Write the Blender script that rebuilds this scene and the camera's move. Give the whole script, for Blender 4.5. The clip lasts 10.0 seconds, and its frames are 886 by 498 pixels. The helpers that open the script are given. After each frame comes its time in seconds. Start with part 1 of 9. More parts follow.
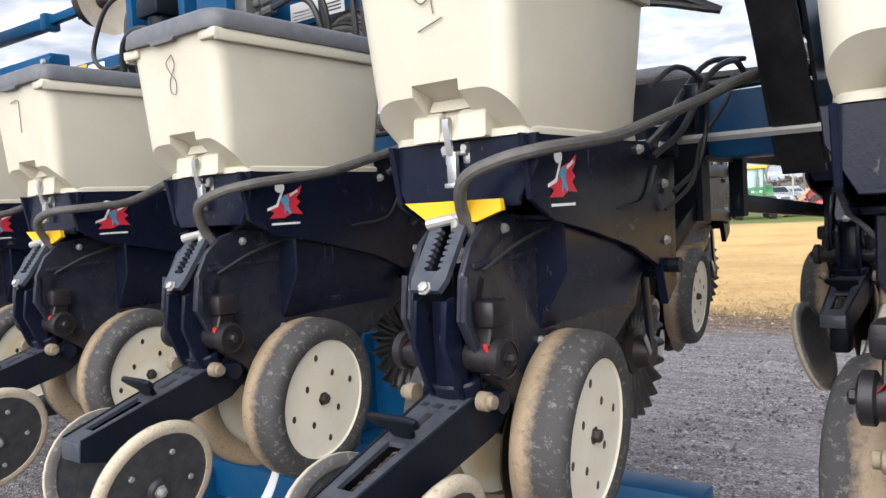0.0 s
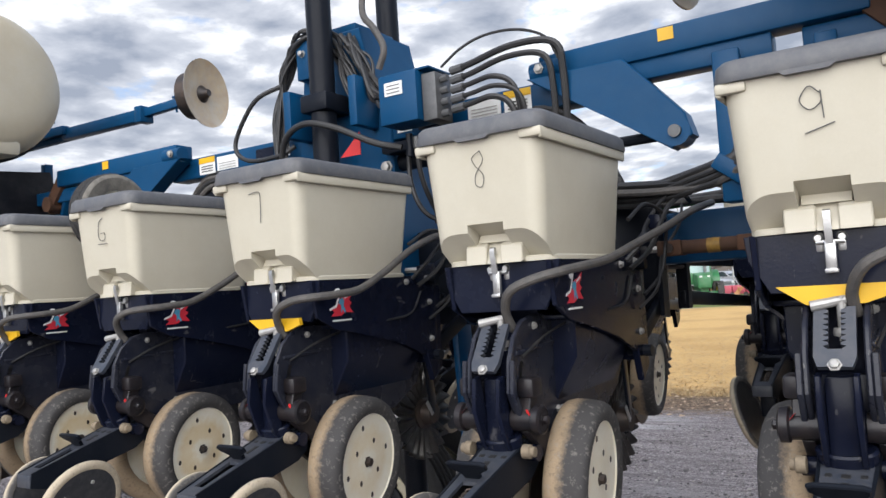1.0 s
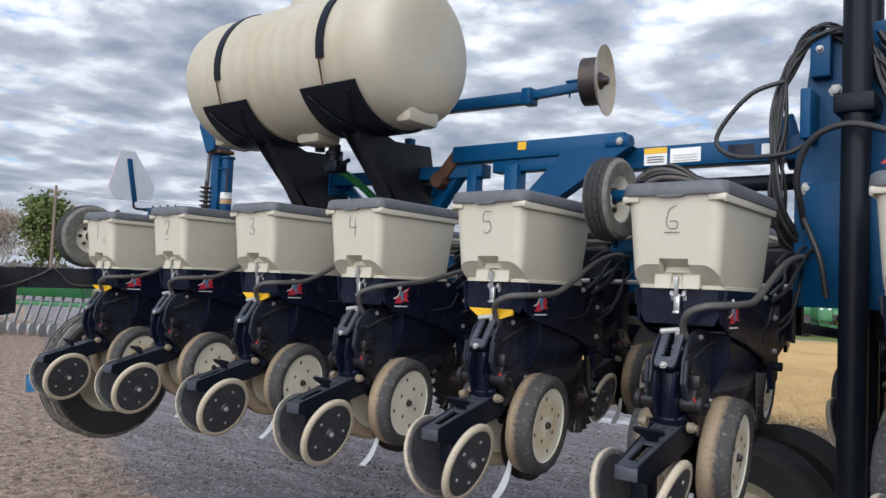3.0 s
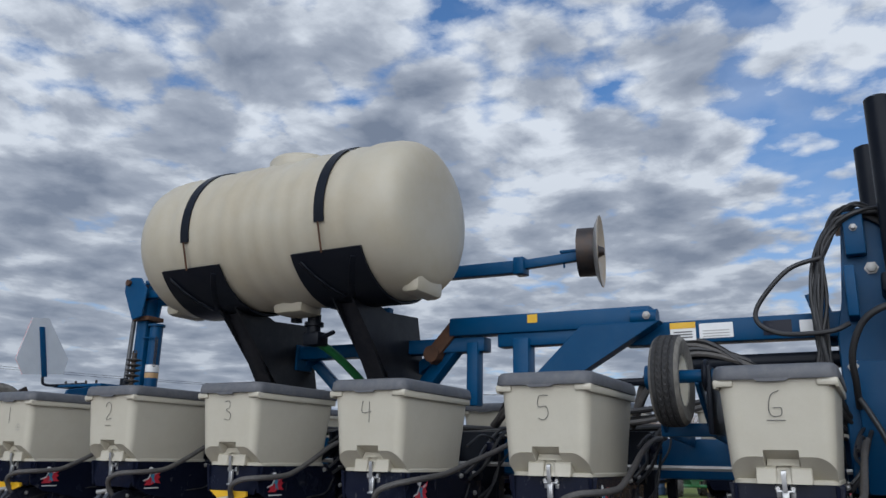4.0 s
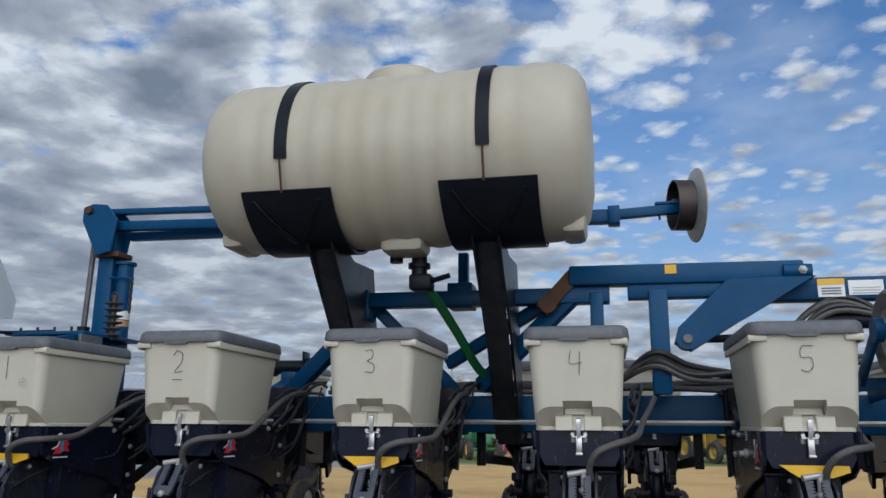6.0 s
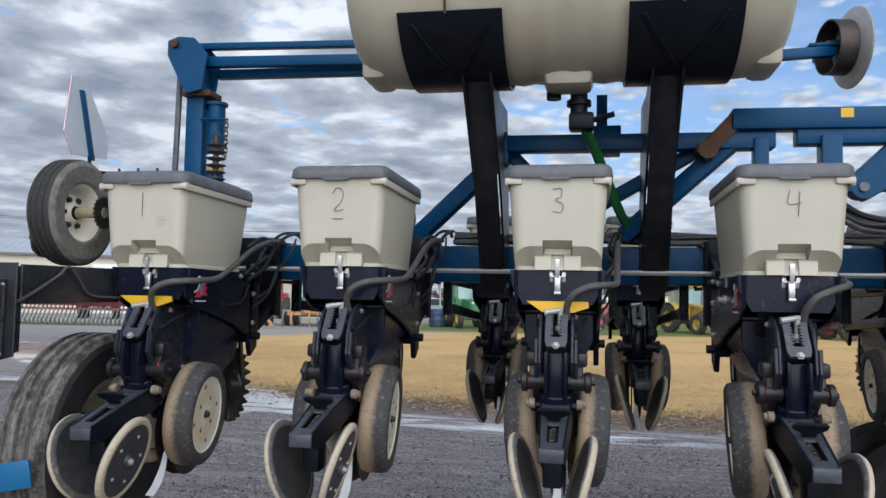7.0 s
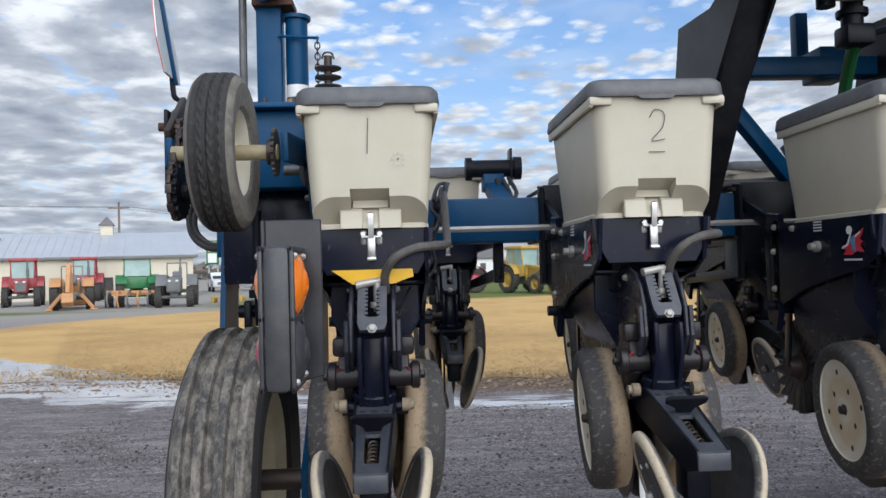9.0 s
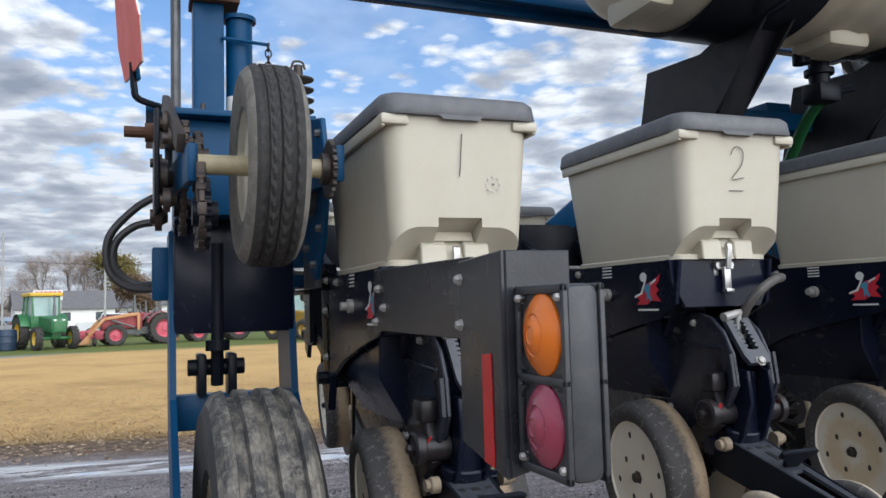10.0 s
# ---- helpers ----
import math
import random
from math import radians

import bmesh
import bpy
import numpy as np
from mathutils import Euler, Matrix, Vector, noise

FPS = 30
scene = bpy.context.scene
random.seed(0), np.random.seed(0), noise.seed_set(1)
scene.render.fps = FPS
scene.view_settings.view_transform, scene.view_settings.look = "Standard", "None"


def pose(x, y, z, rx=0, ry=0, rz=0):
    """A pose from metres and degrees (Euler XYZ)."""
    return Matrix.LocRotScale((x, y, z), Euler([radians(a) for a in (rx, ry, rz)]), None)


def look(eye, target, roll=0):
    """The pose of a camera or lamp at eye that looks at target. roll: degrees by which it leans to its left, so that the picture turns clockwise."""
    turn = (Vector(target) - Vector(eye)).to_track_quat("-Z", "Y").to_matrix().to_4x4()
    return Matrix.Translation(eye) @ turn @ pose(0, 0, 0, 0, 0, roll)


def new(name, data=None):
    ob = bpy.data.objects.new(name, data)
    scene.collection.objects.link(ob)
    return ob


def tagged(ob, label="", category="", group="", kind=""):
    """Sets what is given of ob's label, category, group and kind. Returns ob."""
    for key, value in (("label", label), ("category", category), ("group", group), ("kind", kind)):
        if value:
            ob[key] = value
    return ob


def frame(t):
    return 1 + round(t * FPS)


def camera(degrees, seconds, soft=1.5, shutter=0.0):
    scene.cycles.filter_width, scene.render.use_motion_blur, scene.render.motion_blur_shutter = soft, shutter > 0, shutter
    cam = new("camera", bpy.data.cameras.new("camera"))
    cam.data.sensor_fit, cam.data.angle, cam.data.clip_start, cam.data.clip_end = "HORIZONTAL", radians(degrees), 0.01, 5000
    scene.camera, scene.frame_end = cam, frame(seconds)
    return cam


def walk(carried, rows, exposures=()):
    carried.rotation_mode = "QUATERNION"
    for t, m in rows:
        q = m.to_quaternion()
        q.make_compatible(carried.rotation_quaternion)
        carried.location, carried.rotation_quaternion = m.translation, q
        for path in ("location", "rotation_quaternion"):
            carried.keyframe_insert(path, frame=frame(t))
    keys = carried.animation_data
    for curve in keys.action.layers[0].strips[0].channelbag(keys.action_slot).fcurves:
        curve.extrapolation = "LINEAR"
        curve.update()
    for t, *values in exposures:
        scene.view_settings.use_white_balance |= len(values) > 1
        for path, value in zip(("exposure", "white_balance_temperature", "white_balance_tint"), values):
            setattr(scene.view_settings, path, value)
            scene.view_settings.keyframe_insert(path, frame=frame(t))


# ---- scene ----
cam = camera(59.53, 10.0)
PATH = [
    (0, (6.921, -1.159, 1.646), (5.708, 0.427, 1.536), -3.23),
    (0.5, (6.636, -1.483, 1.643), (5.490, 0.156, 1.640), -7.87),
    (1, (6.278, -1.734, 1.694), (5.199, -0.053, 1.799), -3.77),
    (1.5, (5.977, -2.045, 1.727), (4.889, -0.370, 1.820), 0.58),
    (2, (5.543, -2.224, 1.666), (4.374, -0.601, 1.695), 2.18),
    (2.5, (5.134, -2.413, 1.698), (3.897, -0.842, 1.728), 2.95),
    (2.7, (5.013, -2.509, 1.698), (3.751, -0.958, 1.745), 2.49),
    (4, (4.070, -2.706, 1.805), (3.137, -1.016, 2.325), 1.07),
    (4.5, (3.704, -2.826, 1.754), (2.960, -1.094, 2.423), 1.51),
    (5, (3.286, -2.804, 1.767), (2.661, -1.036, 2.462), 1.79),
    (6.3, (2.200, -2.854, 1.735), (1.807, -0.926, 2.094), 0.07),
    (6.5, (2.071, -2.768, 1.695), (1.662, -0.835, 2.004), 0.24),
    (7, (1.640, -2.726, 1.647), (1.272, -0.764, 1.777), 1.10),
    (7.5, (1.219, -2.698, 1.661), (0.899, -0.724, 1.680), 1.66),
    (8, (0.825, -2.488, 1.627), (0.590, -0.502, 1.609), 0.52),
    (8.5, (0.450, -2.308, 1.625), (0.347, -0.311, 1.615), -0.79),
    (9, (0.082, -2.073, 1.641), (0.186, -0.077, 1.688), -1.57),
    (9.5, (-0.258, -1.758, 1.696), (0.105, 0.205, 1.806), -2.14),
    (10, (-0.630, -1.612, 1.660), (0.087, 0.249, 1.807), -1.55),
]
walk(cam, [(t, look(eye, target, roll)) for t, eye, target, roll in PATH],
     exposures=[(0, 0.8, 6400, 11), (0.5, 0.66, 6400, 11), (1.0, 0.36, 6350, 11), (1.5, 0.2, 6250, 10), (2.5, 0.2, 6150, 10), (4.0, -0.55, 5850, 9), (5.0, -0.75, 5650, 7),
                (6.3, -0.42, 5850, 8), (7.0, -0.12, 5950, 9), (7.5, 0.0, 6100, 9), (9.0, 0.0, 6100, 9), (10.0, 0.05, 6100, 9)])

# ---- world, sun ----
def N(nt, kind, **inputs):
    n = nt.nodes.new(kind)
    for k, v in inputs.items():
        n.inputs[k.replace("_", " ")].default_value = v
    return n


def mathn(nt, op, a, b=None, clamp=False):
    n = nt.nodes.new("ShaderNodeMath")
    n.operation, n.use_clamp = op, clamp
    for i, v in enumerate((a, b)):
        if v is None:
            continue
        if isinstance(v, (int, float)):
            n.inputs[i].default_value = v
        else:
            nt.links.new(v, n.inputs[i])
    return n.outputs[0]


def ramp(nt, fac, stops):
    n = nt.nodes.new("ShaderNodeValToRGB")
    e = n.color_ramp.elements
    while len(e) < len(stops):
        e.new(0.5)
    for el, (p, c) in zip(e, stops):
        el.position, el.color = p, (c, c, c, 1) if isinstance(c, (int, float)) else (*c, 1)
    nt.links.new(fac, n.inputs[0])
    return n.outputs[0]


def mix(nt, fac, a, b):
    n = nt.nodes.new("ShaderNodeMix")
    n.data_type = "RGBA"
    for i, v in ((0, fac), (6, a), (7, b)):
        if isinstance(v, (int, float)):
            n.inputs[i].default_value = v
        elif isinstance(v, tuple):
            n.inputs[i].default_value = (*v, 1)
        else:
            nt.links.new(v, n.inputs[i])
    return n.outputs[2]


SUN_EL, SUN_AZ = 29.0, 162.0  # degrees; azimuth clockwise from +y
world = bpy.data.worlds.new("sky")
scene.world = world
world.use_nodes = True
wt = world.node_tree
wt.nodes.clear()
sky = wt.nodes.new("ShaderNodeTexSky")
sky.sky_type, sky.sun_disc = "NISHITA", False
sky.sun_elevation, sky.sun_rotation = radians(SUN_EL), radians(SUN_AZ)
sky.air_density, sky.dust_density, sky.ozone_density = 1.0, 0.3, 3.0
co = wt.nodes.new("ShaderNodeTexCoord")
sep = wt.nodes.new("ShaderNodeSeparateXYZ")
wt.links.new(co.outputs["Generated"], sep.inputs[0])
zc = mathn(wt, "ADD", mathn(wt, "MAXIMUM", sep.outputs[2], 0.0), 0.13)
cmb = wt.nodes.new("ShaderNodeCombineXYZ")
wt.links.new(mathn(wt, "DIVIDE", sep.outputs[0], zc), cmb.inputs[0])
wt.links.new(mathn(wt, "DIVIDE", sep.outputs[1], zc), cmb.inputs[1])


def cloud_noise(scale, detail, rough, shift, distort=0.25):
    mp = wt.nodes.new("ShaderNodeMapping")
    mp.inputs["Location"].default_value = (shift, shift * 0.7, shift * 0.3)
    wt.links.new(cmb.outputs[0], mp.inputs[0])
    n = N(wt, "ShaderNodeTexNoise", Scale=scale, Detail=detail, Roughness=rough, Distortion=distort)
    wt.links.new(mp.outputs[0], n.inputs["Vector"])
    return n


def cells(scale, wobble, smooth):
    """Rounded cloud heaps: 1 at a heap's middle, 0 between heaps."""
    nz = cloud_noise(scale * 0.8, 3, 0.55, 9.0 + scale)
    off = wt.nodes.new("ShaderNodeVectorMath")
    off.operation = "MULTIPLY_ADD"
    wt.links.new(nz.outputs["Color"], off.inputs[0])
    off.inputs[1].default_value = (wobble, wobble, 0)
    wt.links.new(cmb.outputs[0], off.inputs[2])
    v = wt.nodes.new("ShaderNodeTexVoronoi")
    v.voronoi_dimensions, v.feature = "2D", "SMOOTH_F1"
    v.inputs["Scale"].default_value, v.inputs["Smoothness"].default_value = scale, smooth
    wt.links.new(off.outputs[0], v.inputs["Vector"])
    return mathn(wt, "SUBTRACT", 1.0, mathn(wt, "MULTIPLY", v.outputs["Distance"], 1.35), True)


def toward(az, el, inner, outer):
    """1 within `inner` degrees of a direction of the sky, falling to 0 at `outer`."""
    dt = wt.nodes.new("ShaderNodeVectorMath")
    dt.operation = "DOT_PRODUCT"
    wt.links.new(co.outputs["Generated"], dt.inputs[0])
    a, e = radians(az), radians(el)
    dt.inputs[1].default_value = (math.sin(a) * math.cos(e), math.cos(a) * math.cos(e), math.sin(e))
    mr = N(wt, "ShaderNodeMapRange", From_Min=math.cos(radians(outer)), From_Max=math.cos(radians(inner)))
    mr.interpolation_type = "SMOOTHSTEP"
    wt.links.new(dt.outputs["Value"], mr.inputs["Value"])
    return mr.outputs["Result"]


def weigh(*pairs):
    tot = None
    for v, w in pairs:
        p = mathn(wt, "MULTIPLY", v, w)
        tot = p if tot is None else mathn(wt, "ADD", tot, p)
    return tot


big = cloud_noise(0.9, 3, 0.5, 3.1).outputs["Fac"]
mid = cloud_noise(2.6, 4, 0.5, 7.4).outputs["Fac"]
fine = cloud_noise(26.0, 6, 0.62, 1.3).outputs["Fac"]
shade = cloud_noise(3.4, 6, 0.55, 12.6).outputs["Fac"]
heap = cells(5.2, 0.10, 0.35)
small = cells(12.0, 0.05, 0.30)
white_cloud = toward(1.7, 28.6, 1.0, 7.5)
clear = toward(9.0, 23.0, 4.0, 20.0)
mass = weigh((big, 0.22), (mid, 0.34), (heap, 0.20), (small, 0.16), (fine, 0.18))
low = mathn(wt, "MULTIPLY", mathn(wt, "SUBTRACT", 0.45, sep.outputs[2], True), 0.40)
amount = mathn(wt, "ADD", mathn(wt, "ADD", mass, low), weigh((white_cloud, 0.17), (clear, -0.15), (toward(-23, 33, 2, 9), -0.04), (toward(-50, 26, 10, 34), 0.09), (toward(-13, 16, 2, 11), 0.09), (toward(-25, 20, 4, 14), 0.05)))
veil = mathn(wt, "MULTIPLY", ramp(wt, weigh((mid, 0.5), (shade, 0.5)), [(0.44, 0.0), (0.64, 1.0)]), 0.30)
cover = mathn(wt, "MAXIMUM", veil, ramp(wt, amount, [(0.455, 0.0), (0.52, 0.50), (0.60, 1.0)]))
thick = mathn(wt, "ADD", weigh((shade, 0.62), (small, -0.11), (fine, -0.14), (heap, 0.05), (white_cloud, -0.09)), mathn(wt, "MULTIPLY", amount, 0.42))
core = ramp(wt, thick, [(0.40, (10.6, 10.7, 10.8)), (0.50, (5.6, 5.9, 6.5)), (0.64, (2.8, 3.2, 4.0))])
haze = mathn(wt, "MULTIPLY", mathn(wt, "SUBTRACT", 1.0, mathn(wt, "MULTIPLY", sep.outputs[2], 2.6), True), 0.60)
core = mix(wt, haze, core, (4.3, 4.6, 5.1))
blue = wt.nodes.new("ShaderNodeMix")
blue.data_type, blue.blend_type = "RGBA", "MULTIPLY"
blue.inputs[0].default_value = 1.0
blue.inputs[7].default_value = (1.28, 1.5, 1.68, 1)
wt.links.new(sky.outputs[0], blue.inputs[6])
clear_sky = mix(wt, mathn(wt, "MULTIPLY", mathn(wt, "SUBTRACT", 1.0, mathn(wt, "MULTIPLY", sep.outputs[2], 2.3), True), 0.85), blue.outputs[2], (4.6, 5.4, 6.6))
skyc = mix(wt, cover, clear_sky, core)
bg = N(wt, "ShaderNodeBackground", Strength=0.100)
wt.links.new(skyc, bg.inputs["Color"])
wo = wt.nodes.new("ShaderNodeOutputWorld")
wt.links.new(bg.outputs[0], wo.inputs[0])

sd = bpy.data.lights.new("sun", "SUN")
sd.energy, sd.angle, sd.color = 4.2, radians(85), (1.0, 0.96, 0.91)
sun = new("sun", sd)
sa, se = radians(SUN_AZ), radians(SUN_EL)
sun.matrix_world = look((math.sin(sa) * math.cos(se) * 50, math.cos(sa) * math.cos(se) * 50, math.sin(se) * 50), (0, 0, 0))


# ---- materials ----
def mat(name, base, other=None, rough=0.5, metal=0.0, scale=8.0, amount=0.5, bump=0.15, fine=180.0, coat=0.0, dust=None, dust_amt=0.0, spec=0.5, scuff=0.0):
    """Two scales of variation: broad stains (other) and fine grain; dust is a paler film in patches."""
    m = bpy.data.materials.new(name)
    m.use_nodes = True
    nt = m.node_tree
    b = nt.nodes["Principled BSDF"]
    tc = nt.nodes.new("ShaderNodeTexCoord")
    oi = nt.nodes.new("ShaderNodeObjectInfo")
    add = nt.nodes.new("ShaderNodeVectorMath")
    sc = nt.nodes.new("ShaderNodeVectorMath")
    sc.operation = "SCALE"
    cmbo = nt.nodes.new("ShaderNodeCombineXYZ")
    for i in range(3):
        nt.links.new(oi.outputs["Random"], cmbo.inputs[i])
    nt.links.new(cmbo.outputs[0], sc.inputs[0])
    sc.inputs["Scale"].default_value = 37.0
    nt.links.new(tc.outputs["Object"], add.inputs[0])
    nt.links.new(sc.outputs[0], add.inputs[1])
    n1 = N(nt, "ShaderNodeTexNoise", Scale=scale, Detail=6.0, Roughness=0.6)
    n2 = N(nt, "ShaderNodeTexNoise", Scale=fine, Detail=3.0, Roughness=0.6)
    for n in (n1, n2):
        nt.links.new(add.outputs[0], n.inputs["Vector"])
    other = other or tuple(c * 0.7 for c in base)
    f1 = mathn(nt, "MULTIPLY", ramp(nt, n1.outputs["Fac"], [(0.35, 0.0), (0.7, 1.0)]), amount)
    col = mix(nt, f1, base, other)
    col = mix(nt, mathn(nt, "MULTIPLY", n2.outputs["Fac"], 0.25), col, tuple(c * 0.72 for c in base))
    if dust:
        n3 = N(nt, "ShaderNodeTexNoise", Scale=scale * 2.3, Detail=8.0, Roughness=0.7)
        nt.links.new(add.outputs[0], n3.inputs["Vector"])
        col = mix(nt, mathn(nt, "MULTIPLY", ramp(nt, n3.outputs["Fac"], [(0.42, 0.0), (0.62, 1.0)]), dust_amt), col, dust)
    if scuff:
        # fine pale scratches lying in two directions, and rubbed patches
        for stretch, lo in (((60.0, 9.0, 22.0), 0.665), ((14.0, 70.0, 8.0), 0.675)):
            mp = nt.nodes.new("ShaderNodeMapping")
            mp.inputs["Scale"].default_value = stretch
            nt.links.new(add.outputs[0], mp.inputs[0])
            ns = N(nt, "ShaderNodeTexNoise", Scale=1.0, Detail=4.0, Roughness=0.65)
            nt.links.new(mp.outputs[0], ns.inputs["Vector"])
            col = mix(nt, mathn(nt, "MULTIPLY", ramp(nt, ns.outputs["Fac"], [(lo, 0.0), (lo + 0.04, 1.0)]), scuff), col, (0.16, 0.155, 0.15))
    nt.links.new(col, b.inputs["Base Color"])
    rg = mathn(nt, "ADD", mathn(nt, "MULTIPLY", mathn(nt, "SUBTRACT", n1.outputs["Fac"], 0.5), 0.3), rough, True)
    nt.links.new(rg, b.inputs["Roughness"])
    b.inputs["Metallic"].default_value = metal
    b.inputs["Coat Weight"].default_value = coat
    b.inputs["Specular IOR Level"].default_value = spec
    if bump:
        bp = N(nt, "ShaderNodeBump", Strength=bump, Distance=0.002)
        nt.links.new(n2.outputs["Fac"], bp.inputs["Height"])
        nt.links.new(bp.outputs[0], b.inputs["Normal"])
    return m


M_BLUE = mat("blue_paint", (0.001, 0.054, 0.142), (0.002, 0.036, 0.094), rough=0.40, scale=5, dust=(0.06, 0.10, 0.14), dust_amt=0.08, spec=0.18)
M_BLACK = mat("black_paint", (0.005, 0.007, 0.018), (0.008, 0.011, 0.024), rough=0.24, scale=9, dust=(0.045, 0.045, 0.05), dust_amt=0.05, spec=0.2, scuff=0.3)
M_BLACKM = mat("black_satin_steel", (0.006, 0.008, 0.013), (0.012, 0.014, 0.019), rough=0.36, scale=7, dust=(0.05, 0.05, 0.05), dust_amt=0.05, spec=0.13)
# dust film, its cool grey patches also painting in the steel's broad sheen
M_SHANK = mat("dusty_black_steel", (0.012, 0.014, 0.024), (0.020, 0.022, 0.031), rough=0.27, scale=9, amount=0.7, dust=(0.095, 0.092, 0.093), dust_amt=0.13, spec=0.28, scuff=0.6)
M_HOPPER = mat("cream_plastic", (0.52, 0.485, 0.39), (0.455, 0.415, 0.32), rough=0.42, scale=4, amount=0.5, bump=0.08, dust=(0.42, 0.38, 0.29), dust_amt=0.26)
M_TANK = mat("milky_tank_plastic", (0.46, 0.425, 0.335), (0.39, 0.33, 0.225), rough=0.45, scale=3.5, amount=0.8, bump=0.05, dust=(0.48, 0.42, 0.30), dust_amt=0.2)
M_LID = mat("grey_lid_plastic", (0.085, 0.09, 0.10), (0.12, 0.12, 0.125), rough=0.55, scale=12, dust=(0.2, 0.19, 0.18), dust_amt=0.25)
M_RUBBERD = mat("dark_rubber", (0.02, 0.02, 0.022), (0.05, 0.047, 0.042), rough=0.8, scale=10, amount=0.7, bump=0.4, fine=90, dust=(0.16, 0.14, 0.11), dust_amt=0.3)
M_RIM = mat("cream_rim_paint", (0.80, 0.77, 0.66), (0.70, 0.60, 0.40), rough=0.42, scale=6, amount=0.35, dust=(0.62, 0.50, 0.26), dust_amt=0.22)


def stain_ring(m, r0, r1, colour):
    """Dried earth stain on a wheel face between two radii, more on some wheels than on others."""
    nt = m.node_tree
    b = nt.nodes["Principled BSDF"]
    src = b.inputs["Base Color"].links[0].from_socket
    tc = nt.nodes.new("ShaderNodeTexCoord")
    flat = nt.nodes.new("ShaderNodeVectorMath")
    flat.operation = "MULTIPLY"
    flat.inputs[1].default_value = (1, 1, 0)
    ln = nt.nodes.new("ShaderNodeVectorMath")
    ln.operation = "LENGTH"
    nt.links.new(tc.outputs["Object"], flat.inputs[0])
    nt.links.new(flat.outputs[0], ln.inputs[0])
    nz = N(nt, "ShaderNodeTexNoise", Scale=14.0, Detail=6.0, Roughness=0.65)
    nt.links.new(tc.outputs["Object"], nz.inputs["Vector"])
    rad = mathn(nt, "ADD", ln.outputs["Value"], mathn(nt, "MULTIPLY", mathn(nt, "SUBTRACT", nz.outputs["Fac"], 0.5), 0.09))
    band = ramp(nt, mathn(nt, "DIVIDE", rad, 0.2), [(r0 * 5 - 0.12, 0.0), (r0 * 5, 0.8), (r1 * 5 - 0.1, 1.0), (r1 * 5 + 0.06, 0.0)])
    oi = nt.nodes.new("ShaderNodeObjectInfo")
    much = mathn(nt, "MULTIPLY", ramp(nt, oi.outputs["Random"], [(0.45, 0.05), (0.98, 0.60)]), band)
    nt.links.new(mix(nt, much, src, colour), b.inputs["Base Color"])


stain_ring(M_RIM, 0.05, 0.115, (0.58, 0.38, 0.10))
M_STEEL = mat("bright_steel", (0.55, 0.55, 0.54), (0.35, 0.34, 0.33), rough=0.35, metal=0.9, scale=30)
M_CAST = mat("grey_cast_metal", (0.42, 0.41, 0.39), (0.28, 0.27, 0.25), rough=0.5, metal=0.5, scale=30)
M_WORN = mat("worn_dark_steel", (0.045, 0.042, 0.042), (0.10, 0.065, 0.045), rough=0.5, metal=0.6, scale=18, amount=0.7)
M_RUST = mat("rusty_steel", (0.10, 0.045, 0.022), (0.045, 0.027, 0.019), rough=0.8, metal=0.2, scale=14, amount=0.8, bump=0.5)
M_HOSE = mat("grey_hose", (0.050, 0.048, 0.047), (0.095, 0.086, 0.076), rough=0.6, scale=26, amount=0.8, bump=0.35, fine=90, dust=(0.15, 0.13, 0.11), dust_amt=0.25)
M_HOSEB = mat("black_hose", (0.016, 0.016, 0.017), (0.034, 0.032, 0.030), rough=0.5, scale=14)
M_GREENH = mat("green_hose", (0.02, 0.14, 0.04), (0.02, 0.09, 0.03), rough=0.4, scale=14)
M_YELLOW = mat("yellow_paint", (0.72, 0.42, 0.01), (0.55, 0.30, 0.01), rough=0.45, scale=10)
M_RED = mat("red_plastic", (0.55, 0.02, 0.02), (0.42, 0.02, 0.02), rough=0.4, scale=10)
M_WHITE = mat("white_label", (0.75, 0.75, 0.73), (0.62, 0.62, 0.6), rough=0.5, scale=20)
M_INK = mat("black_marker", (0.085, 0.083, 0.083), rough=0.6, bump=0)
M_DECRED = mat("decal_red", (0.60, 0.03, 0.05), rough=0.4, bump=0)
M_DECBLU = mat("decal_blue", (0.08, 0.30, 0.45), rough=0.4, bump=0)
M_ALU = mat("aluminium_sheet", (0.66, 0.68, 0.69), (0.55, 0.57, 0.58), rough=0.5, metal=0.2, scale=8, amount=0.6)


# ---- mesh helpers ----
def finish(bm, angle=35):
    bmesh.ops.recalc_face_normals(bm, faces=bm.faces)
    me = bpy.data.meshes.new("mesh")
    bm.to_mesh(me)
    bm.free()
    me.shade_smooth()
    me.set_sharp_from_angle(angle=radians(angle))
    return me


def part(name, bm, material, parent=None, label="", angle=35):
    me = finish(bm, angle) if isinstance(bm, bmesh.types.BMesh) else bm
    if material and not me.materials:
        me.materials.append(material)
    ob = new(name, me)
    ob.parent = parent
    if label:
        ob["label"] = label
    return ob


def thing(name, label, category, group="", kind=""):
    ob = new(name)
    ob.empty_display_size = 0.1
    return tagged(ob, label, category, group, kind)


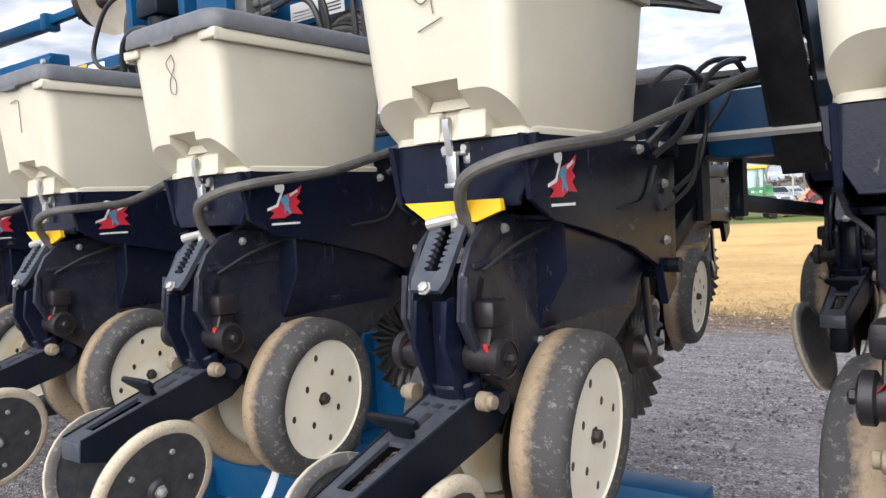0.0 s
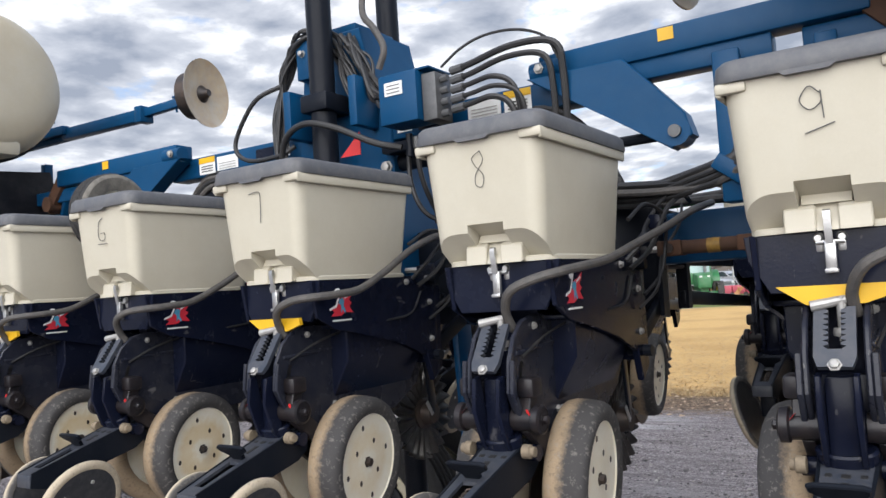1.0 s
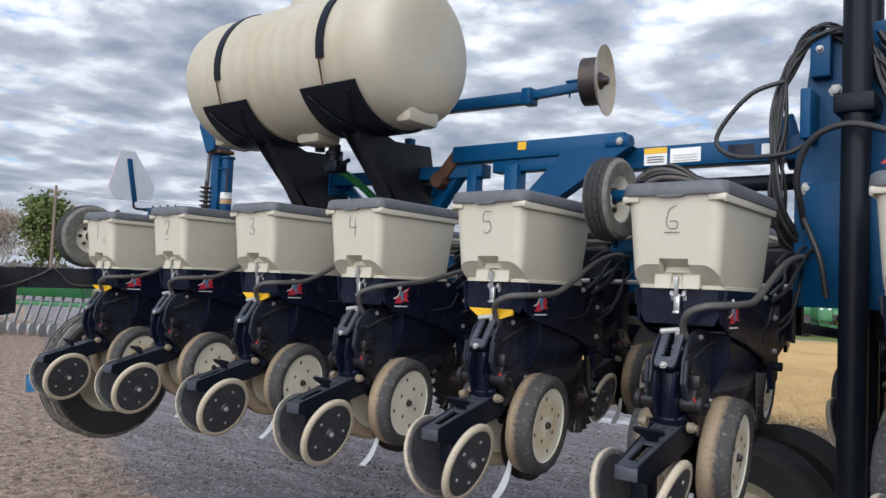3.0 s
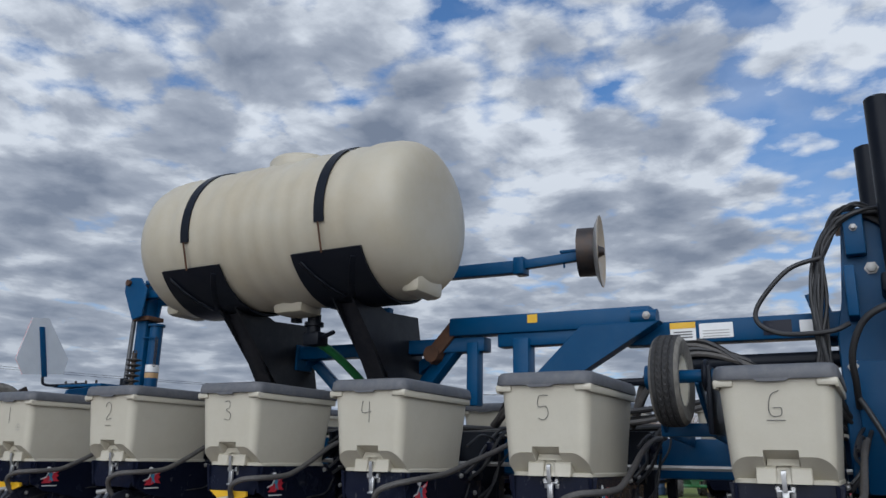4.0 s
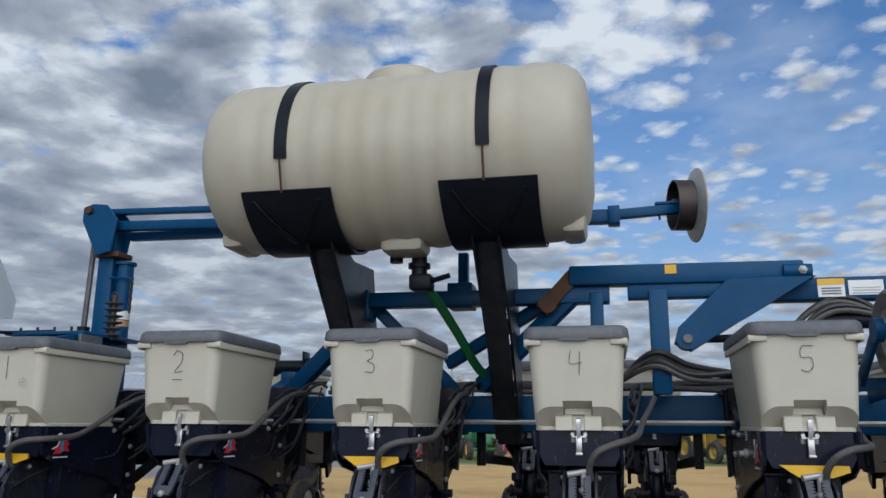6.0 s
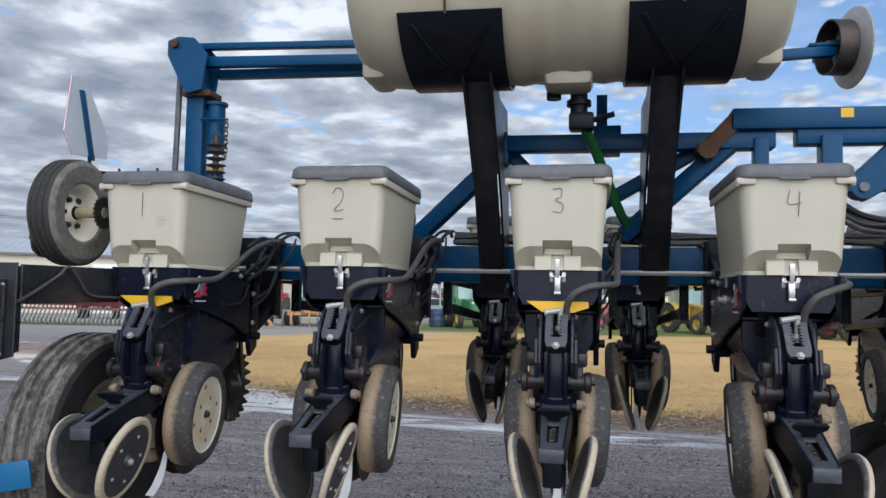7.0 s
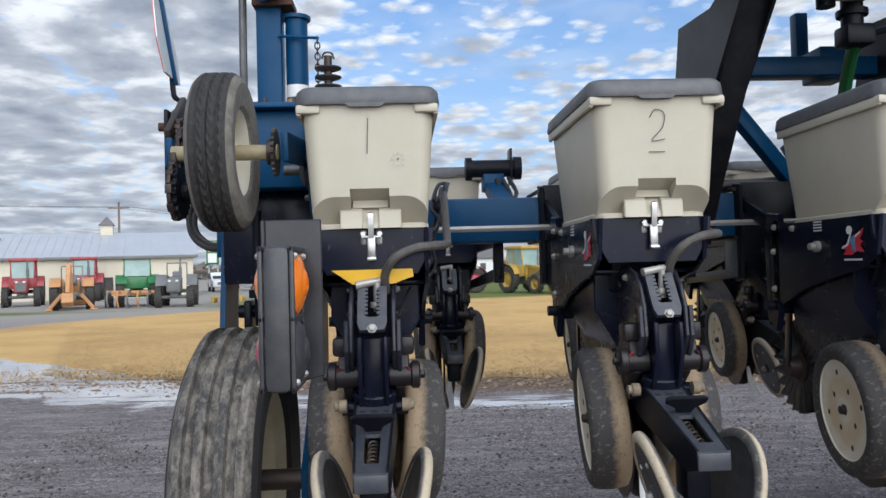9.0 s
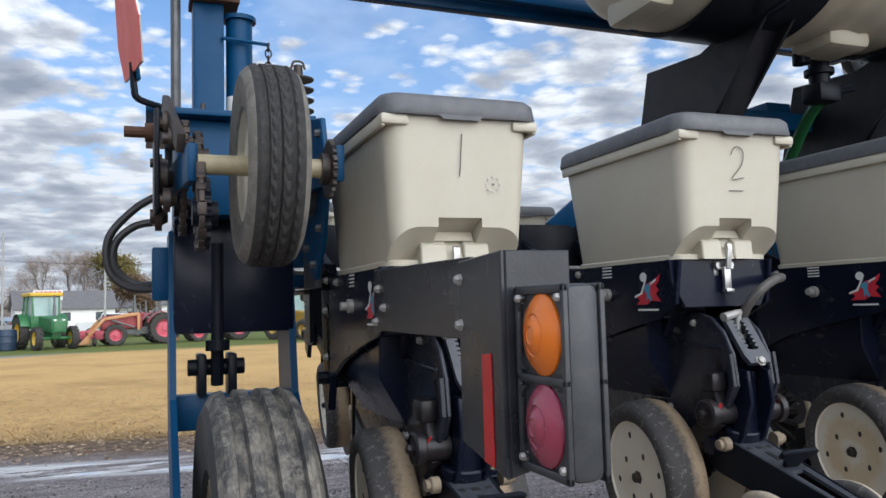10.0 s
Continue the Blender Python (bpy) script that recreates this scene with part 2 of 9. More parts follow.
def box(bm, x0, x1, y0, y1, z0, z1, bev=0.004, m=None):
    r = bmesh.ops.create_cube(bm, size=1)
    vs = r["verts"]
    for v in vs:
        v.co = Vector(((x0 + x1) / 2 + v.co.x * (x1 - x0), (y0 + y1) / 2 + v.co.y * (y1 - y0), (z0 + z1) / 2 + v.co.z * (z1 - z0)))
    bev = min(bev, 0.45 * min(abs(x1 - x0), abs(y1 - y0), abs(z1 - z0)))
    if bev > 0:
        es = list({e for v in vs for e in v.link_edges})
        out = bmesh.ops.bevel(bm, geom=es, offset=bev, segments=2, affect="EDGES", profile=0.5)
        vs = list({v for fc in out["faces"] for v in fc.verts} | {v for v in vs if v.is_valid})
    if m is not None:
        bmesh.ops.transform(bm, matrix=m, verts=vs)
    return bm


def prism(bm, pts, axis, lo, hi, bev=0.0):
    """Extrude a closed outline along an axis; pts are the two other coordinates in xyz order."""
    def at(p, h):
        q = list(p)
        q.insert("xyz".index(axis), h)
        return bm.verts.new(q)
    a, b = [at(p, lo) for p in pts], [at(p, hi) for p in pts]
    n = len(pts)
    fs = [bm.faces.new(a), bm.faces.new(b[::-1])]
    for i in range(n):
        fs.append(bm.faces.new((a[i], b[i], b[(i + 1) % n], a[(i + 1) % n])))
    if bev:
        es = list({e for f in fs[:2] for e in f.edges})
        bmesh.ops.bevel(bm, geom=es, offset=bev, segments=1, affect="EDGES")
    return bm


AX = {"x": Matrix(((0, 0, 1, 0), (1, 0, 0, 0), (0, 1, 0, 0), (0, 0, 0, 1))), "y": Matrix(((1, 0, 0, 0), (0, 0, 1, 0), (0, -1, 0, 0), (0, 0, 0, 1))), "z": Matrix.Identity(4)}


def lathe(bm, prof, m, seg=32, closed=False):
    """Turn (radius, height) pairs round the z axis of the pose m."""
    rings = []
    for r, h in prof:
        if r < 1e-6:
            rings.append([bm.verts.new(m @ Vector((0, 0, h)))])
        else:
            rings.append([bm.verts.new(m @ Vector((r * math.cos(2 * math.pi * i / seg), r * math.sin(2 * math.pi * i / seg), h))) for i in range(seg)])
    pairs = list(zip(rings, rings[1:])) + ([(rings[-1], rings[0])] if closed else [])
    for a, b in pairs:
        for i in range(seg):
            j = (i + 1) % seg
            q = [a[i % len(a)], a[j % len(a)], b[j % len(b)], b[i % len(b)]]
            u = []
            for v in q:
                if v not in u:
                    u.append(v)
            if len(u) > 2:
                bm.faces.new(u)
    return bm


def rod(bm, p, q, r, seg=10, r2=None):
    p, q = Vector(p), Vector(q)
    m = Matrix.Translation(p) @ (q - p).to_track_quat("Z", "Y").to_matrix().to_4x4()
    L = (q - p).length
    r2 = r if r2 is None else r2
    return lathe(bm, [(0, 0), (r, 0), (r2, L), (0, L)], m, seg)


def spline(pts, step=6):
    pts = [Vector(p) for p in pts]
    out = []
    ext = [2 * pts[0] - pts[1], *pts, 2 * pts[-1] - pts[-2]]
    for i in range(1, len(ext) - 2):
        a, b, c, d = ext[i - 1:i + 3]
        for k in range(step):
            t = k / step
            out.append(0.5 * (2 * b + (c - a) * t + (2 * a - 5 * b + 4 * c - d) * t * t + (3 * b - a - 3 * c + d) * t ** 3))
    out.append(pts[-1])
    return out


def tube(bm, pts, r, seg=8, step=6, smooth=True):
    ps = spline(pts, step) if smooth else [Vector(p) for p in pts]
    rings, up = [], None
    for i, p in enumerate(ps):
        d = (ps[min(i + 1, len(ps) - 1)] - ps[max(i - 1, 0)]).normalized()
        if up is None:
            up = d.orthogonal().normalized()
        up = (up - d * up.dot(d)).normalized()
        side = d.cross(up)
        rings.append([bm.verts.new(p + r * (math.cos(a) * up + math.sin(a) * side)) for a in (2 * math.pi * k / seg for k in range(seg))])
    for a, b in zip(rings, rings[1:]):
        for k in range(seg):
            bm.faces.new((a[k], a[(k + 1) % seg], b[(k + 1) % seg], b[k]))
    bm.faces.new(rings[0][::-1])
    bm.faces.new(rings[-1])
    return bm


def beam(bm, p, q, w, h, bev=0.006, roll_up=(0, 0, 1)):
    """A square tube from p to q, w across and h high."""
    p, q = Vector(p), Vector(q)
    d = (q - p).normalized()
    up = Vector(roll_up)
    side = d.cross(up).normalized()
    up = side.cross(d)
    m = Matrix((side, d, up)).transposed().to_4x4()
    m.translation = p
    return box(bm, -w / 2, w / 2, 0, (q - p).length, -h / 2, h / 2, bev, m)


def loft(bm, levels, r, seg=5, cap=True):
    """Rounded rectangles (x0, x1, y0, y1, z) joined level by level; r: corner radius, or one for each level."""
    rings = []
    for i, (x0, x1, y0, y1, z) in enumerate(levels):
        rr = r[i] if isinstance(r, (list, tuple)) else r
        ring = []
        for cx, cy, a0 in ((x1 - rr, y1 - rr, 0), (x0 + rr, y1 - rr, 90), (x0 + rr, y0 + rr, 180), (x1 - rr, y0 + rr, 270)):
            for k in range(seg + 1):
                a = radians(a0 + 90 * k / seg)
                ring.append(bm.verts.new((cx + rr * math.cos(a), cy + rr * math.sin(a), z)))
        rings.append(ring)
    n = len(rings[0])
    for a, b in zip(rings, rings[1:]):
        for i in range(n):
            bm.faces.new((a[i], a[(i + 1) % n], b[(i + 1) % n], b[i]))
    if cap:
        bm.faces.new(rings[0][::-1])
        bm.faces.new(rings[-1])
    return bm


B = bmesh.new


def tread_material(name, inner, outer, edge=0.0, soft=0.03, speck=60.0, gain=5.0, chips=1.0, stretch=None):
    """Rubber tread: dried earth on one shoulder, scuffed dark rubber on the other, with specks of both."""
    m = bpy.data.materials.new(name)
    m.use_nodes = True
    nt = m.node_tree
    b = nt.nodes["Principled BSDF"]
    tc = nt.nodes.new("ShaderNodeTexCoord")
    sp2 = nt.nodes.new("ShaderNodeSeparateXYZ")
    nt.links.new(tc.outputs["Object"], sp2.inputs[0])
    oi = nt.nodes.new("ShaderNodeObjectInfo")
    n1 = N(nt, "ShaderNodeTexNoise", Scale=speck, Detail=6.0, Roughness=0.75)
    n2 = N(nt, "ShaderNodeTexNoise", Scale=9.0, Detail=4.0, Roughness=0.6)
    n3 = N(nt, "ShaderNodeTexNoise", Scale=240.0, Detail=2.0)
    for n in (n1, n2, n3):
        nt.links.new(tc.outputs["Object"], n.inputs["Vector"])
    if stretch:
        mp = nt.nodes.new("ShaderNodeMapping")
        mp.inputs["Scale"].default_value = stretch
        nt.links.new(tc.outputs["Object"], mp.inputs[0])
        nt.links.new(mp.outputs[0], n1.inputs["Vector"])
    w = mathn(nt, "ADD", mathn(nt, "MULTIPLY", mathn(nt, "SUBTRACT", n1.outputs["Fac"], 0.5), gain), mathn(nt, "MULTIPLY", mathn(nt, "SUBTRACT", n2.outputs["Fac"], 0.5), gain * 0.32))
    w = mathn(nt, "ADD", w, mathn(nt, "MULTIPLY", mathn(nt, "SUBTRACT", oi.outputs["Random"], 0.5), 0.7))
    f = mathn(nt, "ADD", mathn(nt, "ADD", mathn(nt, "MULTIPLY", mathn(nt, "SUBTRACT", sp2.outputs[2], edge), 1.0 / soft), 0.5), w, True)
    col = mix(nt, f, inner, outer)
    col = mix(nt, mathn(nt, "MULTIPLY", n3.outputs["Fac"], 0.35), col, (0.065, 0.057, 0.050))
    n4 = N(nt, "ShaderNodeTexNoise", Scale=speck * 1.6, Detail=3.0, Roughness=0.7)
    nt.links.new(tc.outputs["Object"], n4.inputs["Vector"])
    col = mix(nt, ramp(nt, n4.outputs["Fac"], [(0.56, 0.0), (0.66, 0.7 * chips)]), col, (0.27, 0.25, 0.22))
    col = mix(nt, ramp(nt, n4.outputs["Fac"], [(0.34, 0.6 * chips), (0.44, 0.0)]), col, (0.045, 0.043, 0.042))
    nt.links.new(col, b.inputs["Base Color"])
    b.inputs["Roughness"].default_value = 0.85
    bp = N(nt, "ShaderNodeBump", Strength=0.5, Distance=0.002)
    nt.links.new(n1.outputs["Fac"], bp.inputs["Height"])
    nt.links.new(bp.outputs[0], b.inputs["Normal"])
    return m


M_GTREAD = tread_material("gauge_tread", (0.36, 0.265, 0.165), (0.040, 0.039, 0.040), -0.004, 0.024, 44.0, 2.0, 0.55)
M_PTREAD = tread_material("closing_wheel_tread", (0.075, 0.072, 0.070), (0.52, 0.44, 0.32), -0.007, 0.006, 30.0, 1.2, 0.55)

# ---- ground ----
def ground_material():
    m = bpy.data.materials.new("lot_and_field")
    m.use_nodes = True
    nt = m.node_tree
    b = nt.nodes["Principled BSDF"]
    tc = nt.nodes.new("ShaderNodeTexCoord")
    sp = nt.nodes.new("ShaderNodeSeparateXYZ")
    nt.links.new(tc.outputs["Object"], sp.inputs[0])
    X, Y = sp.outputs[0], sp.outputs[1]

    def noise_at(scale, detail=5.0, rough=0.6, stretch=None):
        n = N(nt, "ShaderNodeTexNoise", Scale=scale, Detail=detail, Roughness=rough)
        if stretch:
            mp = nt.nodes.new("ShaderNodeMapping")
            mp.inputs["Scale"].default_value = stretch
            nt.links.new(tc.outputs["Object"], mp.inputs[0])
            nt.links.new(mp.outputs[0], n.inputs["Vector"])
        else:
            nt.links.new(tc.outputs["Object"], n.inputs["Vector"])
        return n.outputs["Fac"]

    def step(v, edge, soft):
        return mathn(nt, "MULTIPLY", mathn(nt, "ADD", mathn(nt, "SUBTRACT", v, edge), soft), 0.5 / soft, True)

    wob = mathn(nt, "MULTIPLY", mathn(nt, "SUBTRACT", noise_at(0.5), 0.5), 2.2)
    wob2 = mathn(nt, "MULTIPLY", mathn(nt, "SUBTRACT", noise_at(5.0, 6), 0.5), 1.6)
    Q = mathn(nt, "ADD", Y, mathn(nt, "MULTIPLY", mathn(nt, "MINIMUM", mathn(nt, "MAXIMUM", X, -6.0), 2.0), 0.2))
    yy = mathn(nt, "ADD", Q, mathn(nt, "ADD", mathn(nt, "MULTIPLY", wob, 0.5), mathn(nt, "MULTIPLY", wob2, 0.7)))
    # asphalt millings
    pebbles = []
    g1, g2, g3 = noise_at(75, 4, 0.8), noise_at(1.2, 4), noise_at(24, 6, 0.75)
    grav = mix(nt, ramp(nt, g1, [(0.38, 0.0), (0.60, 1.0)]), (0.105, 0.082, 0.083), (0.54, 0.455, 0.450))
    grav = mix(nt, ramp(nt, g3, [(0.58, 0.0), (0.68, 1.0)]), grav, (0.34, 0.31, 0.28))
    grav = mix(nt, ramp(nt, noise_at(13, 8, 0.8), [(0.47, 0.0), (0.55, 0.9)]), grav, (0.060, 0.051, 0.055))
    grav = mix(nt, ramp(nt, noise_at(42, 5, 0.8), [(0.60, 0.0), (0.66, 0.9)]), grav, (0.42, 0.40, 0.385))
    for vs, lo, hi, amt in ((85.0, (0.055, 0.045, 0.047), (0.95, 0.86, 0.84), 0.62), (38.0, (0.050, 0.044, 0.047), (0.62, 0.56, 0.56), 0.40)):
        vor = N(nt, "ShaderNodeTexVoronoi", Scale=vs, Randomness=1.0)
        nt.links.new(tc.outputs["Object"], vor.inputs["Vector"])
        vsep = nt.nodes.new("ShaderNodeSeparateColor")
        nt.links.new(vor.outputs["Color"], vsep.inputs[0])
        peb = mix(nt, ramp(nt, vsep.outputs[0], [(0.25, 0.0), (0.95, 1.0)]), lo, hi)
        peb = mix(nt, ramp(nt, vor.outputs["Distance"], [(0.45, 0.0), (0.75, 0.8)]), peb, lo)
        grav = mix(nt, amt, grav, peb)
        pebbles.append((peb, vor.outputs["Distance"]))
    grav = mix(nt, ramp(nt, g2, [(0.40, 0.0), (0.65, 0.35)]), grav, (0.35, 0.318, 0.315))
    # raked streaks along the lot
    grav = mix(nt, ramp(nt, noise_at(5.0, 7, 0.7, (0.3, 1.7, 1)), [(0.42, 0.0), (0.58, 0.55)]), grav, (0.135, 0.118, 0.118))
    grav = mix(nt, ramp(nt, noise_at(2.2, 6, 0.7, (0.25, 1.5, 1)), [(0.52, 0.0), (0.66, 0.5)]), grav, (0.42, 0.39, 0.375))
    # mown straw field
    s1, s2, s3 = noise_at(3.0, 6, 0.7, (0.6, 2.2, 1)), noise_at(60, 4, 0.7, (0.7, 1.6, 1)), noise_at(0.35, 3)
    straw = mix(nt, s1, (0.40, 0.225, 0.072), (0.66, 0.42, 0.15))
    straw = mix(nt, ramp(nt, s2, [(0.42, 0.0), (0.68, 0.8)]), straw, (0.72, 0.53, 0.26))
    straw = mix(nt, ramp(nt, s3, [(0.45, 0.0), (0.7, 0.5)]), straw, (0.33, 0.20, 0.07))
    # earth edge, far grass, pale gravel yard
    earth = mix(nt, ramp(nt, noise_at(7, 7, 0.75), [(0.38, 0.0), (0.62, 1.0)]), (0.050, 0.034, 0.024), (0.27, 0.195, 0.13))
    grass = mix(nt, noise_at(4, 6, 0.7), (0.08, 0.12, 0.025), (0.17, 0.19, 0.05))
    yard = mix(nt, noise_at(20, 5, 0.7), (0.26, 0.24, 0.21), (0.36, 0.34, 0.31))
    col = mix(nt, step(yy, 8.35, 0.3), grav, earth)
    col = mix(nt, step(yy, 9.85, 0.45), col, straw)
    # the field's rounded end on the yard side
    rnd = mathn(nt, "SUBTRACT", mathn(nt, "MULTIPLY", mathn(nt, "POWER", mathn(nt, "ABSOLUTE", mathn(nt, "SUBTRACT", Y, 22.0)), 2.0), 0.045), X)
    west = step(mathn(nt, "ADD", rnd, mathn(nt, "MULTIPLY", wob, 0.8)), 13.5, 0.8)
    yardmix = mix(nt, mathn(nt, "MULTIPLY", step(Y, 27.0, 4.0), 1.0), grav, yard)
    col = mix(nt, mathn(nt, "MULTIPLY", west, step(yy, 9.2, 0.5)), col, yardmix)
    col = mix(nt, step(mathn(nt, "ADD", yy, mathn(nt, "MULTIPLY", X, -0.25)), 37.0, 1.2), col, grass)
    # beyond the grass, left: the pale yard
    col = mix(nt, mathn(nt, "MULTIPLY", step(mathn(nt, "MULTIPLY", X, -1.0), 9.5, 1.5), step(mathn(nt, "SUBTRACT", Y, mathn(nt, "MULTIPLY", X, -0.35)), 30.0, 1.0)), col, yard)
    # earthy strip beside the machine's end
    near = mathn(nt, "SUBTRACT", 1.0, step(mathn(nt, "ADD", mathn(nt, "ADD", Y, mathn(nt, "MULTIPLY", X, 0.4)), mathn(nt, "MULTIPLY", wob2, 0.5)), 0.5, 0.12))
    near = mathn(nt, "MULTIPLY", near, mathn(nt, "MULTIPLY", mathn(nt, "SUBTRACT", 1.0, step(mathn(nt, "ADD", X, wob), 1.6, 0.6)), step(mathn(nt, "ADD", Y, wob), -2.2, 0.5)))
    soil = mix(nt, ramp(nt, noise_at(9, 8, 0.75), [(0.36, 0.0), (0.60, 1.0)]), (0.10, 0.060, 0.042), (0.66, 0.49, 0.37))
    soil = mix(nt, ramp(nt, noise_at(38, 5, 0.8), [(0.40, 0.65), (0.55, 0.0)]), soil, (0.08, 0.05, 0.035))
    col = mix(nt, near, col, soil)
    # standing water along the verge, its sky reflection partly painted as pale grey
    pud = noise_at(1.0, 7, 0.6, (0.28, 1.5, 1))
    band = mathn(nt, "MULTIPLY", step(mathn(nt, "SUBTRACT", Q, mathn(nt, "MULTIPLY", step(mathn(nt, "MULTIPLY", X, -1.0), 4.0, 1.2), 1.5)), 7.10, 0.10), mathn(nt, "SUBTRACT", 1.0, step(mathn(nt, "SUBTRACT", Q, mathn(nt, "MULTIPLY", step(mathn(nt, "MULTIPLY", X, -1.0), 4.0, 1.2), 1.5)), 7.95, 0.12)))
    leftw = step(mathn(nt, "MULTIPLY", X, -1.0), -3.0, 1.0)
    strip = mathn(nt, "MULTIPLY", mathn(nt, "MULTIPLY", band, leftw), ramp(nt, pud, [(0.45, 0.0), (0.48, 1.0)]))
    # the long pool round the field's corner
    dx, dy = mathn(nt, "ADD", X, 9.5), mathn(nt, "SUBTRACT", Y, 13.7)
    al = mathn(nt, "ADD", mathn(nt, "MULTIPLY", dx, -0.77 / 9.5), mathn(nt, "MULTIPLY", dy, 0.64 / 9.5))
    ac = mathn(nt, "ADD", mathn(nt, "MULTIPLY", dx, 0.64 / 1.35), mathn(nt, "MULTIPLY", dy, 0.77 / 1.35))
    rad = mathn(nt, "ADD", mathn(nt, "MULTIPLY", al, al), mathn(nt, "MULTIPLY", ac, ac))
    rad = mathn(nt, "ADD", rad, mathn(nt, "MULTIPLY", mathn(nt, "SUBTRACT", noise_at(0.9, 6, 0.65), 0.5), 1.6))
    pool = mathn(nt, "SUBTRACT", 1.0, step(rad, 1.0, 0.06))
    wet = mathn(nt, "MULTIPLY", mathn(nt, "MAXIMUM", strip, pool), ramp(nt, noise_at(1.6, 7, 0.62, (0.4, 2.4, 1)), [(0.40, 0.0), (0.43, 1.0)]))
    # pale base colour stands in for bright low sky mirrored in the water
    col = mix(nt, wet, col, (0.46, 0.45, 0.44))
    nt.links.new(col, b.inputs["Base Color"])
    rough = mathn(nt, "SUBTRACT", 0.9, mathn(nt, "MULTIPLY", wet, 0.86))
    nt.links.new(rough, b.inputs["Roughness"])
    nt.links.new(mathn(nt, "ADD", mathn(nt, "MULTIPLY", wet, 0.7), 0.3), b.inputs["Specular IOR Level"])
    # IOR raised well above water's to strengthen that reflection
    nt.links.new(mathn(nt, "ADD", mathn(nt, "MULTIPLY", wet, 0.75), 1.45), b.inputs["IOR"])
    bp = N(nt, "ShaderNodeBump", Strength=1.0, Distance=0.016)
    h = mathn(nt, "MULTIPLY", mathn(nt, "ADD", mathn(nt, "ADD", mathn(nt, "MULTIPLY", pebbles[0][1], -1.2), g3), mathn(nt, "MULTIPLY", noise_at(11, 5), 1.5)), mathn(nt, "SUBTRACT", 1.0, wet))
    h = mathn(nt, "MULTIPLY", h, mathn(nt, "SUBTRACT", 1.0, mathn(nt, "MULTIPLY", step(yy, 9.85, 0.45), 0.75)))
    nt.links.new(h, bp.inputs["Height"])
    nt.links.new(bp.outputs[0], b.inputs["Normal"])
    return m


def ground_z(x, y):
    k = min(max((6.2 - y) / 1.5, 0.0), 1.0) * min(max((x + 6.0) / 2.0, 0.0), 1.0)
    return 0.03 * k * noise.noise(Vector((x * 0.6, y * 0.6, 0)))


bm = B()
bmesh.ops.create_grid(bm, x_segments=120, y_segments=120, size=1.0)
for v in bm.verts:
    sx, sy = v.co.x, v.co.y
    v.co.x = 2.5 + math.copysign(abs(sx) ** 3 * 2500 + abs(sx) * 22, sx)
    v.co.y = 4.0 + math.copysign(abs(sy) ** 3 * 2500 + abs(sy) * 22, sy)
    v.co.z = ground_z(v.co.x, v.co.y)
tagged(part("ground", bm, ground_material()), "dark gravel lot with puddles, straw field beyond", "ground", kind="structure")

# ---- row unit ----
M_SLATE = mat("slate_blue_steel", (0.032, 0.038, 0.052), (0.048, 0.054, 0.067), rough=0.4, scale=14, dust=(0.14, 0.13, 0.12), dust_amt=0.2)
M_EARTHY = mat("earth_caked_steel", (0.24, 0.19, 0.125), (0.10, 0.08, 0.06), rough=0.8, scale=40, amount=0.8, bump=0.4)
M_BLADE = mat("dark_blade_steel", (0.17, 0.165, 0.16), (0.075, 0.068, 0.062), rough=0.32, metal=0.75, scale=20, amount=0.7)
M_CARTYRE = mat("dark_tyre_rubber", (0.012, 0.012, 0.013), (0.020, 0.020, 0.020), rough=0.7, scale=10, bump=0.3, fine=90, dust=(0.05, 0.047, 0.044), dust_amt=0.2)
M_DISHED = mat("cream_dished_rim", (0.52, 0.48, 0.35), (0.40, 0.35, 0.24), rough=0.5, scale=7, amount=0.6, dust=(0.30, 0.25, 0.16), dust_amt=0.3)
M_GREYV = mat("grimy_grey_metal", (0.12, 0.122, 0.125), (0.065, 0.065, 0.065), rough=0.5, metal=0.4, scale=30, amount=0.7)
M_PDISC = mat("dusty_black_disc", (0.030, 0.032, 0.037), (0.048, 0.049, 0.052), rough=0.4, scale=16, amount=0.7, dust=(0.14, 0.13, 0.12), dust_amt=0.22, spec=0.35)
M_SIDEW = mat("dusty_sidewall", (0.15, 0.14, 0.12), (0.08, 0.076, 0.07), rough=0.85, scale=18, amount=0.7, bump=0.3, dust=(0.27, 0.25, 0.21), dust_amt=0.4)
M_CTREAD = mat("dark_ribbed_tread", (0.018, 0.018, 0.019), (0.036, 0.034, 0.032), rough=0.8, scale=25, amount=0.6, bump=0.4, fine=220, dust=(0.16, 0.15, 0.13), dust_amt=0.10)
M_KNUCKLE = mat("oily_dark_casting", (0.010, 0.010, 0.013), (0.020, 0.013, 0.013), rough=0.38, scale=30, amount=0.7, dust=(0.11, 0.092, 0.072), dust_amt=0.07, spec=0.35)
PITCH = 0.762
